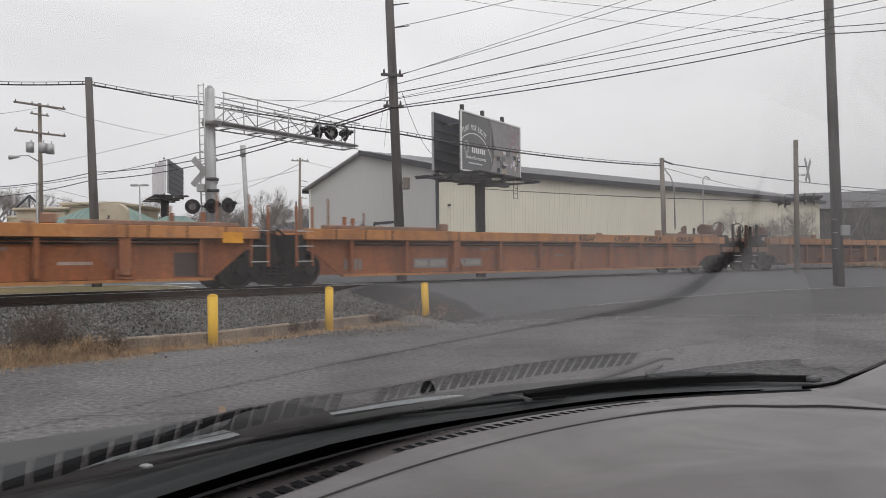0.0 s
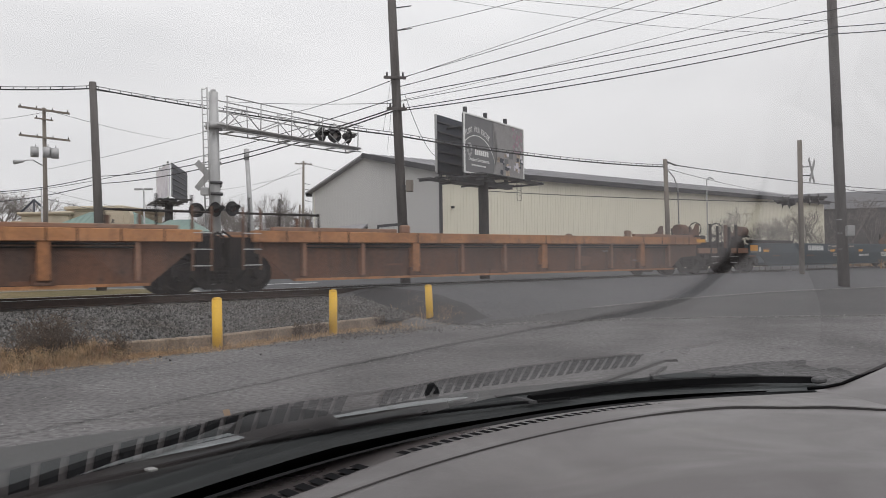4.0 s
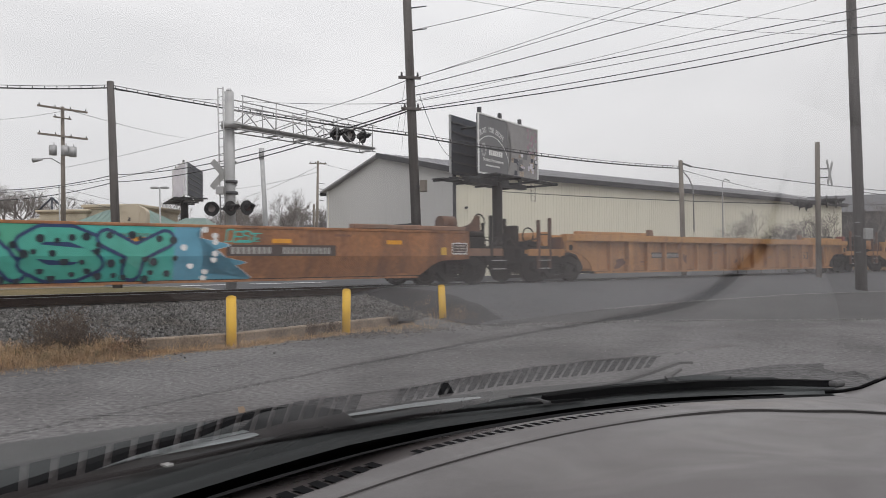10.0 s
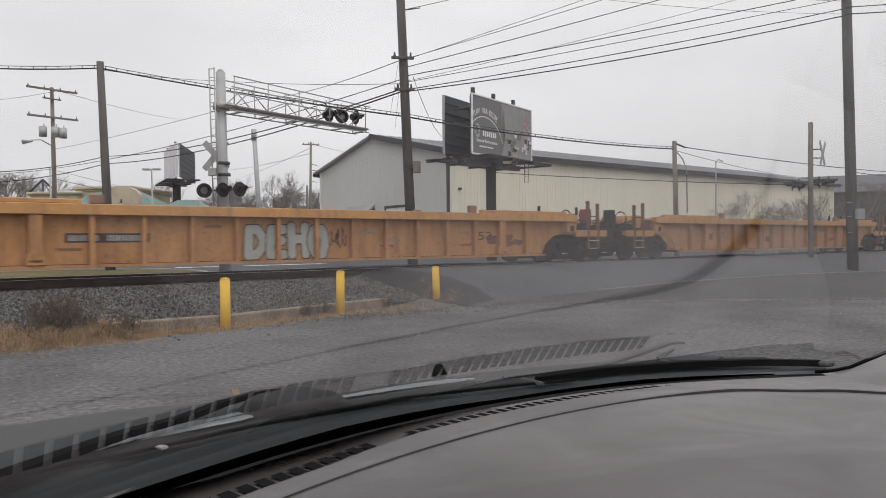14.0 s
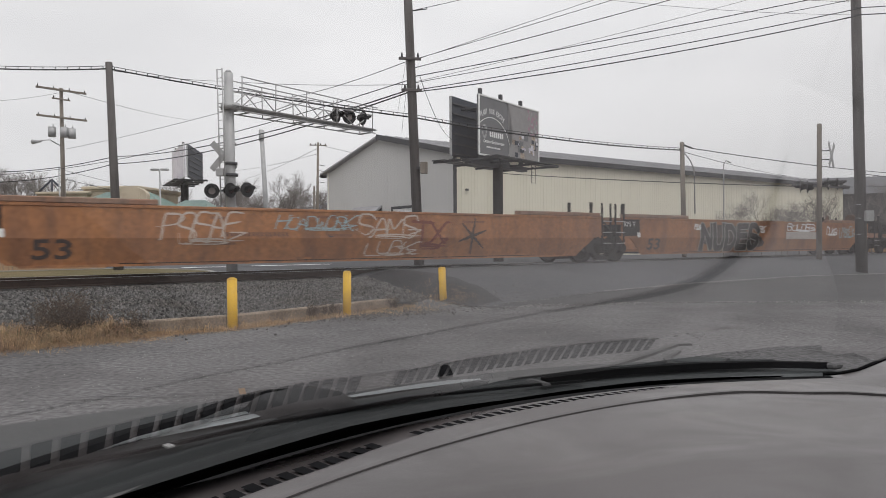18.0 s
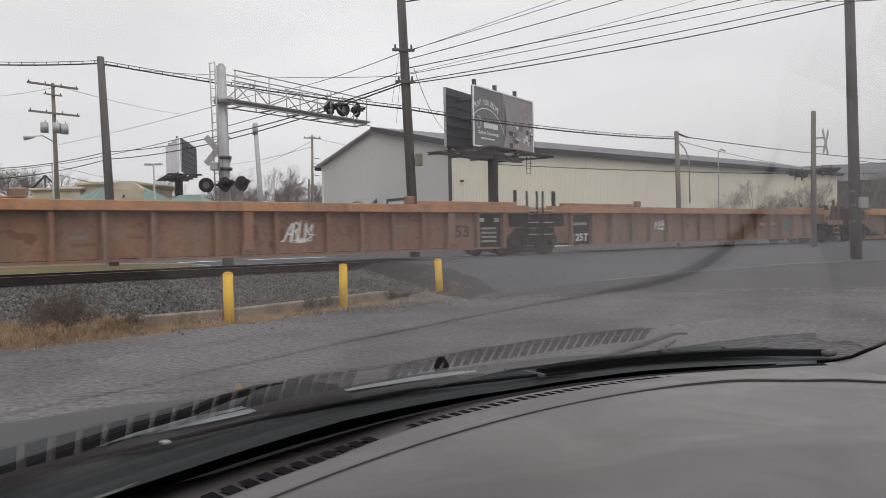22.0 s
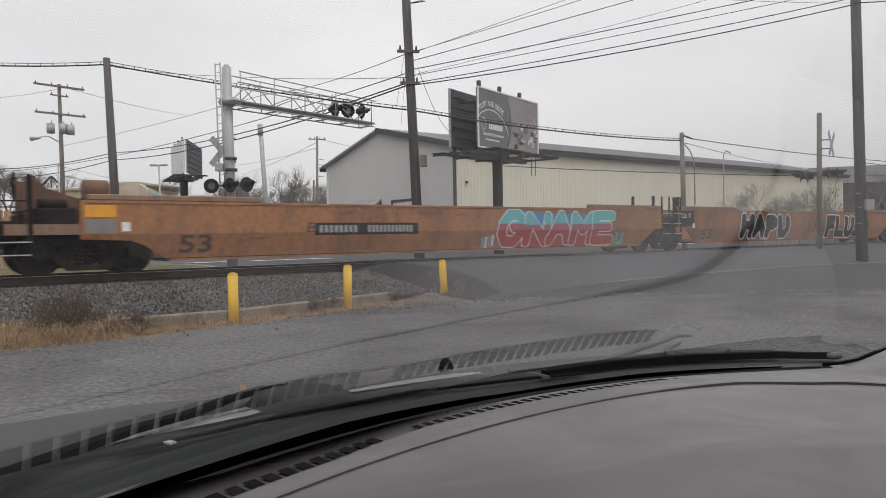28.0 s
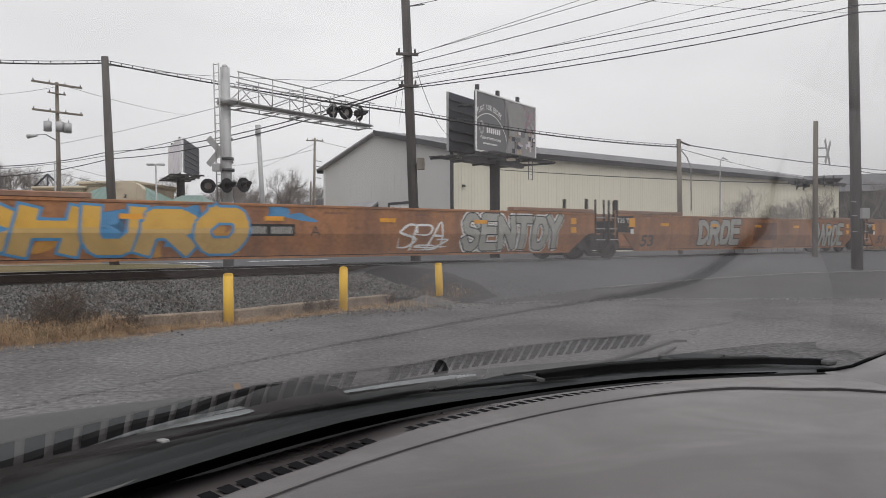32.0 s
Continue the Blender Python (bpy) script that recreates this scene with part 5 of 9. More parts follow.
part("sign_bar", bm_box(-0.4, 0.4, -0.14, -0.1, -0.15, 0.15), M["red"], p)
p.location.z = 4.0
part("sign_post", bm_rod((0, 0.1, -3.8), (0, 0.1, 0), 0.08, n=8), M["alu"], p)

for c in ((-35.71, 60.00, 0.35), (-28.97, 60.00, 0.35)):
    p = thing("stop_sign", pose(c[0], c[1], 0.35), "red and white octagonal stop sign on a post", "sign")
    part("plate", bm_rod((0, 0, 2.9), (0, -0.03, 2.9), 0.42, n=8), M["red"], p)
    part("plate_band", bm_box(-0.3, 0.3, -0.05, -0.03, 2.8, 3.0), M["white"], p)
    part("post", bm_rod((0, 0.02, -0.1), (0, 0.02, 3.2), 0.035, n=6), M["alu"], p)

# dark peaked frame behind the bank
c = Vector((-40.82, 70.00, 0.35))
p = thing("peaked_frame", pose(c.x, c.y, 0.35), "dark peaked steel frame rising behind the bank", "frame")
part("rafter", bm_rod((-1.5, 0, 6.4), (0, 0, 7.8), 0.1, n=6), M["board_back"], p)
part("rafter", bm_rod((1.5, 0, 6.4), (0, 0, 7.8), 0.1, n=6), M["board_back"], p)
part("post", bm_rod((0, 0, -0.1), (0, 0, 7.8), 0.1, n=6), M["board_back"], p)


# ---- bare trees, bushes, hill ----
def bare_tree(at, height, seed, label, levels=5, kids=3, spread=0.55, name="tree", thin=1.0):
    rng = random.Random(seed)
    V, F, TV, TF = [], [], [], []

    def limb(a, d, ln, r, lev):
        n = 5 if lev < 2 else 3
        b = a + d * ln
        b.z += 0.02 * ln
        q = d.to_track_quat("Z", "Y")
        tv, tf = (TV, TF) if lev == 0 else (V, F)
        j = len(tv)
        for c, rr in ((a, r), (b, r * 0.62)):
            for i in range(n):
                tv.append((c + q @ Vector((rr * math.cos(i * math.tau / n), rr * math.sin(i * math.tau / n), 0)))[:])
        for i in range(n):
            tf.append((j + i, j + (i + 1) % n, j + n + (i + 1) % n, j + n + i))
        if lev >= levels:
            return
        for k in range(kids + (lev > 1)):
            f = rng.uniform(0.45, 1.0) if k else 1.0
            e = Vector((rng.gauss(0, 1), rng.gauss(0, 1), rng.gauss(0.25, 0.6)))
            limb(a + (b - a) * f, (d + e.normalized() * spread * (1 + 0.12 * lev)).normalized(), ln * rng.uniform(0.58, 0.82), r * 0.6 * (0.7 + 0.3 * f), lev + 1)

    limb(Vector((0, 0, -0.1)), Vector((0.03, 0, 1)), height * 0.34, height * 0.02 * thin, 0)
    t = thing(name, pose(*at), label, name)
    for nm, v, f in (("trunk", TV, TF), ("crown", V, F)):
        me = bpy.data.meshes.new(nm)
        me.from_pydata(v, [], f)
        me.materials.append(M["hazed_bark"])
        part(nm, me, None, t)
    return t


TREE = "bare leafless winter tree"
for k, (c, h) in enumerate((((-66.96, 110.00, 0.35), 12), ((-64.86, 100.00, 0.35), 12), ((-68.62, 125.00, 0.35), 11), ((-68.77, 130.00, 0.35), 10),
                            ((-52.00, 120.00, 0.35), 10), ((-47.81, 115.00, 0.35), 9), ((-32.10, 105.00, 0.35), 11), ((-36.22, 125.00, 0.35), 11),
                            ((-23.74, 95.00, 0.35), 10), ((-26.08, 110.00, 0.35), 9), ((-31.71, 120.00, 0.35), 10),
                            ((-29.2, 98.00, 0.35), 9), ((-21.5, 104.00, 0.35), 9.5), ((-38.9, 118.00, 0.35), 11), ((-42.5, 122.00, 0.35), 10), ((-27.8, 126.00, 0.35), 10.5))):
    bare_tree(c, h * (1.2 if k < 6 else 1.08), 10 + k, TREE, 6)
for k, (c, h) in enumerate((((17.99, 45.00, 0.35), 3.9), ((19.31, 46.00, 0.35), 4.8), ((19.34, 44.00, 0.35), 3.4), ((20.50, 45.00, 0.35), 3.8),
                            ((21.69, 46.00, 0.35), 4.7), ((23.21, 48.00, 0.35), 3.6), ((21.48, 48.00, 0.35), 4.4), ((23.85, 47.00, 0.35), 4.6), ((24.97, 48.00, 0.35), 4.4), ((22.79, 46.00, 0.35), 4.8), ((26.03, 49.00, 0.35), 4.3), ((18.61, 48.00, 0.35), 4.6), ((34.27, 60.00, 0.35), 7), ((36.90, 62.00, 0.35), 6.5))):
    bare_tree(c, h, 40 + k, "bare leafless bush beside the warehouse" if h < 5 else TREE, 4, 4, 0.7, "bush" if h < 5 else "tree", 0.45)


def build_hill():
    bm = bmesh.new()
    prev = None
    for i in range(120):
        a = radians(-60 + i)
        r = 1500
        h = 60 + 12 * noise.noise((i * 0.05, 1, 0)) + 4 * noise.noise((i * 0.5, 4, 0))
        h += 62 * math.exp(-((math.degrees(a) + 6) / 7) ** 2)
        ring = [bm.verts.new((rr * math.sin(a), rr * math.cos(a), z)) for rr, z in ((r, -2), (r + 100, h * 0.6), (r + 250, h), (r + 500, h * 0.9))]
        if prev:
            for k in range(3):
                bm.faces.new((prev[k], ring[k], ring[k + 1], prev[k + 1])).smooth = True
        prev = ring
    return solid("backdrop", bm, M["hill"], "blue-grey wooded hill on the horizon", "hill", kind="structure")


build_hill()


# ---- wires ----
def wire(a, b, sag=0.3, r=0.012, name="overhead_wire", label="black overhead wire strung between poles", lash=0):
    a, b = Vector(a), Vector(b)
    n = 14
    pts = [a.lerp(b, i / n) - Vector((0, 0, sag * 4 * (i / n) * (1 - i / n))) for i in range(n + 1)]
    ob = solid(name, bm_tube(pts, r, 5), M["wire"], label, "wire", group="overhead wires")
    for i in range(lash):
        f = (i + 0.5) / lash * n
        k = int(f)
        p = pts[k].lerp(pts[min(k + 1, n)], f - k)
        part("cable_clip", bm_box(-0.012, 0.012, -0.012, 0.012, -0.03, 0.12), M["wire"], ob, m=pose(*p))
    return ob


BUNDLE = "bundled black cable with lashings along the street"
# bundle along the left poles, over to the tall pole and on to the mid pole
wire((-20.32, 27.00, 8.47), (-14.47, 29.00, 8.75), 0.1, 0.03, label=BUNDLE, lash=14)
wire((-20.32, 27.00, 8.58), (-14.47, 29.00, 8.87), 0.1, 0.014)
wire((-14.47, 29.00, 8.75), (-1.84, 27.50, 6.33), 0.1, 0.03, label=BUNDLE, lash=26)
wire((-14.47, 29.00, 8.87), (-1.84, 27.50, 6.44), 0.1, 0.014)
wire((-1.84, 27.50, 6.33), (11.48, 37.00, 6.17), 0.2, 0.032, label=BUNDLE, lash=40)
wire((-1.84, 27.50, 6.44), (11.49, 37.00, 6.28), 0.2, 0.014)
wire((12.05, 37.00, 6.25), (39.13, 60.00, 6.80), 0.2, 0.025)
wire((11.57, 37.00, 6.08), (29.55, 60.00, 6.57), 0.2, 0.015)
# high wires from the tall pole to the thick pole and beyond
wire((-1.82, 27.00, 8.41), (16.76, 27.00, 13.88), 0.08, 0.012)
wire((-1.82, 27.00, 8.38), (14.92, 27.00, 13.85), 0.05, 0.01)
wire((-1.82, 27.00, 8.09), (21.54, 27.00, 14.18), 0.1, 0.016)
wire((-1.82, 27.00, 7.77), (29.99, 27.00, 13.82), 0.15, 0.018)
wire((-1.82, 27.00, 7.53), (33.30, 27.00, 14.04), 0.15, 0.013)
wire((-1.82, 27.00, 7.56), (24.11, 27.00, 14.19), 0.3, 0.008)
wire((-1.82, 27.00, 7.25), (15.12, 27.00, 10.14), 0.12, 0.018)
wire((-1.82, 27.00, 7.18), (15.11, 27.00, 9.88), 0.2, 0.022)
wire((14.75, 27.00, 10.14), (19.91, 27.00, 10.65), 0.1, 0.018)
wire((14.83, 27.00, 9.88), (19.90, 27.00, 10.35), 0.1, 0.022)
wire((-1.90, 27.00, 10.27), (6.89, 27.00, 12.39), 0.1, 0.012)
wire((-1.98, 27.00, 12.06), (14.76, 27.00, 10.36), 0.2, 0.008)
wire((-1.98, 27.00, 11.90), (14.75, 27.00, 9.88), 0.4, 0.007)
# from the tall pole down to the far left
wire((-1.91, 27.00, 8.40), (-14.19, 52.00, 12.12), 0.3, 0.016)
wire((-14.19, 52.00, 12.12), (-50.82, 90.00, 13.96), 0.2, 0.02)
wire((-1.82, 27.00, 7.32), (-25.63, 52.00, 8.08), 0.6, 0.028)
wire((-25.63, 52.00, 8.08), (-36.63, 52.00, 7.07), 0.4, 0.03)
wire((-1.82, 27.00, 7.23), (-25.63, 52.00, 7.54), 0.6, 0.03)
wire((-25.63, 52.00, 7.54), (-36.63, 52.00, 6.24), 0.4, 0.03)
wire((-1.92, 27.00, 7.49), (-13.08, 40.00, 10.73), 0.1, 0.012)
wire((-13.08, 40.00, 10.73), (-14.89, 30.00, 8.93), 0.1, 0.012)
wire((-1.88, 27.00, 7.67), (-36.99, 55.00, 7.12), 0.8, 0.018)
wire((-29.36, 52.00, 13.03), (-46.18, 120.00, 22.92), 0.3, 0.02)
wire((-29.36, 52.00, 12.91), (-56.35, 80.00, 18.26), 0.3, 0.015)
wire((-29.37, 52.00, 6.45), (-37.56, 90.00, 7.49), 0.2, 0.02)
wire((-29.37, 52.00, 7.08), (-36.15, 100.00, 7.71), 0.2, 0.015)
wire((-15.04, 75.00, 12.06), (-6.99, 140.00, 17.05), 0.3, 0.02)
wire((-15.04, 75.00, 11.70), (-42.76, 140.00, 14.63), 0.3, 0.02)
wire((-15.05, 75.00, 11.10), (-44.99, 140.00, 16.33), 0.3, 0.02)
# service drops
wire((-1.49, 27.00, 7.77), (-0.34, 38.00, 6.97), 0.5, 0.012)
wire((2.44, 51.90, 6.58), (18.45, 40.00, 4.49), 0.1, 0.025)
wire((18.45, 40.00, 4.49), (43.92, 60.00, 6.30), 0.2, 0.02)
wire((-0.29, 50.00, 7.77), (-12.73, 70.00, 7.64), 0.3, 0.03)
wire((-1.91, 27.00, 8.32), (-2.28, 28.00, 5.88), 0.02, 0.006)
wire((-2.04, 27.00, 8.32), (-2.45, 28.00, 6.56), 0.02, 0.006)
wire((22.39, 40.00, 5.14), (43.92, 60.00, 6.56), 0.3, 0.02)


# ---- wooden fence behind the track ----
def build_fence():
    """Tall fence of upright boards beside the street; local x along it."""
    f = thing("wooden_fence", at_sn(-9.0, 34.0, 0.36), "tall tan fence of upright wooden boards behind the track", "fence")
    rng = random.Random(31)
    board = mesh_of(bm_box(-0.07, 0.07, -0.012, 0.012, 0.06, 2.44, 0.004), "board", M["fence_wood"])
    for i in range(103):
        part("board", board, None, f, m=pose(0.075 + i * 0.152, rng.uniform(-0.006, 0.006), rng.uniform(-0.02, 0.02), 0, rng.uniform(-0.25, 0.25), 0))
    for z in (0.4, 1.25, 2.1):
        part("rail", bm_box(0, 15.66, 0.014, 0.06, z - 0.05, z + 0.05), M["fence_wood"], f)
    for i in range(7):
        part("post", bm_box(i * 2.6, i * 2.6 + 0.1, 0.06, 0.16, -0.1, 2.4), M["fence_wood"], f)
    return f


build_fence()


# ---- a car waiting behind the track ----
def build_suv():
    """Local x forward, y to its left, z up from the street."""
    u = thing("parked_car", pose(-19.6, 47.7, 0.375, 0, 0, -142), "dark grey five-door car with silver wheels on the street", "car")
    low = [(-2.25, 0.38), (-2.32, 0.75), (-2.2, 1.02), (1.1, 1.0), (2.1, 0.86), (2.3, 0.62), (2.22, 0.36), (1.85, 0.32), (1.72, 0.62), (1.4, 0.74), (1.08, 0.62), (0.95, 0.3), (-0.95, 0.3), (-1.08, 0.62), (-1.4, 0.74), (-1.72, 0.62), (-1.85, 0.32)]
    bm = bm_prism(low, -0.9, 0.9)
    bmesh.ops.bevel(bm, geom=[e for e in bm.edges if abs(e.verts[0].co.y - e.verts[1].co.y) < 0.01 and e.verts[0].co.z > 0.6], offset=0.06, segments=2, affect="EDGES")
    part("body", bm, M["suv_paint"], u)
    cab = [(-2.15, 1.0), (-1.75, 1.58), (-1.4, 1.66), (0.1, 1.62), (0.45, 1.52), (1.15, 1.0)]
    bm = bm_prism(cab, -0.82, 0.82)
    for v in bm.verts:
        v.co.y *= 1.0 - 0.16 * max(0.0, (v.co.z - 1.0) / 0.66)
    part("roof", bm, M["suv_paint"], u)
    for y in (-1, 1):
        for x0, x1, xa, xb in ((-1.75, -0.75, -1.55, -0.72), (-0.66, 0.85, -0.62, 0.35)):
            bm = bmesh.new()
            f = bm.faces.new([bm.verts.new(c) for c in ((x0, y * 0.835, 1.05), (x1, y * 0.835, 1.05), (xb, y * 0.725, 1.52), (xa, y * 0.725, 1.52))])
            part("side_window", bm, M["board_back"], u, "dark side window")
    part("bumper", bm_box(2.2, 2.34, -0.8, 0.8, 0.36, 0.58, 0.04), M["black"], u)
    part("bumper", bm_box(-2.36, -2.22, -0.8, 0.8, 0.4, 0.62, 0.04), M["black"], u)
    for y in (-0.62, 0.62):
        part("headlight", bm_box(2.02, 2.2, y - 0.2, y + 0.2, 0.72, 0.86, 0.03), M["lens"], u, "clear unlit headlight")
        part("tail_light", bm_box(-2.34, -2.24, y - 0.14, y + 0.14, 0.8, 1.0, 0.02), M["red"], u, "red tail light")
    for x in (-1.4, 1.4):
        for y in (-0.84, 0.84):
            g = -1 if y < 0 else 1
            w = part("wheel", bm_rod((0, -0.11, 0), (0, 0.11, 0), 0.35, n=22), M["rubber"], u, m=pose(x, y, 0.35))
            part("rim", bm_rod((0, g * 0.1, 0), (0, g * 0.118, 0), 0.24, n=18), M["steel_dark"], w)
            bm = bmesh.new()
            for k in range(5):
                a_ = k * math.tau / 5
                bm_rod((0, g * 0.125, 0), (0.235 * math.cos(a_), g * 0.125, 0.235 * math.sin(a_)), 0.045, 0.03, 6, bm)
            part("spokes", bm, M["alu"], w, "silver five-spoke alloy")
    return u


suv = build_suv()


# ---- the train ----
# Unit frame: x along the track from the unit's left joint, y away from the viewer, z from the rail top.
ZB, ZC, ZT = 0.25, 1.35, 1.58      # bottom of the side, underside of the top chord, top
HW = 1.5


def end_profile(kind):
    """Outline of a side's end from the bottom corner up, as distances from the joint."""
    if kind == "joint":
        return [(1.75, ZB), (0.95, 0.86), (0.5, 0.92), (0.5, ZT)]
    if kind == "sharp":
        return [(1.75, ZB), (0.9, 0.95), (0.62, 0.98), (0.62, ZT)]
    if kind == "slope":
        return [(3.7, ZB), (3.2, 0.6), (2.9, 0.72), (1.9, 0.76), (1.9, ZT)]
    return [(3.65, ZB), (3.5, 0.62), (3.15, 0.86), (2.7, 0.98), (2.15, 0.98), (2.15, ZT)]   # arch over the wheels


def side_outline(L, a, b):
    left = end_profile(a)
    right = [(L - x, z) for x, z in end_profile(b)]
    return left[::-1] + right


CACHE = {}


def shared(key, make):
    if key not in CACHE:
        CACHE[key] = make()
    return CACHE[key]


def wheel_mesh():
    bm = bmesh.new()
    prof = [(0.0, -0.09), (0.12, -0.09), (0.14, -0.05), (0.36, -0.035), (0.40, -0.075), (0.475, -0.075), (0.48, 0.04), (0.505, 0.05), (0.505, 0.075), (0.40, 0.075), (0.36, 0.02), (0.0, 0.04)]
    n = 22
    rings = [[bm.verts.new((r * math.cos(i * math.tau / n), y, r * math.sin(i * math.tau / n))) for i in range(n)] if r else [bm.verts.new((0, y, 0))] for r, y in prof]
    for a, b in zip(rings, rings[1:]):
        for i in range(n):
            j = (i + 1) % n
            if len(a) == 1:
                bm.faces.new((a[0], b[j], b[i]))
            elif len(b) == 1:
                bm.faces.new((a[i], a[j], b[0]))
            else:
                bm.faces.new((a[i], a[j], b[j], b[i]))
    bmesh.ops.recalc_face_normals(bm, faces=bm.faces[:])
    return mesh_of(bm, "wheel", M["truck"])


def frame_mesh():
    """Cast side frame of a three-piece truck, with its spring pocket."""
    bm = bmesh.new()
    y0, y1 = -0.1, 0.06
    bm_prism([(-1.12, 0.42), (-1.12, 0.66), (-0.6, 0.80), (0.6, 0.80), (1.12, 0.66), (1.12, 0.42), (0.78, 0.42), (0.78, 0.56), (0.5, 0.66), (-0.5, 0.66), (-0.78, 0.56), (-0.78, 0.42)], y0, y1, bm)
    bm_prism([(-0.78, 0.46), (-0.66, 0.58), (-0.3, 0.22), (0.3, 0.22), (0.66, 0.58), (0.78, 0.46), (0.4, 0.1), (-0.4, 0.1)], y0, y1, bm)
    for x in (-0.36, 0.27):
        bm_box(x, x + 0.09, y0, y1, 0.2, 0.68, bm=bm)
    for x in (-0.915, 0.915):
        bm_rod((x, y0 - 0.12, 0.48), (x, y1, 0.48), 0.15, 0.17, 12, bm)
    return mesh_of(bm, "side_frame", M["truck"])


def spring_mesh():
    bm = bmesh.new()
    for k in range(3):
        for j in range(5):
            bm_rod((-0.18 + 0.18 * k, -0.05, 0.24 + j * 0.085), (-0.18 + 0.18 * k, -0.05, 0.29 + j * 0.085), 0.08, n=10, bm=bm)
    return mesh_of(bm, "springs", M["truck"])


def rigging_mesh():
    # wide dark block stands in for wheel-well shade behind the beams and rods
    bm = bm_box(-0.42, 0.42, -0.78, 0.78, 0.3, 0.84)
    for x in (-0.5, 0.44):
        bm_box(x, x + 0.06, -0.8, 0.8, 0.34, 0.5, bm=bm)
        bm_prism([(x - 0.02, 0.3), (x + 0.08, 0.3), (x + 0.1, 0.62), (x - 0.04, 0.62)], -0.82, -0.7, bm)
    bm_box(-1.3, 1.3, -0.3, 0.3, 0.52, 0.7, bm=bm)
    bm_rod((-1.2, -0.45, 0.62), (1.2, -0.45, 0.4), 0.03, n=6, bm=bm)
    bm_rod((-1.2, 0.45, 0.4), (1.2, 0.45, 0.62), 0.03, n=6, bm=bm)
    return mesh_of(bm, "brake_rigging", M["truck"])


def add_truck(unit, x):
    t = part("truck", shared("bolster", lambda: mesh_of(bm_box(-0.2, 0.2, -0.95, 0.95, 0.5, 0.86, 0.02), "bolster", M["truck"])), None, unit, "grimy iron two-axle truck", m=pose(x, 0, 0))
    for sg in (-1, 1):
        m = pose(0, sg * 1.0, 0, 0, 0, 0 if sg < 0 else 180)
        part("side_frame", shared("frame", frame_mesh), None, t, m=m)
        part("springs", shared("spring", spring_mesh), None, t, m=m)
        for wx in (-0.915, 0.915):
            part("wheel", shared("wheel", wheel_mesh), None, t, m=pose(wx, sg * 0.76, 0.48, 0, 0, 0 if sg < 0 else 180))
    part("brake_rigging", shared("rigging", rigging_mesh), None, t, "grimy brake beams and rods, with a block standing in for wheel-well shade")
    for wx in (-0.915, 0.915):
        part("axle", shared("axle", lambda: mesh_of(bm_rod((0, -0.7, 0.48), (0, 0.7, 0.48), 0.08, n=10), "axle", M["truck"])), None, t, m=pose(wx, 0, 0))
    return t


def add_ladder(unit, x, z0, z1, material):
    bm = bmesh.new()
    for k in (-0.22, 0.22):
        bm_box(x + k - 0.025, x + k + 0.025, -HW - 0.03, -HW + 0.02, z0, z1, bm=bm)
    lad = part("ladder", bm, material, unit, "side ladder")
    n = int((z1 - z0) / 0.38)
    for i in range(n):
        part("rung", bm_rod((x - 0.22, -HW - 0.05, z0 + 0.12 + i * 0.38), (x + 0.22, -HW - 0.05, z0 + 0.12 + i * 0.38), 0.014, n=5), M["grab"], lad)
    return lad


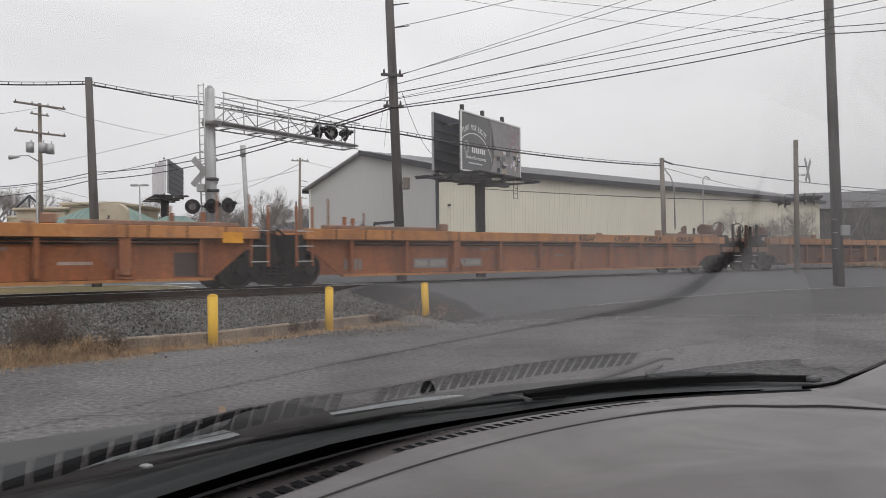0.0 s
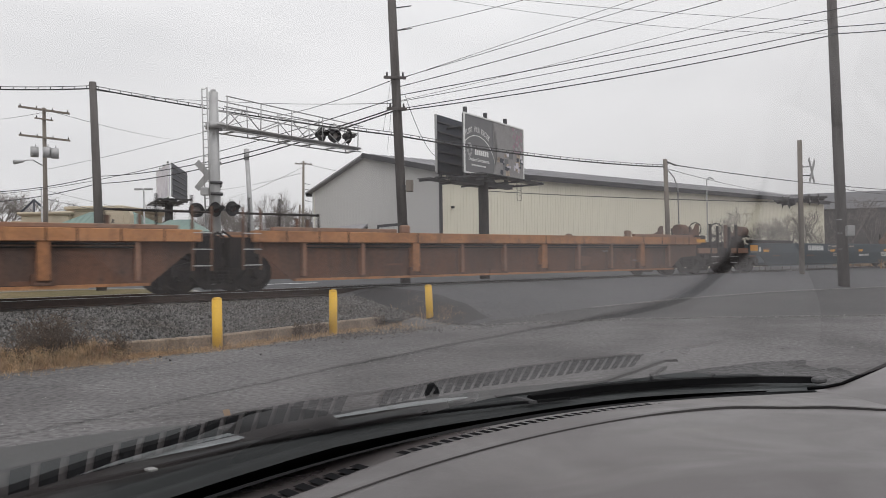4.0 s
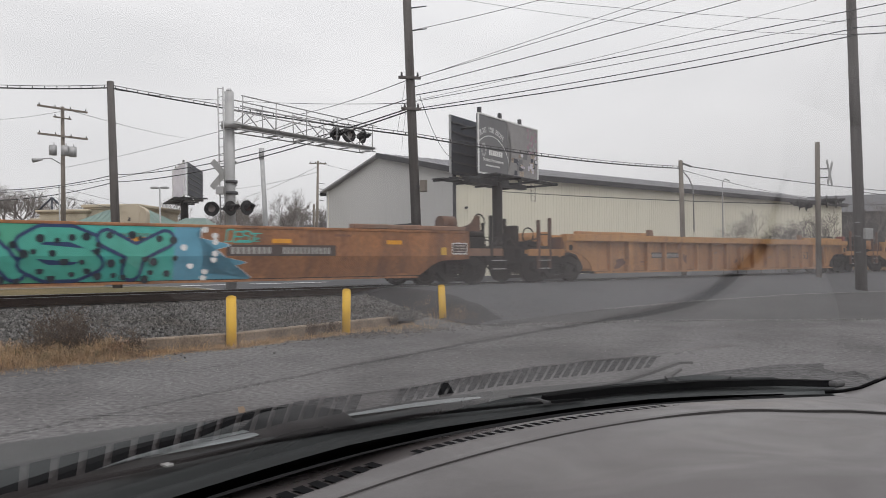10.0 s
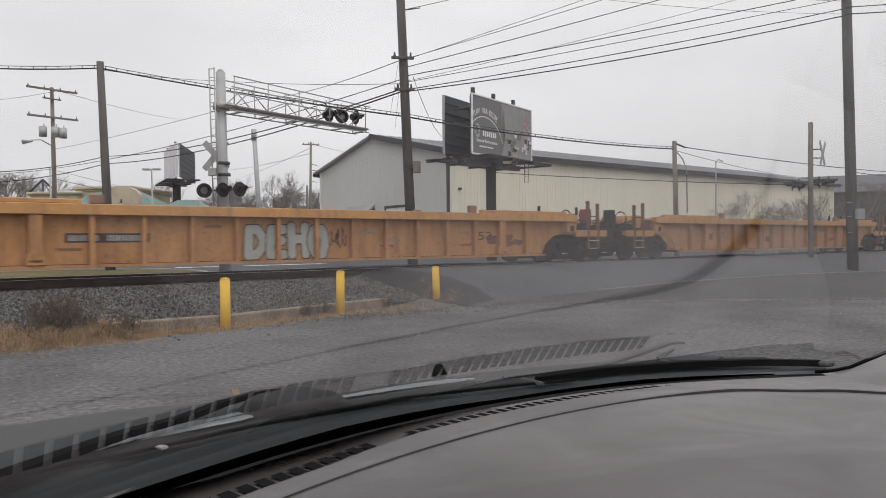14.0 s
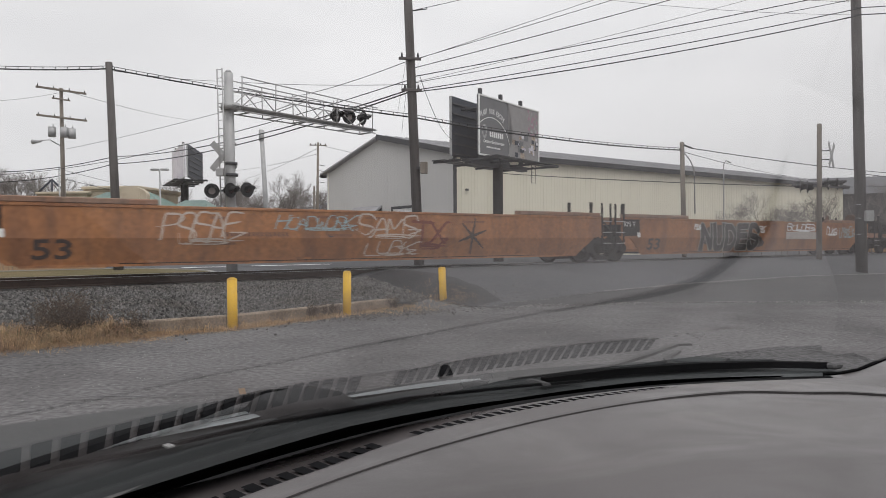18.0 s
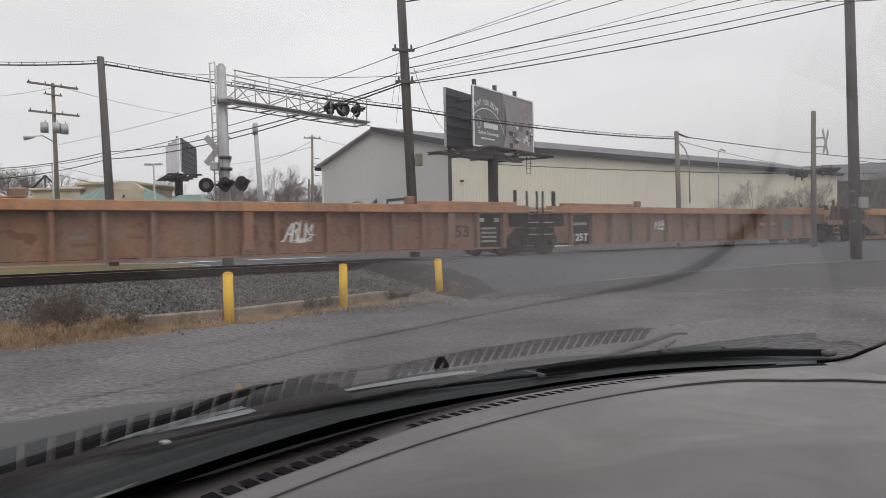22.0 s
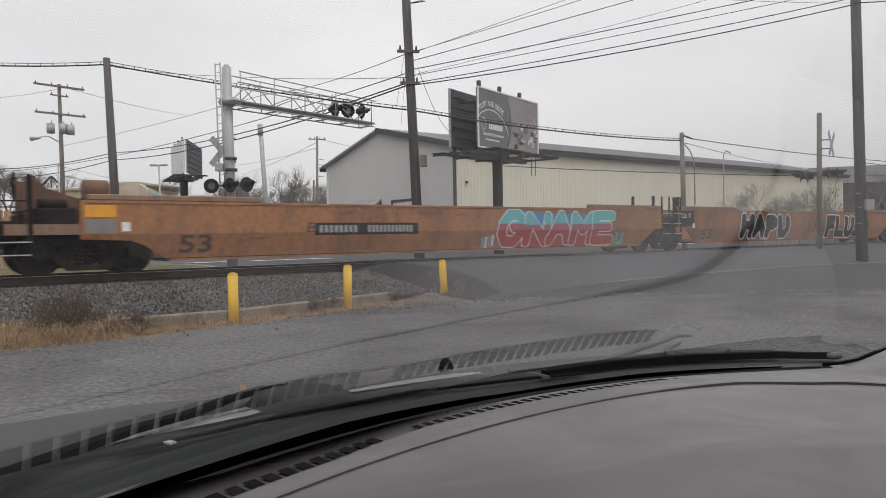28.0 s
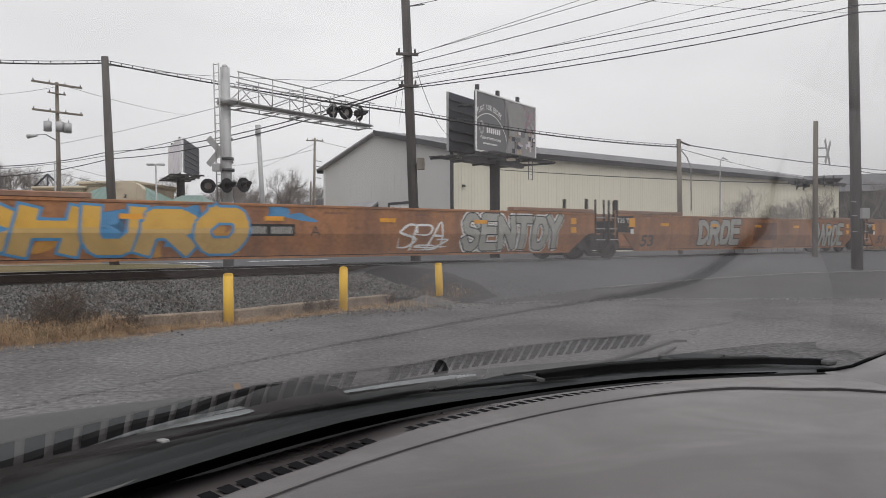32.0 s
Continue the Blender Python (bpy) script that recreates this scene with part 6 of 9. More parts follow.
def add_end(unit, L, right, kind, pm, extras):
    """Platform, end plate, stanchions and running gear at one end."""
    def X(x):
        return L - x if right else x

    def bx(a, b, *r, **k):
        return bm_box(min(X(a), X(b)), max(X(a), X(b)), *r, **k)

    if kind in ("arch", "slope"):
        slope = kind == "slope"
        edge, tx, posts = (1.9, 2.1, (0.45, 1.0)) if slope else (2.15, 2.2, (1.0, 1.5))
        part("end_platform", bx(0.6, edge, -1.42, 1.42, 0.93, 1.05), pm, unit, "low end platform")
        part("platform_sill", bx(0.55, edge, -1.45, -1.38, 0.86, 1.08), M["car_brown"] if slope else pm, unit)
        part("end_sill", bx(0.4, 0.6, -1.2, 1.2, 0.8, 1.08), M["car_black"], unit)
        part("draft_box", bx(0.3, 2.0, -0.3, 0.3, 0.6, 0.93), M["car_black"], unit)
        part("cushion_box", bx(-0.1, 0.78, -0.95, 0.95, 0.58, 1.16, bevel=0.05), M["car_black"], unit, "grimy black end sill and cushion unit")
        part("rigging_deck", bx(0.85, edge - 0.05, -0.85, 0.85, 1.05, 1.34, bevel=0.04), M["car_black"], unit, "grimy black brake rigging")
        bm = bm_rod((X(0.9), -1.05, 1.2), (X(1.8), -1.05, 1.12), 0.035, n=6)
        bm_rod((X(0.7), -1.1, 1.32), (X(1.5), -0.9, 1.44), 0.022, n=5, bm=bm)
        bm_tube([(X(0.5), -0.9, 1.1), (X(0.2), -0.95, 1.42), (X(-0.1), -0.85, 1.2)], 0.04, 6, bm)
        part("brake_rods", bm, M["truck"], unit, "iron rods and looped hose")
        part("coupler", bx(-0.05, 0.5, -0.14, 0.14, 0.68, 0.98), M["truck"], unit, "iron coupler")
        hose = [(X(0.7), -0.55, 0.85), (X(0.45), -0.6, 0.5), (X(0.18), -0.6, 0.36), (X(-0.05), -0.6, 0.34)]
        part("brake_hose", bm_tube(hose, 0.035), M["car_black"], unit, "hanging black brake hose")
        # step ladder at the corner, between two tall stanchions
        steps_ = bmesh.new()
        for z in (0.46, 0.72):
            bm_rod((X(posts[0]), -1.46, z), (X(posts[1]), -1.46, z), 0.014, n=5, bm=steps_)
        part("step_iron", steps_, M["grab"], unit, "pale sill step")
        for x, z in zip(posts, (2.0, 2.08)):
            part("tall_stanchion", bx(x - 0.045, x + 0.045, -1.46, -1.37, 0.44, z), M["car_black"] if slope else M["car_umber"], unit, "tall corner stanchion")
        part("far_stanchion", bx(posts[0], posts[0] + 0.08, 1.36, 1.44, 0.6, 2.05), M["car_black"], unit)
        bm = bmesh.new()
        bm_rod((X(posts[0]), -1.4, 1.55), (X(posts[1]), -1.4, 1.55), 0.016, n=5, bm=bm)
        bm_rod((X(posts[0]), 1.4, 1.55), (X(edge), 1.4, 1.55), 0.016, n=5, bm=bm)
        part("handrail", bm, M["car_black"], unit)
        if slope:
            part("bulkhead", bm_prism([(X(c), z) for c, z in ((0.95, 1.05), (1.95, 1.05), (2.1, 1.6), (1.35, 1.85), (1.15, 2.1), (1.0, 2.1))], -0.9, -0.84), M["car_umber"], unit, "dark brown sloping end bulkhead")
            part("bulkhead", bm_prism([(X(c), z) for c, z in ((0.95, 1.05), (1.95, 1.05), (2.1, 1.6), (1.35, 1.85), (1.15, 2.1), (1.0, 2.1))], 0.84, 0.9), M["car_umber"], unit)
            part("air_tank", bm_rod((X(2.05), -0.9, 1.82), (X(2.55), -0.9, 1.82), 0.23, n=18), M["car_umber"], unit, "rusty brown air tank")
            part("tank_cradle", bx(2.0, 2.6, -1.1, -0.7, 1.56, 1.64), M["car_black"], unit)
            part("brake_chain_box", bx(1.1, 1.85, -1.3, -0.95, 1.05, 1.42, bevel=0.03), M["car_black"], unit, "grimy black brake rigging")
            part("brake_cylinder", bm_rod((X(1.15), -1.2, 1.5), (X(1.7), -1.2, 1.5), 0.1, n=12), M["car_black"], unit)
            part("hand_brake", bm_tube([(X(0.8), 0.28 * math.cos(t * 0.5236) - 0.6, 1.9 + 0.28 * math.sin(t * 0.5236)) for t in range(13)], 0.025, 6), M["truck"], unit, "round iron hand brake wheel")
            part("brake_staff", bm_rod((X(0.85), -0.6, 1.05), (X(0.85), -0.6, 1.95), 0.04, n=8), M["car_umber"], unit)
        else:
            if pm is M["car_yellow"]:
                part("air_tank", bm_rod((X(1.78), -1.0, 1.42), (X(1.78), 0.3, 1.42), 0.24, n=18), pm, unit, "painted round air tank")
            else:
                part("air_tank", bm_rod((X(1.62), -0.8, 1.4), (X(2.1), -0.8, 1.4), 0.19, n=18), M["car_black"], unit, "grimy round air tank")
                part("brake_gear", bx(0.62, 1.5, -0.85, -0.3, 1.05, 1.72, bevel=0.06), M["car_black"], unit, "grimy black brake gear")
                part("coupler_guard", bx(-0.12, 0.6, -0.85, 0.85, 1.1, 1.5, bevel=0.08), M["truck"], unit, "grimy coupler guard")
            part("tank_cradle", bx(1.55, 2.0, -0.8, 0.1, 1.05, 1.3, bevel=0.02), M["car_black"], unit)
            part("chord_end", bx(2.16, 2.62, -HW - 0.01, -HW + 0.2, 0.99, ZC, bevel=0.015), pm, unit, "block under the chord's end")
            part("pocket", bx(2.3, 2.46, -HW - 0.016, -HW + 0.1, 1.04, 1.22), M["car_black"], unit, "dark lifting pocket")
            part("brake_housing", bx(0.52, 0.8, -0.75, -0.35, 1.1, 1.85, bevel=0.04), M["red_brake"] if pm is M["car_yellow"] and right else M["car_black"], unit, "hand brake gear housing")
            part("hand_brake", bm_tube([(X(1.5), 0.26 * math.cos(t * 0.5236) - 0.4, 1.55 + 0.26 * math.sin(t * 0.5236)) for t in range(13)], 0.022, 6), M["truck"], unit, "round iron hand brake wheel")
            part("end_rail", bx(edge, edge + 0.06, -1.4, 1.4, 1.05, ZT - 0.1), M["car_umber"], unit, "dark end bulkhead")
        add_truck(unit, X(tx))
        part("wheel_cover", bx(0.9, 3.2 if slope else 3.0, -1.3, 1.3, 0.985, 1.04), M["car_black"], unit)
    else:
        # at sharp ends the black plate reaches lower to stand in for shade
        part("end_plate", bx(0.5 if kind == "joint" else 0.12, 1.2 if kind == "joint" else 0.7, -1.4, 1.4, 0.92 if kind == "joint" else 0.6, ZT - 0.25), M["car_black"], unit, "black end plate over the shared truck, also filling in the shade of the joint")
        part("pivot_casting", bx(-0.25, 0.6, -0.4, 0.4, 0.75, 1.15, bevel=0.03), M["truck"], unit)
        add_ladder(unit, X(0.35 if kind == "joint" else 0.6), 0.55, 2.05, M["car_black"] if kind == "joint" else pm)
        if kind == "sharp":
            bm = bmesh.new()
            for x in (0.7, 1.5, 2.6):
                bm_rod((X(x), -1.1, ZT - 0.3), (X(x), -1.1, ZT + (0.75 if x < 2 else 0.4)), 0.03, n=5, bm=bm)
            if pm is M["car_umber"]:
                bm_rod((X(0.2), -1.1, ZT + 0.36), (X(2.6), -1.1, ZT + 0.36), 0.03, n=5, bm=bm)
            part("guide_frame", bm, M["car_black"] if pm is M["car_umber"] else M["car_brown"], unit, "worn guide posts over the joint")
        if extras % 3:
            bm = bmesh.new()
            for k in range(5):
                y = -0.9 + k * 0.42
                bm_tube([(X(-0.2), y, 1.15), (X(0.15), y + 0.05, 1.5), (X(0.5), y, 1.2)], 0.035, 5, bm)
            part("hoses", bm, M["car_black"], unit, "looped black hoses over the joint")
    if kind == "joint" and pm is M["car_tan"]:
        for x, z in ((0.2, 0.5), (0.95, 0.42)):
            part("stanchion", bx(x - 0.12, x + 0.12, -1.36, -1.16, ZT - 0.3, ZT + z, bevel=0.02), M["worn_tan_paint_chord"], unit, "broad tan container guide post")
    # stanchions that rise over the side near the end
    for k in range(2 if kind in ("joint", "sharp") and pm is not M["car_tan"] else 0):
        x = (0.75 if kind == "joint" else 1.7) + k * 0.55 + 0.1 * (extras % 3)
        part("stanchion", bx(x - 0.04, x + 0.04, -1.3 + 0.5 * k, -1.22 + 0.5 * k, ZT - 0.3, ZT + (0.5 if kind == "joint" else 0.26)), M["car_black"] if kind == "joint" else pm, unit)


CREASE, LEAN = 0.86, 0.25


def crease(bm, z0=0.0):
    """Bend what lies below the crease of a smooth side inwards."""
    bmesh.ops.bisect_plane(bm, geom=bm.verts[:] + bm.edges[:] + bm.faces[:], plane_co=(0, 0, CREASE - z0), plane_no=(0, 0, 1))
    for v in bm.verts:
        v.co.y += max(0.0, CREASE - z0 - v.co.z) * LEAN


def foot_mesh(old):
    """The flared foot of a wide rib, with a dark slot in it."""
    w = 0.2 if old else 0.17
    bm = bm_box(-w, w, -HW - 0.03, -HW + 0.16, ZB + 0.07, ZB + 0.12)
    for x in (-w, w - 0.06):
        bm_box(x, x + 0.06, -HW - 0.03, -HW + 0.16, ZB + 0.12, ZB + 0.3, bm=bm)
    bm_box(-w + 0.06, w - 0.06, -HW + 0.04, -HW + 0.16, ZB + 0.12, ZB + 0.2, bm=bm)
    return bm


def add_side(unit, L, a, b, pm, ribbed, sgn):
    top = 1.46 if pm.name.startswith("worn_umber") else 1.3 if pm is M["car_blue"] else ZT
    y0, y1 = (-HW + 0.16, -HW + 0.2) if ribbed else (-HW, -HW + 0.05)
    bm = bm_prism(side_outline(L, a, b), y0, y1)
    for v in bm.verts:
        v.co.z = min(v.co.z, top)
    if not ribbed:
        crease(bm)
    if sgn > 0:
        for v in bm.verts:
            v.co.y = -v.co.y
        bmesh.ops.recalc_face_normals(bm, faces=bm.faces[:])
    side = part("side_plate", bm, pm, unit, "ribbed side plate" if ribbed else "smooth side plate")
    xa, xb = end_profile(a)[-1][0], L - end_profile(b)[-1][0]

    def yb(p, q):
        return (p, q) if sgn < 0 else (-q, -p)

    if ribbed:
        old = pm.name.startswith("worn_umber")
        zc, zt = (1.22, 1.5) if old else (ZC, ZT)
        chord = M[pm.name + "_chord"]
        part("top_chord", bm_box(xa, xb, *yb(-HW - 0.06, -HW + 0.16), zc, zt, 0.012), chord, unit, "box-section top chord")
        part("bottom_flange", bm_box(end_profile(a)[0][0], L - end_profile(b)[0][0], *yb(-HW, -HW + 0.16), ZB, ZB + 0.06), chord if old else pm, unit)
        twin = a == b == "arch"
        inset = -0.24 if twin else 0.25
        lo, hi = end_profile(a)[0][0] + inset, L - end_profile(b)[0][0] - inset
        n = max(2, round((hi - lo) / (1.75 if old else 1.055 if twin else 1.08)))
        rib = shared("rib_%s_%d" % (pm.name, sgn), lambda: mesh_of(bm_box(-0.05, 0.05, *yb(-HW - 0.0, -HW + 0.16), ZB + (0.12 if old else 0.02), zc), "rib", M["car_brown"] if pm is M["car_umber"] else pm))
        wide = shared("wide_%s_%d" % (pm.name, sgn), lambda: mesh_of(bm_box(-0.12, 0.12, *yb(-HW - 0.03, -HW + 0.16), ZB + 0.17, zc), "rib", M["car_orange"] if pm is M["car_umber"] else pm))
        foot = shared("foot_%s" % pm.name, lambda: mesh_of(foot_mesh(old), "castle_foot", pm))
        wides = (2, 5, n - 4, n - 1) if old else (2, n - 2)
        places = [(lo + (hi - lo) * i / n, i in wides) for i in (range(1, n) if twin else range(n + 1))]
        if not old and a == b == "joint":
            places = [(L / 2 + k * d, w) for d, w in ((0.74, False), (2.15, False), (3.15, False), (4.15, False), (5.15, False), (6.12, True), (7.15, False), (8.2, False)) for k in (-1, 1)] + [(L / 2, True)]
        elif not old and "joint" in (a, b):
            reach = [(1.5 + 1.055 * k, k == 2) for k in range(40) if 1.5 + 1.055 * k < L - 4.3]
            reach[-2] = (reach[-2][0], True)
            places = [(L - d if b == "joint" else d, w) for d, w in reach]
        for x, w in places:
            part("rib", wide if w else rib, None, side, m=pose(x, 0, 0))
            if w and sgn < 0:
                part("rib_foot", foot, None, side, m=pose(x, 0, 0))
            if old and w and sgn < 0:
                part("chord_joint", bm_box(x + 0.02, x + 0.05, -HW - 0.066, -HW - 0.055, zc, zt), M["car_black"], unit, "dark joint in the chord")
        if old and sgn < 0:
            for c in (0.85, 1.75, 2.6):
                for x in (xa + c, xb - c):
                    part("chord_joint", bm_box(x, x + 0.03, -HW - 0.066, -HW - 0.055, zc, zt), M["car_black"], unit, "dark joint in the chord")
        if old:
            for z, y, m_ in ((zc - 0.05, -0.01, M["car_black"]), (zc - 0.12, 0.04, M["car_black"]), (zc - 0.085, 0.03, pm)):
                part("air_pipe", bm_rod((lo, sgn * (HW - 0.06 - y), z), (hi, sgn * (HW - 0.06 - y), z), 0.022, n=6), m_, unit, "pipe under the chord")
        for x0, x1 in ((xa + 0.5, xa + 4.2), (xb - 4.2, xb - 0.5)):
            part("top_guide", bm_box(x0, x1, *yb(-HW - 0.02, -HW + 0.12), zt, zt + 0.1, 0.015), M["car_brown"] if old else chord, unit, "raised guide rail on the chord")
        part("corner_lug", bm_box(xa + 4.35, xa + 4.65, *yb(-HW, -HW + 0.14), zt, zt + 0.22, 0.03), M["car_brown"], unit)
        part("corner_lug", bm_box(xb - 4.65, xb - 4.35, *yb(-HW, -HW + 0.14), zt, zt + 0.22, 0.03), M["car_brown"], unit)
    else:
        part("top_lip", bm_box(xa + 0.1, xb - 0.1, *yb(-HW - 0.02, -HW + 0.1), top - 0.07, top, 0.01), pm, unit, "worn top edge")
        part("bottom_flange", bm_box(end_profile(a)[0][0], L - end_profile(b)[0][0], *yb(-HW + 0.1, -HW + 0.17), ZB, ZB + 0.05), pm, unit)
        for x0, x1 in ((xa + 0.15, xa + 3.9), (xb - 3.9, xb - 0.15)):
            part("end_cover", bm_box(x0, x1, *yb(-HW - 0.03, -HW + 0.25), top, top + 0.13, 0.02), M["car_black"] if pm is M["car_blue"] else M["car_brown"], unit, "raised dark cover plate")
    return side


def decal(unit, mesh, x, z, layer=1, label="", ribbed=False, name="marking", small=False):
    y = (-HW + 0.16 if ribbed else -HW) - 0.004 * layer
    if not ribbed and z < CREASE:
        if mesh.users == 0 and len(mesh.vertices) and not small:
            bm = bmesh.new()
            bm.from_mesh(mesh)
            crease(bm, z)
            bm.to_mesh(mesh)
            bm.free()
        else:
            y += (CREASE - z) * LEAN
    return part(name, mesh, None, unit, label, m=pose(x, y, z))


def bar(w, h, material):
    return mesh_of(bm_box(0, w, -0.001, 0.001, 0, h), "bar", material)


def bars(w, h, n, material, seed=1):
    """Illegible lettering: a row of plain upright bars."""
    bm = bmesh.new()
    x = 0.0
    step = w / n
    for i in range(n):
        bm_box(x, x + step * 0.68, -0.001, 0.001, 0, h, bm=bm)
        x += step
    return mesh_of(bm, "lettering_bars", material)


def blob(w, h, material, seed, n=36, rough=0.25):
    """A sprayed cloud with an uneven outline."""
    rng = random.Random(seed)
    ph = [rng.uniform(0, 6.28) for _ in range(5)]
    bm = bmesh.new()
    vs = []
    for i in range(n):
        a = i * math.tau / n
        k = 1 - rough * 0.5 + rough * sum(math.sin((j + 2) * a + ph[j]) / (j + 1.5) for j in range(5)) * 0.6
        c, s = math.cos(a), math.sin(a)
        c = math.copysign(abs(c) ** 0.6, c)
        s = math.copysign(abs(s) ** 0.6, s)
        vs.append(bm.verts.new((w / 2 + w / 2 * k * c, 0, min(h * 1.04, max(-0.02 * h, h / 2 + h / 2 * k * s)))))
    f = bm.faces.new(vs)
    bmesh.ops.triangulate(bm, faces=[f])
    return mesh_of(bm, "sprayed_cloud", material)


def scrawl(w, h, material, seed, n=14, r=0.018):
    """A thin handwritten spray line: loops and strokes run on from left to right."""
    rng = random.Random(seed)
    f1, f2, p1, p2 = rng.uniform(0.9, 1.3), rng.uniform(0.5, 0.8), rng.uniform(0, 6), rng.uniform(0, 6)
    pts = []
    k = n * 4
    for i in range(k + 1):
        t = i / k
        a = t * n * 2.2
        x = w * (0.08 + 0.84 * t) + w / n * (0.7 * math.cos(a * f1 + p1) + 0.4 * math.sin(a * f2 + p2))
        z = h * (0.5 + 0.34 * math.sin(a * f1 + p1) + 0.16 * math.sin(a * f2 * 1.7 + p2))
        pts.append((min(w, max(0, x)), -0.003 + 0.0002 * (i % 5), z))
    bm = bmesh.new()
    for a, b in zip(pts, pts[1:]):
        a, b = Vector(a), Vector(b)
        if (b - a).length < 1e-4:
            continue
        d = (b - a).normalized()
        s = Vector((-d.z, 0, d.x)) * r * 0.6 * (0.7 + 0.5 * abs(d.z))
        q = [bm.verts.new(c) for c in (a - s - d * r * 0.5, b - s + d * r * 0.5, b + s + d * r * 0.5, a + s - d * r * 0.5)]
        bm.faces.new(q)
    return mesh_of(bm, "scrawl", material)


def boxed(B):
    """Keep a marking inside the side plate."""
    x, z, w, h = B
    z1 = min(z + h, ZT - 0.05)
    z = max(z, ZB + 0.03)
    return x, z, w, z1 - z


def d_bar(u, B, material, layer=2, label="", rib=False, name="primer_patch"):
    x, z, w, h = boxed(B)
    return decal(u, bar(w, h, material), x, z, layer, label, rib, name)


def d_words(u, text, B, material, layer=3, label="", rib=False, name="size_number", offset=0.0, shear=0.0):
    x, z, w, h = boxed(B)
    return decal(u, words(text, h, w, material, offset, 0.0005, shear), x, z, layer, label, rib, name)


def d_bars(u, B, n, material, seed=1, rib=False, layer=2, label="illegible lettering bars", name="lettering_bars"):
    x, z, w, h = boxed(B)
    return decal(u, bars(w, h, n, material, seed), x, z, layer, label, rib, name)


def d_blob(u, B, material, seed, rough=0.5, layer=1, label="", rib=False):
    x, z, w, h = boxed(B)
    return decal(u, blob(w, h, material, seed, rough=rough), x, z, layer, label, rib, "graffiti_cloud")


def d_scrawl(u, B, material, seed, n=14, r=0.02, layer=3, label="thin sprayed tag", rib=False):
    x, z, w, h = boxed(B)
    return decal(u, scrawl(w, h, material, seed, n, r), x, z, layer, label, rib, "graffiti_tag")


def spikes(u, B, fill, line, seed, n=10, rib=False):
    """Jagged kites with a contrasting edge that tangle the letters of a piece."""
    x, z, w, h = boxed(B)
    rng = random.Random(seed)
    for i in range(n):
        cx, cz = x + w * (i + rng.uniform(0.2, 0.8)) / n, z + h * rng.uniform(0.25, 0.75)
        a, ln, wd = rng.uniform(0, 6.28), h * rng.uniform(0.3, 0.5), h * rng.uniform(0.1, 0.2)
        for k, (m_, g) in enumerate(((line, 1.0), (fill, 0.72))):
            bm = bmesh.new()
            q = []
            for p, r in ((1.0, 0), (0.1, 1), (-0.8, 0.5), (-0.5, 0), (-0.9, -0.6), (0.1, -1)):
                px, pz = p * ln * g, r * wd * g
                q.append(bm.verts.new((cx + px * math.cos(a) - pz * math.sin(a), 0, min(z + h, max(z, cz + px * math.sin(a) + pz * math.cos(a))))))
            f = bm.faces.new(q)
            bmesh.ops.triangulate(bm, faces=[f])
            decal(u, mesh_of(bm, "spike", m_), 0, 0, 6.4 + 0.1 * i + 0.05 * k, "", rib, "graffiti_arrow")


# strokes of fat sprayed letters: points on a ten by ten grid, x then y
STROKES = dict(A="00-49-90 24-74", B="00-09-69-86-55-05 55-83-60-00", C="97-69-29-06-03-20-60-92", D="00-09-59-96-93-50-00", E="99-09-00-90 05-75",
               F="00-09-99 05-75", G="97-69-29-06-03-20-60-93-95-55", H="00-09 90-99 05-95", I="49-40", K="00-09 99-04 35-90", L="09-00-90", M="00-09-44-99-90",
               N="00-09-90-99", O="29-06-03-20-70-93-96-79-29", P="00-09-69-97-65-05", R="00-09-69-97-65-05 45-90", S="97-69-29-07-15-84-92-60-20-02",
               T="09-99 49-40", U="09-03-20-70-93-99", V="09-40-99", W="09-20-46-70-99", X="09-90 00-99", Y="09-45-99 45-40", Z="09-99-00-90")


def bubble(c, w, h, inset, r, material, wob, sharp=False, low=None):
    """One fat sprayed letter in the x-z plane, round-ended or cut square; low keeps only what lies below that height."""
    bm = bmesh.new()
    y = 0.0
    for line in STROKES[c].split():
        pts = []
        for q in line.split("-"):
            gx, gz = int(q[0]) / 9, int(q[1]) / 9
            gx += wob[0] * (gz - 0.5) + wob[1] * math.sin(gz * 3.1) * 0.5
            pts.append(Vector((inset + gx * (w - 2 * inset), inset + gz * (h - 2 * inset))))
        for i, (a, b) in enumerate(zip(pts, pts[1:])):
            d = (b - a).normalized()
            n = Vector((-d.y, d.x)) * r
            e0 = d * r * (0.9 if sharp and i == 0 else 0.0)
            e1 = d * r * (0.9 if sharp and i == len(pts) - 2 else 0.0)
            y -= 0.0001
            bm.faces.new([bm.verts.new((q.x, y, q.y)) for q in (a - n - e0, b - n + e1, b + n + e1, a + n - e0)])
        for i, p in enumerate(pts):
            if sharp and i in (0, len(pts) - 1):
                continue
            y -= 0.0001
            k = 6 if sharp else 14
            bm.faces.new([bm.verts.new((p.x + r * math.cos((j + 0.5) * math.tau / k), y, p.y + r * math.sin((j + 0.5) * math.tau / k))) for j in range(k)])
    if low is not None:
        bmesh.ops.bisect_plane(bm, geom=bm.verts[:] + bm.edges[:] + bm.faces[:], plane_co=(0, 0, low), plane_no=(0, 0, 1), clear_outer=True)
    return mesh_of(bm, "bubble_letter", material)


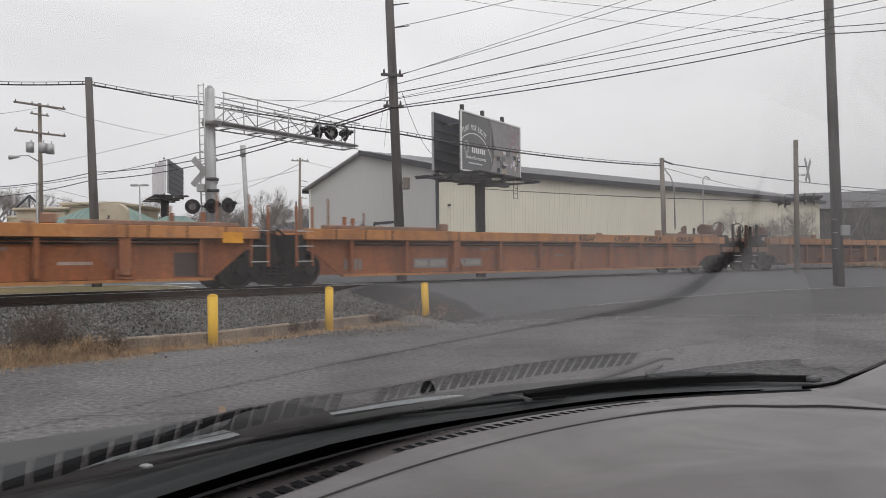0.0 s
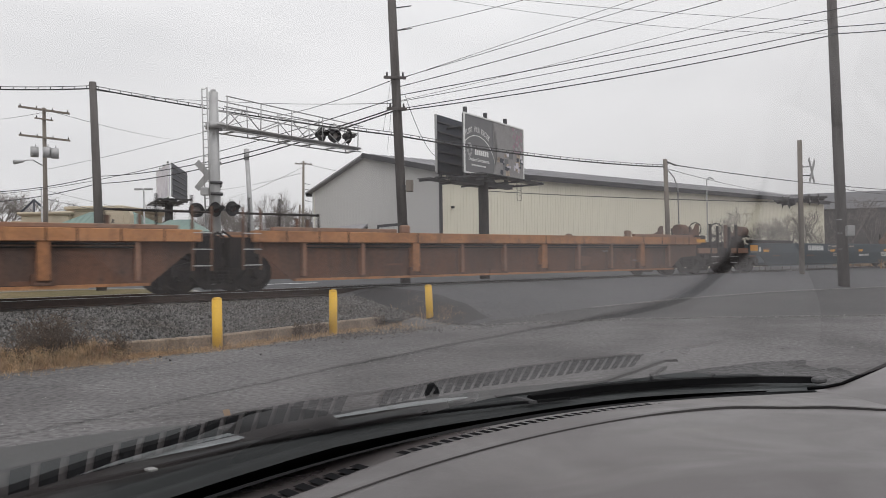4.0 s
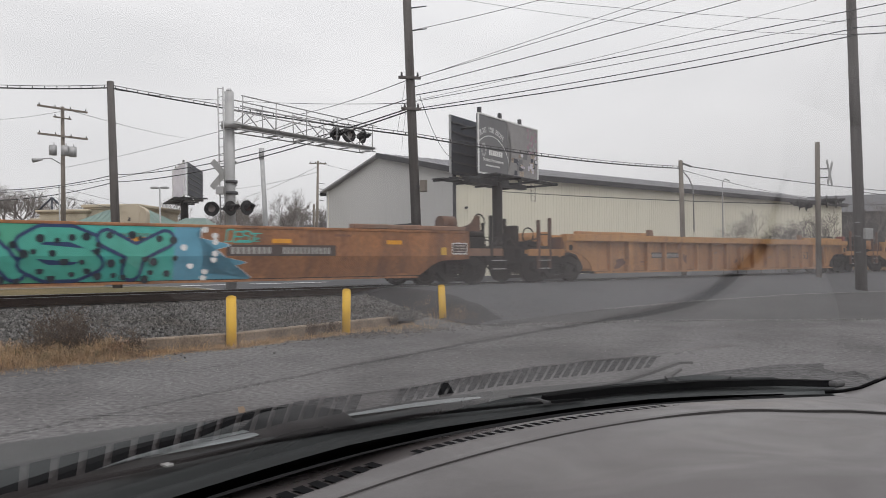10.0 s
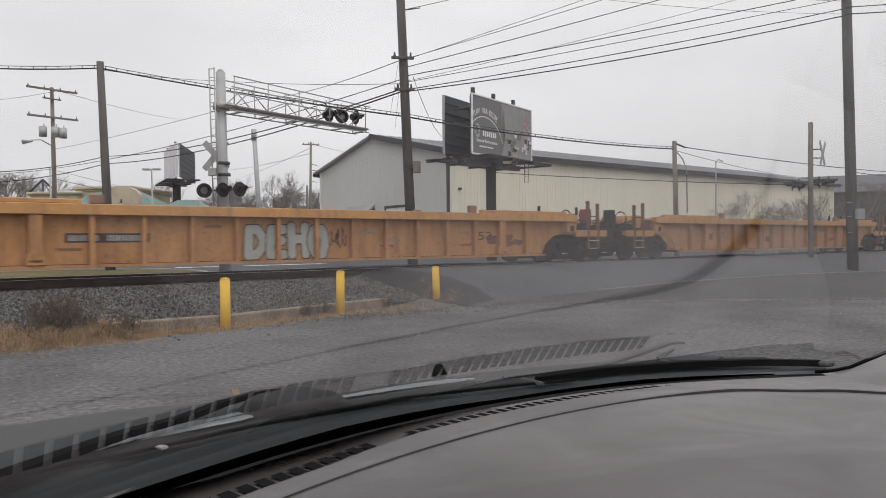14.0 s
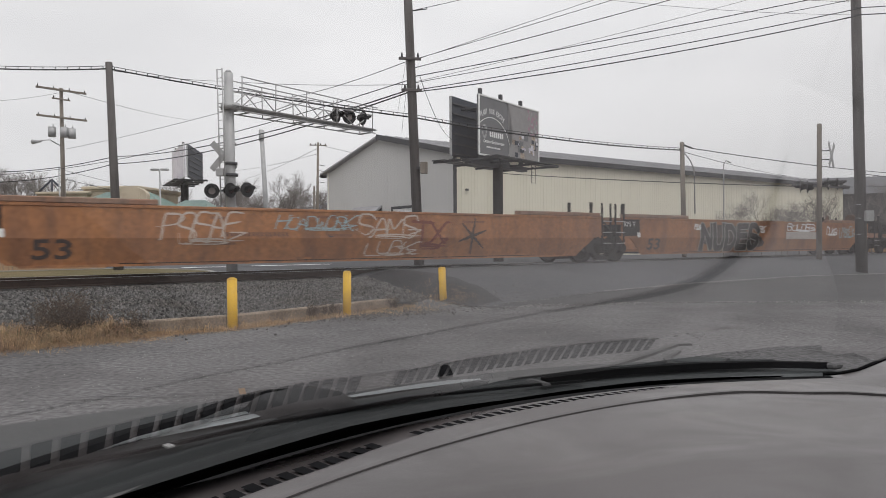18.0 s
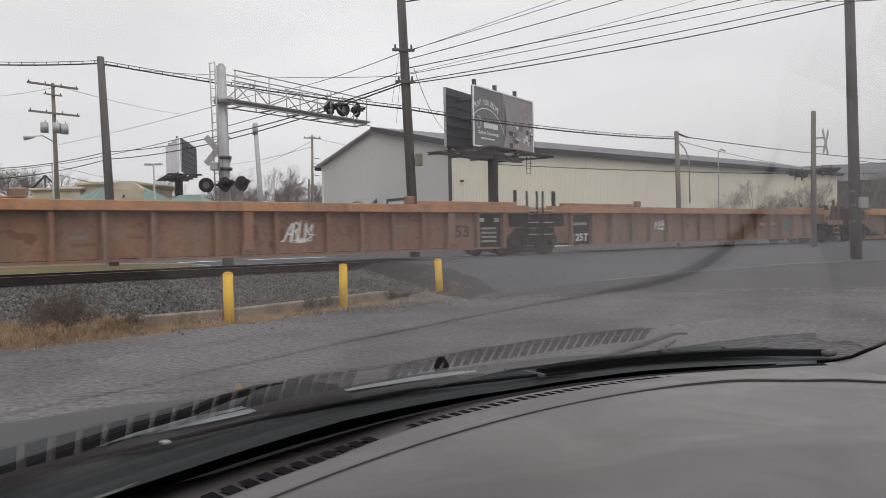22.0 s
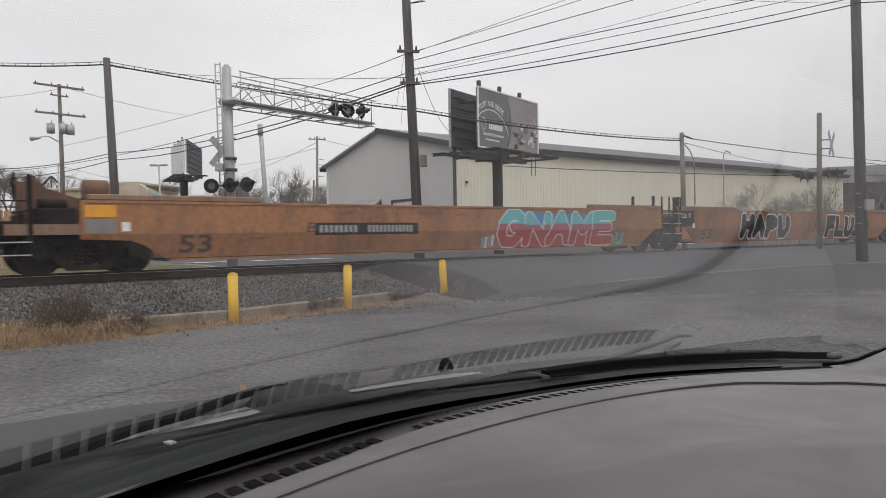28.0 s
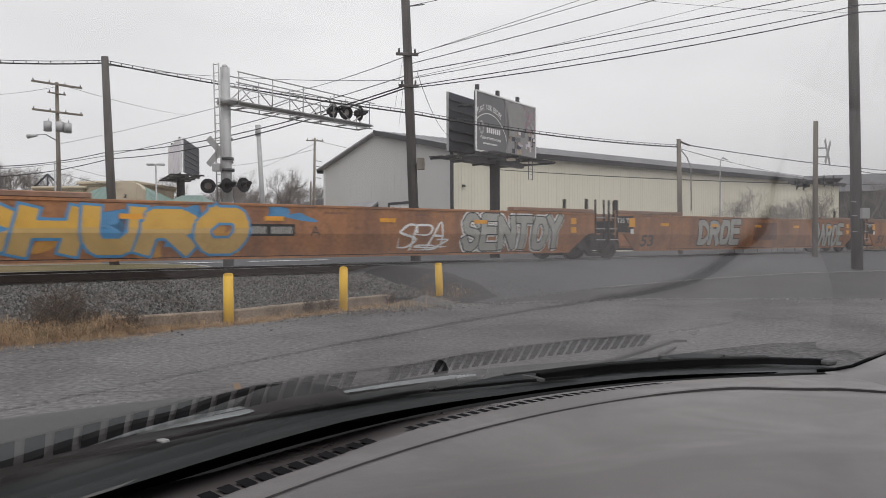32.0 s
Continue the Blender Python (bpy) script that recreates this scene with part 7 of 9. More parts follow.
def tag_piece(u, text, B, fill, line, rib=False, cloud=None, shear=0.1, seed=1, glow=None, fat=0.15, sharp=True, edge=0.045, lower=()):
    """Graffiti lettering: each letter leans and stands its own way, over its neighbour; cloud, glow, outline, fill, lower fades."""
    x, z, w, h = boxed(B)
    rng = random.Random(seed)
    if cloud:
        d_blob(u, (x - 0.03 * w, z - 0.03, w * 1.06, h + 0.06), cloud, seed, 0.45, 1, "sprayed colour cloud behind the lettering", rib)
    n = len(text)
    cw = w / n
    bw = cw * 1.16
    rf = min(fat * h, fat * 1.15 * cw)
    edge = edge * h
    for i, c in enumerate(text):
        kz, hh = rng.uniform(0, 0.06) * h, h * rng.uniform(0.92, 1.0)
        wob = (shear + rng.uniform(-0.12, 0.12), rng.uniform(-0.15, 0.15))
        lx = x + i * cw - 0.08 * cw
        ins = rf + edge
        lay = 3.0 + 0.9 * i
        if glow:
            decal(u, bubble(c, bw, hh, ins, rf + 2.2 * edge, glow, wob), lx, z + kz * 0.5, 1.6 + (i % 2) * 0.5, "", rib, "graffiti_glow")
        decal(u, bubble(c, bw, hh, ins, rf + edge, line, wob, sharp), lx, z + kz * 0.5, lay, "graffiti outline", rib, "graffiti_outline")
        decal(u, bubble(c, bw, hh, ins, rf, fill, wob, sharp), lx, z + kz * 0.5, lay + 0.42, "graffiti letter", rib, "graffiti_letter")
        for k, (m_, f) in enumerate(lower):
            decal(u, bubble(c, bw, hh, ins, rf, m_, wob, sharp, hh * f), lx, z + kz * 0.5, lay + 0.5 + 0.06 * k, "faded lower half of a graffiti letter", rib, "graffiti_fade")


def brush(c, w, h, r, material, rng, lean):
    """One quick sprayed letter: bent strokes that swell, thin out and overshoot their ends."""
    bm = bmesh.new()
    y = 0.0
    for line in STROKES[c].split():
        pts = []
        for q in line.split("-"):
            gx, gz = int(q[0]) / 9 + rng.uniform(-0.09, 0.09), int(q[1]) / 9 + rng.uniform(-0.07, 0.07)
            pts.append(Vector((gx * w + lean * (gz - 0.5) * h, gz * h)))
        a, b = pts[0] - pts[1], pts[-1] - pts[-2]
        pts = [pts[0] + a * rng.uniform(0.1, 0.45)] + pts + [pts[-1] + b * rng.uniform(0.1, 0.5) + Vector((rng.uniform(-0.12, 0.12) * w, 0))]
        fine = []
        for k in range(len(pts) - 1):
            p0, p1, p2, p3 = pts[max(k - 1, 0)], pts[k], pts[k + 1], pts[min(k + 2, len(pts) - 1)]
            for e in range(5):
                f = e / 5
                fine.append(0.5 * (2 * p1 + (p2 - p0) * f + (2 * p0 - 5 * p1 + 4 * p2 - p3) * f * f + (3 * p1 - p0 - 3 * p2 + p3) * f ** 3))
        fine.append(pts[-1])
        fine = [Vector((p.x, min(max(p.y, 0.0), h))) for p in fine]
        y -= 0.0003
        prev = None
        for k, p in enumerate(fine):
            d = (fine[min(k + 1, len(fine) - 1)] - fine[max(k - 1, 0)])
            d = d.normalized() if d.length > 1e-6 else Vector((1, 0))
            f = k / (len(fine) - 1)
            n = Vector((-d.y, d.x)) * r * (0.3 + 1.1 * math.sin(math.pi * min(1.0, 0.12 + f)) ** 0.7)
            ring = [bm.verts.new((v.x, y, v.y)) for v in (p - n, p + n)]
            if prev:
                bm.faces.new((prev[0], ring[0], ring[1], prev[1]))
            prev = ring
    return mesh_of(bm, "brush_letter", material)


def d_tag(u, text, B, material, seed=1, r=0.02, layer=3, label="thin sprayed tag", rib=False, shear=0.3):
    """A quick sprayed tag: slanted letters that run into each other, with flicks under and beside them."""
    x, z, w, h = boxed(B)
    rng = random.Random(seed)
    r *= 0.6
    cw = w / len(text)
    for i, c in enumerate(text):
        hh = h * rng.uniform(0.68, 0.98)
        decal(u, brush(c, cw * 1.05, hh, r, material, rng, shear * 0.8 + rng.uniform(-0.15, 0.15)), x + i * cw, z + (h - hh) * rng.random(), layer + 0.2 * (i % 2), label, rib, "graffiti_tag")
    for k in range(2):
        decal(u, brush("SZ"[k], w * (0.5 - 0.3 * k), h * (0.16 + 0.1 * k), r * 0.7, material, rng, 0.5), x + w * (0.3 + 0.55 * k), z + (0.0 if k == 0 else 0.1) * h, layer + 0.5, label, rib, "graffiti_tag")


def d_flame(u, B, fill, line, seed=1, n=4):
    """A splash whose edge runs out in rounded tongues, with a pale rim."""
    x, z, w, h = boxed(B)
    rng = random.Random(seed)
    reach = [rng.uniform(0.6, 1.0) if k % 2 == 0 else rng.uniform(0.15, 0.4) for k in range(2 * n + 1)]
    for k, (m_, grow) in enumerate(((line, 0.03), (fill, 0.0))):
        pts = [(0.0, h), (0.0, 0.0)]
        for i in range(16 * n + 1):
            f = i / (16.0 * n)
            j = f * 2 * n
            a, b_ = int(j), min(int(j) + 1, 2 * n)
            e = reach[a] + (reach[b_] - reach[a]) * smooth(0, 1, j - a)
            pts.append((w * e * (0.45 + 0.55 * (1 - f)) + grow, min(h, max(0.0, h * f))))
        bm = bmesh.new()
        face = bm.faces.new([bm.verts.new((p, 0, q)) for p, q in pts])
        bmesh.ops.triangulate(bm, faces=[face])
        decal(u, mesh_of(bm, "splash", m_), x, z, 2.0 + 0.4 * k, "splash with rounded tongues", False, "graffiti_cloud")


WHITE = paint("white", (0.62, 0.62, 0.6))
SPRAY = paint("thin_white", (0.5, 0.42, 0.36))
BLACK = paint("black", (0.016, 0.016, 0.018))
SILVER = paint("silver", (0.36, 0.36, 0.33))
TEAL = paint("teal", (0.06, 0.42, 0.36))
LTEAL = paint("light_teal", (0.13, 0.45, 0.47))
CRIMSON = paint("crimson", (0.42, 0.05, 0.045))
PURPLE = paint("purple", (0.07, 0.028, 0.05))
NAVY = paint("navy", (0.02, 0.045, 0.13))
GOLD = paint("gold", (0.62, 0.36, 0.06))
SKY = paint("sky_blue", (0.07, 0.24, 0.45))
LIME = paint("lime", (0.4, 0.42, 0.06))
DGREEN = paint("dark_green", (0.02, 0.05, 0.042))
GREY = paint("dull_grey", (0.22, 0.2, 0.19))
PALE = paint("pale_grey", (0.45, 0.40, 0.36))
DARKB = paint("dark_marking", (0.07, 0.05, 0.045))
FAINT = paint("faint_white", (0.34, 0.33, 0.31))
DULL = paint("dull_brown", (0.17, 0.08, 0.05))


def smooth_marks(u, L, pm, numeral=True, a="joint", b="joint", amber=True):
    rng = random.Random(int(L * 100))
    d = 0.0 if numeral else -0.27
    for i in range(5):
        x = 2.1 + i * 3.27
        if amber and x < L - 2.5:
            decal(u, bar(0.5, 0.11, M["reflector"]), x + 0.95, 1.17 + d, 6, "amber reflective strip", name="reflector")
    far = a == "slope"
    if numeral:
        decal(u, words("53", 0.42, 0.74, DARKB, 0.02), 3.9 if far else 1.95, 0.42, 2, "dark unit size number", name="size_number")
    if far:
        decal(u, bar(0.62, 0.26, M["reflector"]), 1.98, 1.22 + d, 2, "amber panel", name="reflector")
        decal(u, bar(0.62, 0.3, GREY), 1.98, 0.88, 1, "dull scuffed panel", name="label")
        decal(u, bar(0.17, 0.2, WHITE), 2.7, 0.92, 2, "small pale label", name="label")
    else:
        decal(u, bar(0.93, 0.62 + d, M["car_black"]), 0.52, 0.93, 1, "black end panel", name="end_panel")
        decal(u, words("125 T", 0.17, 0.6, WHITE), 0.62, 1.26 + d, 3, "white truck rating", name="truck_rating")
        if amber:
            decal(u, bar(0.34, 0.32, M["reflector"]), 1.22, 1.12 + d, 2, "amber square", name="reflector")
        decal(u, bar(0.17, 0.17, WHITE), 1.32, 0.88, 2, "small pale label", name="label")
    if b == "slope":
        decal(u, bar(0.56, 0.34, WHITE), L - 2.55, 0.9, 2, "white framed warning panel", name="warning_panel")
        decal(u, bar(0.5, 0.28, DARKB), L - 2.52, 0.93, 3, "dark warning panel", name="warning_panel")
        for k in range(3):
            decal(u, bars(0.4, 0.035, 9, PALE, k), L - 2.47, 0.97 + 0.08 * k, 4, "small pale stencil", name="stencil")
        decal(u, bar(0.2, 0.22, GOLD), L - 2.95, 0.88, 3, "small amber label", name="label")
    else:
        for z in (0.9, 1.2) if amber else ():
            decal(u, bar(0.25, 0.2, M["reflector"]), L - 1.78, z + 0.5 * d, 3, "amber square", name="reflector")
    for i in range(7):
        decal(u, bars(rng.uniform(0.3, 0.9), 0.06, 8, DULL, i), rng.uniform(1.8, L - 3), rng.choice((1.36 + d, 1.3 + d, 0.9, 0.7)), 1, "small illegible stencil", name="stencil")


def ribbed_marks(u, L, pm, seed):
    rng = random.Random(seed)
    for i in range(8):
        decal(u, bars(rng.uniform(0.3, 0.6), 0.06, 7, GREY if i % 3 == 0 else DULL, seed + i), rng.uniform(3.6, L - 4.2), rng.choice((0.95, 1.1, 0.75, 0.6)), 1, "small illegible stencil", True, "stencil")
    for i in range(3):
        decal(u, blob(rng.uniform(0.4, 0.8), rng.uniform(0.25, 0.5), DULL, seed * 7 + i, rough=0.6), rng.uniform(4, L - 5), rng.uniform(0.4, 0.7), 1, "brown buffed patch", True, "primer_patch")


def number_box(u, B, rib=False, seed=1, back=None):
    x, z, w, h = boxed(B)
    decal(u, bar(w, h, back or BLACK), x, z, 1.0, "dark number panel", rib, "number_panel")
    decal(u, bars(w * 0.36, h * 0.6, 8, FAINT, seed), x + w * 0.04, z + h * 0.19, 2, "pale reporting mark bars", rib, "lettering_bars")
    decal(u, bars(w * 0.46, h * 0.6, 12, FAINT, seed + 9), x + w * 0.49, z + h * 0.19, 2, "pale number bars", rib, "lettering_bars")


def logo_box(u, x, z, w=1.6, h=0.3):
    decal(u, bar(w, h, DARKB), x, z, 42, "dark owner's panel", True, "logo_panel")
    for k in range(3):
        decal(u, bar(w * (0.1, 0.22, 0.14)[k], h * 0.5, M["car_yellow"]), x + w * (0.06 + 0.3 * k), z + h * (0.1, 0.36, 0.22)[k], 43, "pale block of an owner's mark", True, "logo_block")
    decal(u, words("53", 0.29, 0.42, DARKB, 0.02), x + w + 0.35, z, 2, "dark unit size number", True, "size_number")


def end_rating(u, L, left=True, right=True):
    """Black end panels of the ribbed units, with their white rating."""
    if left:
        decal(u, bar(0.96, 1.03, M["car_black"]), 1.57, ZB + 0.03, 1, "black end panel", True, "end_panel")
        decal(u, words("125T", 0.25, 0.76, WHITE, 0.02), 1.67, 0.42, 2, "white truck rating", True, "truck_rating")
        decal(u, bars(0.7, 0.1, 6, PALE, 3), 1.7, 0.95, 2, "small pale stencil", True, "stencil")
    if right:
        decal(u, bar(1.0, 1.03, M["car_black"]), L - 2.5, ZB + 0.03, 1, "black end panel", True, "end_panel")
        for k in range(4):
            decal(u, bars(0.6, 0.06, 7, PALE, k), L - 2.32, 0.85 - 0.13 * k, 2, "small pale stencil", True, "stencil")
        for k, text in enumerate(("48", "53")):
            decal(u, words(text, 0.12, 0.2, WHITE, 0.02), L - 2.42 + 0.6 * k, 1.08, 2, "white container length", True, "size_number")
        decal(u, words("53", 0.36, 0.52, DARKB, 0.03), L - 3.34, 0.62, 1, "dark unit size number", True, "size_number")


BROWN = "brown ribbed empty container well car, worn paint"
RUST = "smooth-sided rusty orange empty container well car"
YEL = "faded yellow ribbed empty container well car"


def d_first(u, L):
    d_bar(u, (18.16, 0.35, 0.71, 0.55), DARKB, 2, "dark warning panel", True, "warning_panel")
    d_bar(u, (19.21, 1.12, 0.49, 0.25), M["reflector"], 58, "amber strip", True, "reflector")
    d_bars(u, (15.81, 0.64, 0.67, 0.07), 9, PALE, 2, True)


def d_second(u, L):
    d_bars(u, (1.84, 0.43, 0.58, 0.29), 4, GREY, 3, True)
    number_box(u, (4.11, 0.44, 1.21, 0.28), True, 4, GREY)
    number_box(u, (5.49, 0.47, 1.18, 0.24), True, 5, GREY)
    for k, B in enumerate(((10.95, 1.20, 0.80, 0.24), (12.81, 1.24, 0.90, 0.23), (14.56, 1.28, 1.09, 0.22), (16.61, 1.32, 1.20, 0.23))):
        x, z, w, h = B
        decal(u, words("KREAP", 0.2, w, BLACK, 0.02, 0.0005, 0.1 - 0.1 * (k % 2)), x, 1.26, 56, "black tag on the chord", True, "graffiti_tag")


def d_third(u, L):
    d_bar(u, (L - 2.2, 1.3, 0.6, 0.13), M["reflector"], 56, "amber strip", True, "reflector")


def d_fourth(u, L):
    d_bars(u, (4.11, 0.47, 0.43, 0.31), 2, DULL, 6, True)
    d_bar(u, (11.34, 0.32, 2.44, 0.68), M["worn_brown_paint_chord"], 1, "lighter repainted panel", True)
    d_bars(u, (11.95, 0.51, 1.70, 0.43), 3, DULL, 7, True, 2, "dull owner's mark bars", "logo_block")
    for x in (0.5, 5.7, 10.6):
        d_bar(u, (x + 0.9, 1.39, 0.55, 0.1), M["reflector"], 56, "amber strip", True, "reflector")


def d_blue(u, L):
    d_bars(u, (7.29, 0.96, 1.62, 0.24), 9, WHITE, 7, False, 2, "white reporting mark bars")
    d_bar(u, (9.38, 0.95, 0.26, 0.27), PALE, 2, "pale square emblem", False, "emblem")
    d_bar(u, (9.40, 0.98, 0.22, 0.20), M["car_blue"], 3, "", False, "emblem")
    d_bars(u, (13.05, 0.66, 1.22, 0.11), 10, WHITE, 8, False, 2, "white web address bars")
    d_bars(u, (16.35, 0.63, 2.88, 0.21), 17, WHITE, 9, False, 2, "white owner's name bars")
    for k in range(3):
        x, z, w, h = (15.72, 0.64, 0.55, 0.23)
        decal(u, bar(w * (1 - 0.15 * k), h * 0.22, WHITE), x + 0.1 * k, z + h * (0.75 - 0.36 * k), 2, "white stripe of an owner's mark", name="logo_block")
    d_words(u, "53", (19.72, 0.56, 0.56, 0.26), WHITE, 2, "white unit size number", shear=0.2)
    for k, B in enumerate(((9.82, 1.12, 0.88, 0.08), (9.96, 0.68, 0.86, 0.06), (9.96, 0.78, 0.86, 0.05), (18.08, 0.93, 0.68, 0.26), (19.30, 1.09, 0.30, 0.10), (20.44, 0.89, 0.98, 0.30), (11.77, 1.12, 0.61, 0.08))):
        d_bars(u, B, 8, PALE, 30 + k, False, 2, "small pale stencil", "stencil")
    d_bar(u, (21.46, 0.88, 0.64, 0.31), M["reflector"], 3, "amber square", False, "reflector")


def d_skrye(u, L):
    number_box(u, (7.25, 0.84, 3.25, 0.35), seed=11)
    d_words(u, "B", (10.80, 0.96, 0.30, 0.21), DARKB, 2, "dark letter")
    for k in range(14):
        x, z, w, h = (12.3, 0.32, 8.6, 1.25)
        d_blob(u, (x + w * k / 14.5, z + 0.12 * (k % 4), w / 9, h * 0.75), (PALE, SILVER, paint("mauve_spray", (0.2, 0.17, 0.2)), PALE)[k % 4], 60 + k, 1.0)
    tag_piece(u, "SKRYEB", (13.2, 0.33, 7.2, 1.2), paint("drab_silver", (0.36, 0.36, 0.29)), BLACK, seed=5, glow=PALE, fat=0.128, sharp=False, edge=0.03)
    spikes(u, (13.46, 0.33, 6.51, 0.5), paint("blue_spray", (0.1, 0.16, 0.25)), PALE, 8, 6)
    d_tag(u, "BDA", (20.3, 0.4, 0.9, 0.35), NAVY, 45, 0.03, 9)


# outlines of three tall block letters, in hundredths of the piece's width and height
WAR = (((0, 0), (0, 98), (13, 98), (12, 52), (15, 34), (24, 97), (35, 97), (32, 46), (35, 36), (43, 97), (51, 97), (44, 2), (29, 2), (26, 30), (18, 1)),
       ((48, 1), (53, 97), (65, 97), (75, 8), (63, 6), (61, 30), (58, 31), (57, 1)),
       ((73, 4), (78, 94), (99, 92), (98, 56), (92, 46), (98, 10), (88, 7), (84, 34), (82, 4)))


def d_letter(u, outline, B, k):
    """One block letter: pale rim, teal face, greener towards its foot."""
    x, z, w, h = boxed(B)
    for grow, m_, lay, top in ((0.02, paint("pale_mint", (0.4, 0.6, 0.52)), 3.0, 2.0), (0.0, TEAL, 3.5, 2.0), (0.0, paint("mid_teal", (0.06, 0.38, 0.25)), 3.7, 0.42), (0.0, paint("deep_teal", (0.07, 0.3, 0.13)), 3.9, 0.2)):
        bm = bmesh.new()
        pts = [Vector((p[0] / 100 * w, 0, p[1] / 100 * h)) for p in outline]
        out = []
        for i, p in enumerate(pts):
            a, b = (p - pts[i - 1]).normalized(), (pts[(i + 1) % len(pts)] - p).normalized()
            n = (Vector((-a.z, 0, a.x)) + Vector((-b.z, 0, b.x)))
            out.append(p + n.normalized() * grow * 1.3)
        f = bm.faces.new([bm.verts.new(p) for p in out])
        bmesh.ops.triangulate(bm, faces=[f])
        if top < 1:
            bmesh.ops.bisect_plane(bm, geom=bm.verts[:] + bm.edges[:] + bm.faces[:], plane_co=(0.5 * w, 0, top * h), plane_no=(0.04, 0, 1), clear_outer=True)
        decal(u, mesh_of(bm, "letter", m_), x, z, lay + 0.01 * k, "tall teal block letter", False, "graffiti_letter")
    if k:
        d_bar(u, (x + (0.60 if k == 1 else 0.84) * w, z + 0.55 * h, 0.045 * w, 0.16 * h), CRIMSON, 4.2, "red gap in the letter", False, "graffiti_gap")


def d_wan(u, L):
    d_blob(u, (2.53, 0.74, 0.59, 0.66), TEAL, 31, 0.8, 3, "teal sprayed blot")
    d_blob(u, (2.88, 0.30, 2.14, 0.73), PURPLE, 32, 0.5, 1, "dark purple sprayed cloud")
    d_bar(u, (4.65, 0.27, 8.51, 1.33), CRIMSON, 2, "red sprayed ground", False, "graffiti_cloud")
    for k, outline in enumerate(WAR):
        d_letter(u, outline, (4.66, 0.28, 8.45, 1.25), k)
    d_words(u, "C", (8.5, 0.9, 0.24, 0.24), BLACK, 9, "dark letter", shear=0.2)
    d_blob(u, (12.63, 0.20, 2.08, 0.57), PURPLE, 33, 0.5, 1, "dark purple sprayed cloud")
    d_words(u, "21", (13.45, 0.36, 0.50, 0.30), WHITE, 3, "white painted number", shear=0.2)
    d_bar(u, (14.14, 0.78, 0.66, 0.75), paint("tan_primer", (0.52, 0.32, 0.2)), 2, "tan primer patch")
    d_scrawl(u, (14.20, 0.87, 0.55, 0.56), CRIMSON, 34, 18, 0.012, label="thin red scrawl")
    d_blob(u, (12.78, 0.24, 1.40, 0.57), PURPLE, 35, 0.7, 1, "dark purple sprayed cloud")
    d_blob(u, (14.03, 0.21, 1.33, 0.43), PURPLE, 36, 0.8, 1, "dark purple sprayed cloud")


def d_dots(u, L):
    x, z, w, h = boxed((3.0, 0.30, 7.6, 1.26))
    d_bar(u, (x, z, w, h), TEAL, 1, "teal sprayed ground", False, "graffiti_cloud")
    d_bar(u, (x + 0.45 * w, z, 0.2 * w, h), paint("green_spray", (0.08, 0.36, 0.24)), 1.4, "green sprayed ground", False, "graffiti_cloud")
    tag_piece(u, "BEASY", (x + 0.05 * w, z, w * 0.93, h), paint("sea_green", (0.07, 0.38, 0.3)), NAVY, seed=8, shear=0.05, fat=0.12, sharp=False, edge=0.06)
    rng = random.Random(4)
    dot = [mesh_of(bm_rod((0, 0, 0), (0, -0.001, 0), r, n=9), "dot", paint("dark_dot", (0.01, 0.02, 0.03))) for r in (0.06, 0.075, 0.09)]
    for k in range(78):
        i, j = k % 26, k // 26
        decal(u, dot[k % 3], x + w * (i + rng.uniform(0.1, 0.9)) / 26, z + h * (0.12 + 0.3 * j + rng.uniform(-0.09, 0.12)), 9, "", name="graffiti_dot", small=True)
    d_flame(u, (x + w - 0.05, z, 2.2, h), paint("sprayed_blue", (0.11, 0.33, 0.46)), WHITE, 5, 3)
    wdot = mesh_of(bm_rod((0, 0, 0), (0, -0.001, 0), 0.075, n=9), "dot", WHITE)
    for k in range(9):
        decal(u, wdot, x + w + 0.1 + 0.8 * rng.random(), z + h * (k + 0.5) / 9, 5, "", name="graffiti_dot", small=True)
    d_flame(u, (2.45, 0.34, 0.7, 1.1), LTEAL, WHITE, 9, 2)
    d_tag(u, "DEST", (11.75, 1.18, 0.75, 0.3), TEAL, 46, 0.02, 3)
    number_box(u, (11.73, 0.86, 2.88, 0.27), seed=21, back=DARKB)


def d_yellow_a(u, L):
    number_box(u, (6.85, 0.77, 1.75, 0.21), True, 31, DARKB)
    d_words(u, "53", (18.04, 0.70, 0.52, 0.31), DARKB, 2, "dark unit size number", True)
    d_bar(u, (4.6, 0.75, 0.5, 0.3), M["car_yellow"], 44, "small bolted box", True, "box")
    d_bar(u, (L - 4.6, 0.6, 0.45, 0.6), DARKB, 1, "dark label panel", True, "label")


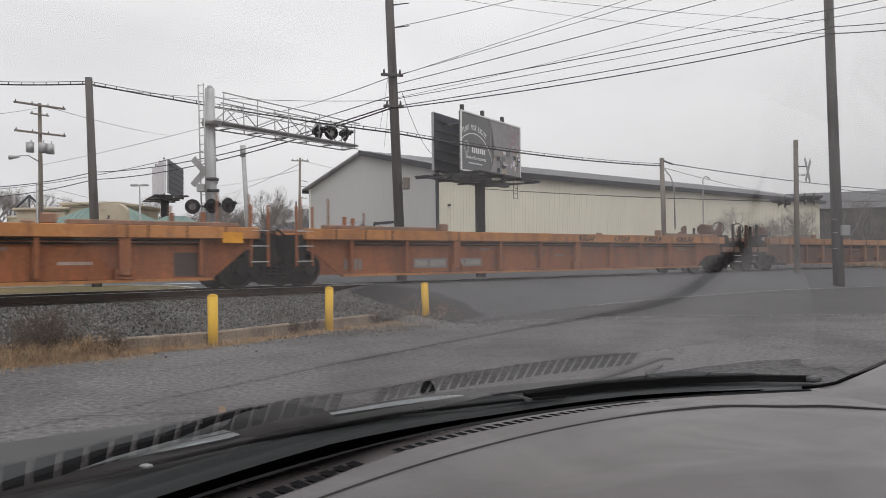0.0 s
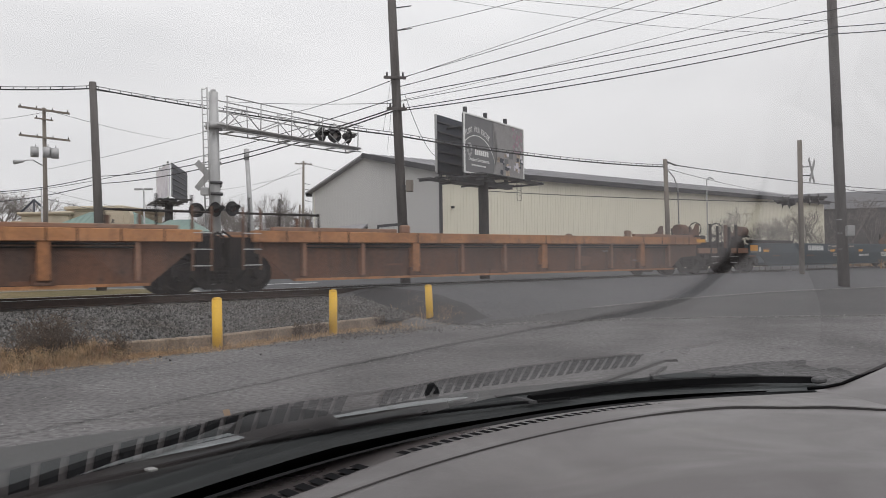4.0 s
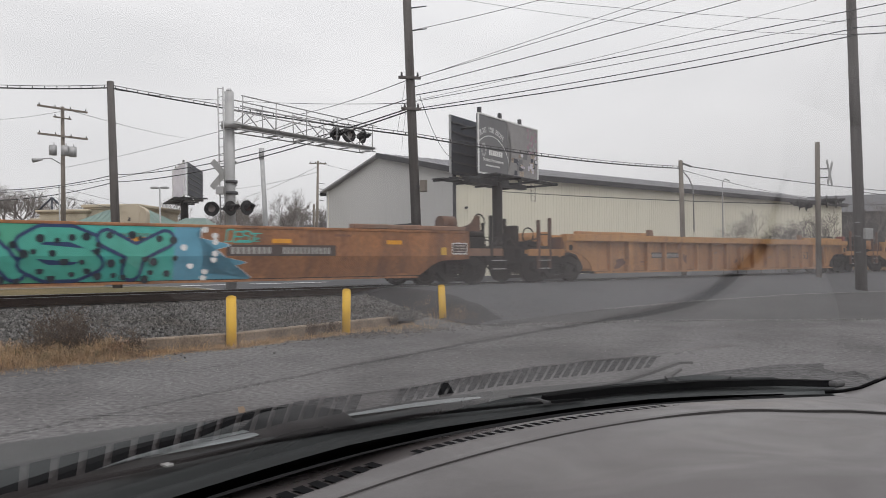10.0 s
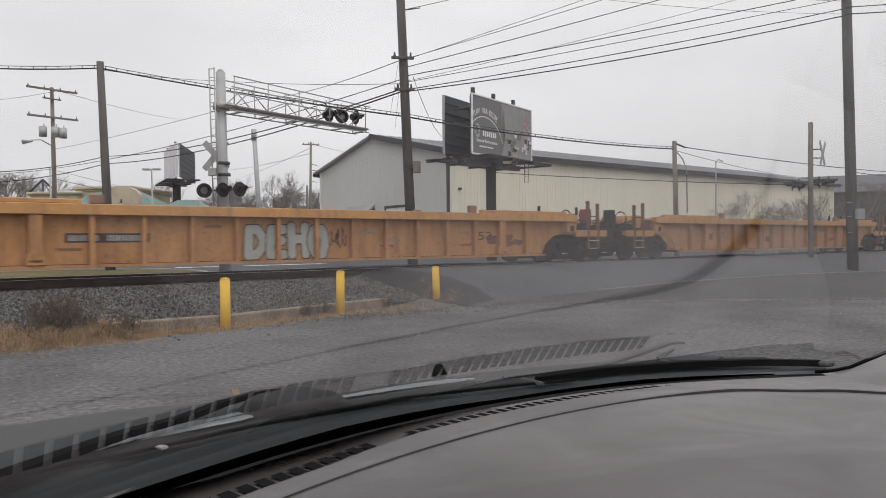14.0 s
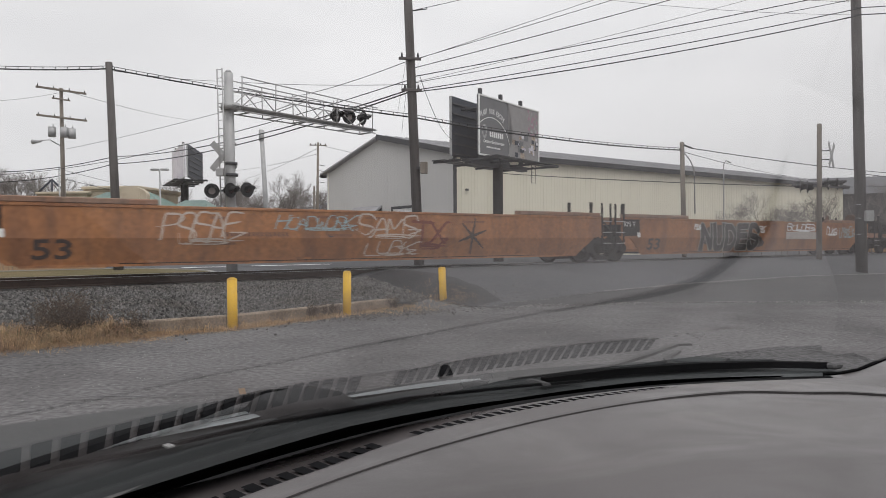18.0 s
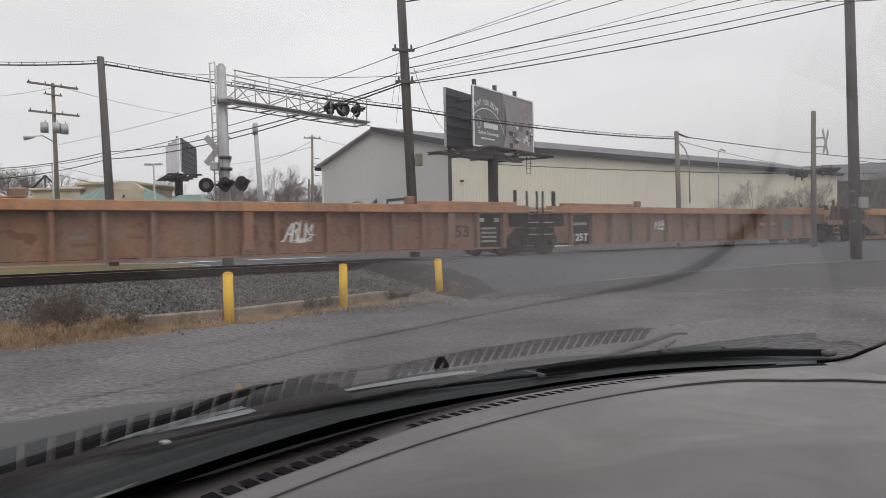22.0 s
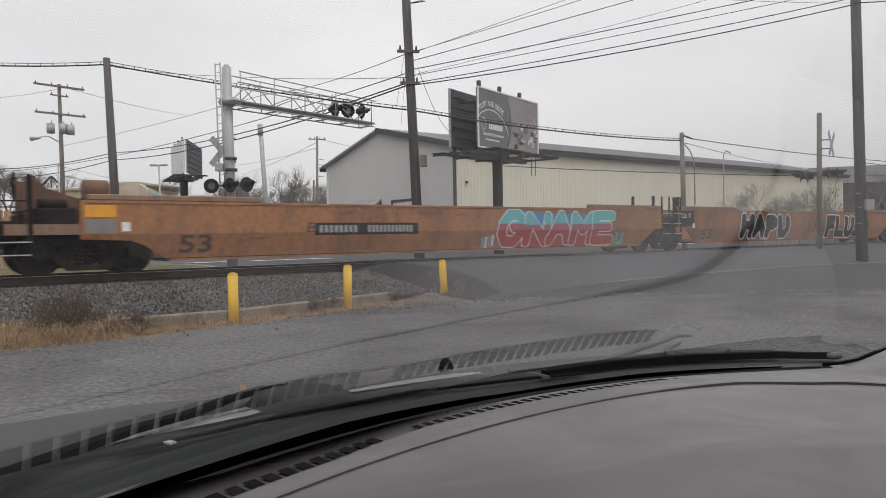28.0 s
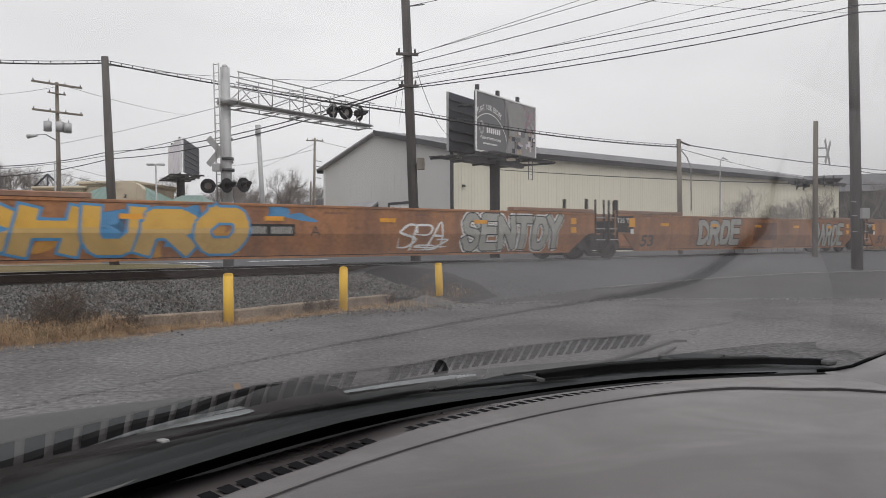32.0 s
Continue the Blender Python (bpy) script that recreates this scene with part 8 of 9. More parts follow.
def d_yellow_b(u, L):
    for k, B in enumerate(((6.18, 0.52, 0.56, 0.60), (7.15, 0.51, 0.66, 0.63), (8.32, 0.53, 0.63, 0.65), (9.11, 0.49, 0.71, 0.67), (10.15, 0.51, 0.77, 0.66), (11.26, 0.53, 0.61, 0.62), (12.35, 0.52, 0.74, 0.68))):
        x, z, w, h = boxed(B)
        d_blob(u, (x - 0.08, z - 0.06, w + 0.16, h + 0.12), paint("pale_green_glow", (0.3, 0.36, 0.25)), 70 + k, 0.5, 1, "", True)
        wob = (0.25 * math.sin(k * 1.7), 0.35 * math.cos(k * 2.3))
        for r_, m_, lay in ((0.1, paint("pale_green_glow", (0.3, 0.36, 0.25)), 2), (0.058, DGREEN, 2.6)):
            decal(u, bubble("BGECUSN"[k], w, h, 0.09, r_, m_, wob), x, z, lay, "dark green graffiti letter", True, "graffiti_letter")
    d_scrawl(u, (13.33, 0.58, 0.70, 0.63), BLACK, 77, 20, 0.012, label="black scrawl", rib=True)
    x, z, w, h = (15.32, 0.78, 1.70, 0.29)
    logo_box(u, x, z, w, h)
    d_bar(u, (4.4, 0.78, 0.5, 0.3), M["car_yellow"], 44, "small bolted box", True, "box")


def d_yellow_c(u, L):
    number_box(u, (6.05, 0.77, 1.68, 0.20), True, 31, DARKB)
    tag_piece(u, "DEHO", (9.92, 0.27, 2.23, 0.98), SILVER, DARKB, True, None, 0.0, 15, fat=0.17, sharp=False, edge=0.03)
    d_scrawl(u, (12.19, 0.58, 0.50, 0.55), BLACK, 78, 10, 0.018, label="black scrawl", rib=True)
    d_words(u, "53", (17.22, 0.77, 0.55, 0.25), DARKB, 2, "dark unit size number", True)
    d_bar(u, (4.4, 0.78, 0.5, 0.3), M["car_yellow"], 44, "small bolted box", True, "box")


def d_lime(u, L):
    d_bar(u, (7.74, 0.77, 3.19, 0.39), PALE, 2, "pale primer band")
    d_bars(u, (7.86, 0.81, 3.01, 0.30), 10, paint("band_orange", (0.5, 0.28, 0.17)), 12, False, 3, "faint number bars")
    d_tag(u, "SCOMFEZWEZ", (7.9, 1.15, 3.2, 0.34), GREY, 13, 0.028, 2, "grey sprayed writing")
    d_blob(u, (9.87, 0.27, 1.49, 0.48), BLACK, 36, 0.9, 2, "black sprayed cloud")
    d_blob(u, (11.24, 0.27, 8.87, 1.39), paint("night_purple", (0.035, 0.028, 0.042)), 37, 0.4, 2, "dark purple sprayed ground")
    tag_piece(u, "TGOMER", (11.35, 0.32, 8.4, 1.23), paint("night_violet", (0.045, 0.032, 0.055)), LIME, None, None, 0.3, 9, fat=0.12, edge=0.022)
    spikes(u, (11.30, 0.32, 8.58, 1.23), DGREEN, LIME, 5, 9)
    for k in range(7):
        decal(u, mesh_of(bm_rod((0, 0, 0), (0, -0.001, 0), 0.03, n=7), "fleck", WHITE), 12.3 + 1.1 * k, 0.6 + 0.25 * (k % 3), 9.6, "", name="graffiti_dot", small=True)
    d_blob(u, (10.86, 0.30, 0.63, 0.97), BLACK, 39, 0.9, 1.5, "black sprayed cloud")
    for k, B in enumerate(((19.66, 0.35, 1.36, 0.95), (10.04, 0.29, 0.82, 0.34))):
        d_blob(u, B, BLACK, 41 + k, 1.0, 1.5, "black sprayed cloud")
    for k, B in enumerate(((10.96, 0.82, 0.43, 0.22), (20.51, 0.95, 0.70, 0.39))):
        d_scrawl(u, B, WHITE, 38 + k, 9, 0.02)


def d_tags(u, L):
    d_tag(u, "PSEAF", (4.5, 0.72, 1.75, 0.75), SPRAY, 80, 0.03, 3, "white tag")
    d_tag(u, "SAMS", (9.45, 0.85, 1.85, 0.66), SPRAY, 81, 0.032, 3, "white tag")
    d_tag(u, "LUBK", (9.7, 0.38, 1.55, 0.42), SPRAY, 82, 0.024, 3, "white tag")
    d_tag(u, "HOADWORK", (7.2, 1.05, 2.1, 0.4), paint("pale_blue", (0.3, 0.4, 0.42)), 83, 0.018, 3, "pale blue tag")
    d_tag(u, "TX", (11.2, 0.55, 1.1, 0.8), paint("maroon", (0.17, 0.05, 0.035)), 86, 0.05, 2, "maroon sprayed letters")
    for k in range(6):
        a_ = k * math.tau / 6 + 0.3
        bm = bm_rod((0, 0, 0), (0.55 * math.cos(a_), -0.001, 0.55 * math.sin(a_)), 0.05, 0.02, 4)
        for v in bm.verts:
            v.co.y *= 0.02
        decal(u, mesh_of(bm, "petal", paint("soft_black", (0.05, 0.035, 0.03))), 13.3, 0.92, 2, "black sprayed star", name="graffiti_tag")
    d_bars(u, (5.9, 0.9, 1.6, 0.1), 15, DULL, 88, False, 2, "small dark stencil", "stencil")
    d_words(u, "C", (8.50, 0.88, 0.21, 0.22), DARKB, 3, "dark letter")


def d_bubble(u, L):
    tag_piece(u, "NUDES", (5.24, 0.27, 4.20, 1.27), paint("charcoal", (0.05, 0.045, 0.045)), SILVER, None, DARKB, 0.0, 16, fat=0.13, edge=0.025)
    d_bar(u, (11.72, 0.79, 3.30, 0.33), PALE, 2, "pale primer band")
    for k, (t_, B) in enumerate((("AX", (4.79, 1.17, 0.42, 0.24)), ("EK", (9.49, 1.06, 0.42, 0.33)), ("BOUDER", (11.84, 1.14, 2.45, 0.35)), ("DUKS", (15.52, 0.97, 0.96, 0.40)), ("UMATEY", (16.79, 0.85, 1.5, 0.55)))):
        d_tag(u, t_, B, WHITE if k != 4 else paint("pale_blue", (0.3, 0.4, 0.42)), 90 + k, 0.028, 3, "white tag")


def d_brown(u, L):
    d_tag(u, "SEK", (9.92, 0.53, 0.74, 0.55), WHITE, 95, 0.03, 3, "white tag", True)
    d_tag(u, "MAK", (15.18, 0.65, 0.78, 0.48), WHITE, 94, 0.025, 3, "white tag", True)
    d_blob(u, (13.07, 0.57, 0.77, 0.50), DULL, 93, 0.8, 1, "", True)
    end_rating(u, L, False, True)


def d_brown_rating(u, L):
    d_tag(u, "ARUM", (10.76, 0.58, 0.67, 0.56), WHITE, 96, 0.025, 3, "white tag", True)
    d_scrawl(u, (12.23, 0.62, 0.46, 0.44), DULL, 97, 4, 0.03, label="dull crossed lines", rib=True)
    d_blob(u, (4.86, 0.59, 0.50, 0.45), DULL, 98, 0.8, 1, "", True)
    end_rating(u, L)


def d_brown_end(u, L):
    d_tag(u, "MAK", (6.15, 0.75, 0.69, 0.36), WHITE, 99, 0.025, 3, "white tag", True)
    number_box(u, (13.45, 0.83, 1.56, 0.21), True, 41, DULL)
    d_bar(u, (15.40, 0.63, 0.68, 0.47), paint("green_patch", (0.09, 0.16, 0.13)), 1, "green paint patch", True)
    end_rating(u, L, True, False)


def d_brown_last(u, L):
    d_scrawl(u, (7.88, 0.76, 1.44, 0.33), DULL, 102, 5, 0.04, label="dull scrawl", rib=True)
    end_rating(u, L)


def d_brown_start(u, L):
    number_box(u, (6.18, 0.79, 1.62, 0.19), True, 42, DULL)
    d_scrawl(u, (13.34, 0.74, 0.45, 0.27), DULL, 103, 5, 0.04, label="dull crossed lines", rib=True)
    end_rating(u, L, False, True)


def d_sails(u, L):
    number_box(u, (7.24, 0.79, 3.16, 0.31), seed=51)
    d_blob(u, (13.2, 0.5, 5.5, 1.05), SKY, 61, 0.5, 1.2, "blue sprayed ground")
    d_bar(u, (13.5, 0.3, 5.0, 0.5), CRIMSON, 1.5, "red sprayed ground", False, "graffiti_cloud")
    tag_piece(u, "GNAME", (13.45, 0.3, 5.2, 1.24), LTEAL, WHITE, shear=0.2, seed=12, fat=0.135, edge=0.024, sharp=False, lower=((paint("rose", (0.33, 0.09, 0.14)), 0.62), (CRIMSON, 0.45)))
    for k in range(4):
        d_bar(u, (12.75 + 0.13 * k, 0.3 + 0.03 * k, 0.07, 0.34), (LTEAL, WHITE)[k % 2], 2, "small teal piece", False, "graffiti_tag")
    d_tag(u, "IUI", (18.75, 0.33, 0.5, 0.4), LTEAL, 62, 0.035, 3)
    d_words(u, "B", (7.0, 0.86, 0.28, 0.25), DARKB, 3, "dark letter", shear=0.2)


def d_hapu(u, L):
    tag_piece(u, "HAPU", (4.77, 0.33, 3.83, 1.19), BLACK, WHITE, shear=0.05, seed=17, fat=0.17, sharp=False)
    x, z, w, h = boxed((12.12, 0.35, 3.99, 1.09))
    tag_piece(u, "FLU", (x, z - 0.05, w * 0.7, h + 0.1), BLACK, WHITE, shear=0.12, seed=18, fat=0.15, edge=0.04)
    tag_piece(u, "E", (x + w * 0.68, z - 0.02, w * 0.34, h + 0.06), BLACK, paint("bright_teal", (0.05, 0.36, 0.42)), shear=0.0, seed=19, fat=0.1, edge=0.05)
    d_bars(u, (10.35, 0.62, 1.77, 0.55), 4, DULL, 52, False, 1, "dull stencil bars", "stencil")
    d_blob(u, (15.96, 0.59, 0.73, 0.79), PURPLE, 63, 0.6, 1, "dark sprayed blot")


def d_hapu_two(u, L):
    tag_piece(u, "HAPU", (4.38, 0.31, 4.05, 1.25), SILVER, BLACK, shear=0.05, glow=WHITE, seed=20, fat=0.15, sharp=False, edge=0.03)
    number_box(u, (11.26, 0.82, 3.24, 0.32), seed=53)
    d_blob(u, (15.35, 0.77, 0.45, 0.24), PALE, 64, 0.6, 1, "pale scuff")


def d_churo(u, L):
    x, z, w, h = boxed((3.2, 0.32, 6.0, 1.25))
    for k in range(7):
        d_blob(u, (x + w * k / 7.5, z + 0.25 * (k % 2), w / 5.5, h * 0.75), SKY if k % 2 else paint("deep_gold", (0.5, 0.25, 0.05)), 65 + k, 0.8, 1, "")
    tag_piece(u, "CHURO", (x, z, w, h), GOLD, SKY, shear=0.12, seed=14, fat=0.145, edge=0.05, lower=((paint("pale_gold", (0.5, 0.33, 0.12)), 0.55),))
    d_blob(u, (9.41, 1.11, 1.58, 0.49), SKY, 75, 0.9, 1, "faint blue spray")
    number_box(u, (9.17, 0.80, 1.22, 0.29), seed=54)
    d_words(u, "A", (10.82, 0.80, 0.26, 0.26), DARKB, 3, "dark letter")
    d_tag(u, "SPA", (13.51, 0.41, 1.56, 0.81), WHITE, 98, 0.04, 3, "white tag")
    tag_piece(u, "SENTOY", (15.73, 0.32, 4.16, 1.30), SILVER, BLACK, shear=0.05, seed=21, glow=WHITE, fat=0.14, edge=0.03)


def d_droe(u, L):
    tag_piece(u, "DROE", (5.51, 0.38, 2.96, 1.18), SILVER, BLACK, shear=0.1, seed=22, fat=0.14, edge=0.03)
    d_bar(u, (9.58, 0.63, 1.87, 0.75), DULL, 1, "dull red patch")
    tag_piece(u, "DAROE", (14.81, 0.27, 3.00, 1.21), SILVER, BLACK, shear=0.1, seed=23, fat=0.14, edge=0.03)


# joint times: when each joint passes 7.69 m along the track
UNITS = []


def add_unit(t0, t1, a, b, paint_name, label, deco=None, seed=0):
    L = SPEED * (t1 - t0)
    ribbed = not paint_name.startswith("s:")
    pm = M[paint_name.replace("s:", "")]
    u = thing("well_car_unit", at_sn(7.69 + SPEED * t0, NC, RT), label, "rail car", "train of empty well cars")
    for sgn in (-1, 1):
        add_side(u, L, a, b, pm, ribbed, sgn)
    add_end(u, L, False, a, pm, seed)
    add_end(u, L, True, b, pm, seed + 1)
    if a in ("joint", "sharp"):
        add_truck(u, 0.0)
    part("well_floor", bm_box(3.6, L - 3.6, -HW + 0.12, HW - 0.12, ZB, ZB + 0.07), M["car_black"], u, "open well floor")
    for i in range(4):
        x = 4.2 + i * (L - 8.4) / 3
        part("floor_beam", bm_box(x - 0.2, x + 0.2, -HW + 0.12, HW - 0.12, ZB + 0.07, ZB + 0.16), pm, u)
    if ribbed:
        ribbed_marks(u, L, pm, seed)
    else:
        smooth_marks(u, L, pm, paint_name != "s:car_blue", a, b, t0 < 12 or t0 > 31)
    if deco:
        deco(u, L)
    UNITS.append((u, t0))
    return u


for row in ((-1.25, 0.0, "joint", "sharp", "car_rust", BROWN, d_first, 1),
            (0.0, 1.325, "sharp", "slope", "car_rust", BROWN, d_second, 2),
            (1.325, 2.685, "slope", "sharp", "car_umber", BROWN, d_third, 3),
            (2.685, 3.91, "sharp", "sharp", "car_umber", BROWN, d_fourth, 4),
            (3.91, 5.2, "sharp", "slope", "car_umber", BROWN, d_third, 5),
            (5.2, 6.64, "slope", "slope", "s:car_blue", "dark blue smooth-sided empty container well car", d_blue, 6),
            (6.64, 7.98, "slope", "joint", "s:car_orange", RUST, d_skrye, 7),
            (7.98, 9.18, "joint", "joint", "s:car_orange", RUST, d_wan, 8),
            (9.18, 10.44, "joint", "slope", "s:car_orange", RUST, d_dots, 9),
            (10.44, 11.9, "arch", "arch", "car_yellow", YEL, d_yellow_a, 10),
            (11.9, 13.33, "arch", "arch", "car_yellow", YEL, d_yellow_b, 11),
            (13.33, 14.75, "arch", "arch", "car_yellow", YEL, d_yellow_c, 12),
            (14.75, 16.16, "arch", "arch", "car_yellow", YEL, None, 13),
            (16.16, 17.53, "slope", "joint", "s:car_orange", RUST, d_lime, 14),
            (17.53, 18.71, "joint", "joint", "s:car_orange", RUST, d_tags, 15),
            (18.71, 20.024, "joint", "slope", "s:car_orange", RUST, d_bubble, 16),
            (20.024, 21.34, "arch", "joint", "car_brown", BROWN, d_brown, 17),
            (21.34, 22.51, "joint", "joint", "car_brown", BROWN, d_brown_rating, 18),
            (22.51, 23.82, "joint", "arch", "car_brown", BROWN, d_brown_end, 19),
            (23.82, 25.14, "arch", "joint", "car_tan", BROWN, d_brown_start, 20),
            (25.14, 26.3, "joint", "joint", "car_tan", BROWN, d_brown_last, 21),
            (26.3, 27.587, "joint", "arch", "car_tan", BROWN, d_third, 22),
            (27.587, 28.91, "slope", "joint", "s:car_orange", RUST, d_sails, 23),
            (28.91, 30.1, "joint", "joint", "s:car_orange", RUST, d_hapu, 24),
            (30.1, 31.37, "joint", "slope", "s:car_orange", RUST, d_hapu_two, 25),
            (31.37, 32.7, "slope", "joint", "s:car_orange", RUST, d_churo, 26),
            (32.7, 33.9, "joint", "joint", "s:car_orange", RUST, d_droe, 27),
            (33.9, 35.2, "joint", "slope", "s:car_orange", RUST, d_tags, 28)):
    add_unit(*row)


# ---- the car that the camera sits in ----
# Car frame: x to its right, y ahead, z up from the ground; it faces az -30.
car = thing("car", pose(0, 0, 0, 0, 0, 30), "grey car with dashboard, raked windscreen and resting wipers", "car")
ZD = 1.2


def edge_y(x):
    """Front edge of the dashboard."""
    return 0.737 - 0.5 * (x - 0.62) ** 2


def sheet(fn, us, vs, thick=0.0):
    bm = bmesh.new()
    g = [[bm.verts.new(fn(u, v)) for v in vs] for u in us]
    for a, b in zip(g, g[1:]):
        for j in range(len(vs) - 1):
            bm.faces.new((a[j], b[j], b[j + 1], a[j + 1])).smooth = True
    bmesh.ops.recalc_face_normals(bm, faces=bm.faces[:])
    if thick:
        bmesh.ops.solidify(bm, geom=bm.faces[:], thickness=thick)
    return bm


def steps(a, b, n):
    return [a + (b - a) * i / n for i in range(n + 1)]


XS = steps(-0.5, 1.16, 90)


def seam_v(x):
    """How far behind the edge the seam of the raised pad runs."""
    return 0.0905 + 0.3 * max(0.0, x - 0.66) ** 1.8 + 3.0 * max(0.0, x - 0.91) ** 1.5


def seam_h(x):
    """How far the pad lies below the strip, along the dark wall between them."""
    return (0.0012 + 0.0016 * smooth(0.58, 0.80, x)) * (1 - smooth(0.95, 0.975, x))


def strip_end(x):
    return ZD - 0.0012 + 0.0065 * smooth(0.9, 0.76, x)


def nose(x):
    """How far the front lip of the dashboard reaches past its edge line."""
    return float(np.interp(x, (-0.1, 0.02, 0.13, 0.33, 0.5, 0.74, 0.95), (0.085, 0.06, 0.032, 0.03, 0.016, 0.016, 0.0)))


def strip_fn(x, k):
    f = nose(x)
    v = -f + k * (seam_v(x) + f)
    return (x, edge_y(x) - v, ZD - 0.006 * (1 - k) ** 2 - 0.0012 * smooth(0.95, 1.0, k) ** 2 + ramp(x, v))


def ramp(x, v):
    """The strip steps up behind the slots."""
    return 0.0065 * smooth(slot_to(x) - 0.005, slot_to(x) + 0.004, v) * smooth(0.9, 0.76, x)


def slot_from(x):
    return float(np.interp(x, (0.0, 0.2, 0.28, 0.33, 0.5, 0.72), (0.027, 0.026, 0.02, 0.019, 0.015, 0.017)))


def slot_to(x):
    return float(np.interp(x, (0.0, 0.2, 0.28, 0.33, 0.5, 0.72), (0.056, 0.056, 0.046, 0.041, 0.041, 0.04)))


def pad_fn(x, v):
    rise = 0.0008 * smooth(0.0, 0.008, v) + 0.014 * smooth(0.02, 0.3, v)
    drop = -0.5 * max(0.0, v - 0.5) ** 1.5
    wave = 0.0016 * noise.noise((x * 6, v * 8, 1)) + 0.0007 * noise.noise((x * 15, v * 19, 4))
    return (x, edge_y(x) - seam_v(x) - v, strip_end(x) - seam_h(x) + rise + drop + wave * smooth(0.01, 0.06, v))


strip = part("dashboard_strip", sheet(strip_fn, XS, steps(0, 1, 44)), M["dash"], car, "grey dashboard strip with defroster slots")
part("dashboard_pad", sheet(pad_fn, XS, [-0.001, 0.002, 0.005, 0.008, 0.012, 0.02, 0.04] + steps(0.06, 0.62, 40)), M["dash"], car, "broad grey-brown grained dashboard pad")
part("dashboard_seam", sheet(lambda x, k: (x, edge_y(x) - seam_v(x) - 0.0006 - 0.0014 * k, strip_end(x) + 0.0004 - (seam_h(x) + 0.0012) * k), XS, (0, 1)), M["hood"], car, "dark seam between strip and pad")
part("frit_band", sheet(lambda x, k: (x, edge_y(x) + 0.1 * k - 0.006, ZD - 0.02), XS, steps(0, 1, 4)), M["rubber"], car, "black band at the foot of the windscreen")
# defroster slots: wide dark cells between thin bars
for x0, x1, n in ((-0.05, 0.283, 20), (0.327, 0.735, 27)):
    for i in range(n):
        x = x0 + (x1 - x0) * i / n
        w = (x1 - x0) / n * 0.68
        part("vent_slot", sheet(lambda u, k: (u + (k - 0.3) * 0.009, edge_y(u) - slot_from(u) - k * (slot_to(u) - slot_from(u)), ZD + 0.0008 + ramp(u, slot_from(u) + k * (slot_to(u) - slot_from(u)))), steps(x, x + w, 2), steps(0, 1, 5)), M["vent"], strip)

# hood over the instruments, in front of the driver
part("instrument_hood", sheet(lambda x, v: (x - 0.5 * (v - 0.125) * smooth(-0.1, 0.16, x), edge_y(x) - v, ZD + 0.003 + 0.03 * smooth(0.0, 0.08, 0.16 - x) * smooth(0.125, 0.2, v) + 0.016 * smooth(0.02, 0.3, v - 0.1)), steps(-0.5, 0.16, 24), steps(0.125, 0.5, 14)), M["hood"], car, "dark hood out of view, added to weaken the windscreen reflection")

# windscreen
glass = bpy.data.materials.new("windscreen_glass")
glass.use_nodes = True
gn = glass.node_tree
gn.nodes.clear()
g_out = gn.nodes.new("ShaderNodeOutputMaterial")
g_mix = gn.nodes.new("ShaderNodeMixShader")
g_tr = gn.nodes.new("ShaderNodeBsdfTransparent")
g_gl = gn.nodes.new("ShaderNodeBsdfGlossy")
g_tr.inputs[0].default_value = (0.97, 0.98, 0.975, 1)
g_gl.inputs["Roughness"].default_value = 0.022
g_fr = gn.nodes.new("ShaderNodeFresnel")
g_fr.inputs["IOR"].default_value = 1.5
# two faces of the pane: 2F / (1 + F)
g_two, g_one, g_div = (gn.nodes.new("ShaderNodeMath") for _ in range(3))
g_two.operation, g_one.operation, g_div.operation = "MULTIPLY", "ADD", "DIVIDE"
g_two.inputs[1].default_value, g_one.inputs[1].default_value = 2.0, 1.0
gn.links.new(g_fr.outputs[0], g_two.inputs[0])
gn.links.new(g_fr.outputs[0], g_one.inputs[0])
gn.links.new(g_two.outputs[0], g_div.inputs[0])
gn.links.new(g_one.outputs[0], g_div.inputs[1])
gn.links.new(g_div.outputs[0], g_mix.inputs[0])
gn.links.new(g_tr.outputs[0], g_mix.inputs[1])
gn.links.new(g_gl.outputs[0], g_mix.inputs[2])
gn.links.new(g_mix.outputs[0], g_out.inputs[0])
M["glass"] = glass
RAKE = radians(25)
pane = part("windscreen", sheet(lambda x, v: (x, 0.80 - 0.48 * (x - 0.62) ** 2 - v * math.cos(RAKE), ZD - 0.01 + v * math.sin(RAKE)), steps(-0.5, 1.1, 20), steps(0, 1.0, 10)), M["glass"], car, "clear raked windscreen")
pane.visible_shadow = False
if sum(p.normal.z for p in pane.data.polygons) > 0:
    pane.data.flip_normals()

def frit_fn(x, k):
    v = k * float(np.interp(x, (-0.06, 0.02, 0.1, 0.25, 0.32, 0.52, 0.75, 1.0), (0.1, 0.078, 0.077, 0.083, 0.069, 0.026, 0.03, 0.008)))
    return (x, 0.797 - 0.48 * (x - 0.62) ** 2 - v * math.cos(RAKE), ZD - 0.014 + v * math.sin(RAKE))


part("frit", sheet(frit_fn, steps(-0.5, 1.0, 30), steps(0, 1, 3)), M["rubber"], car, "black printed border of the windscreen")

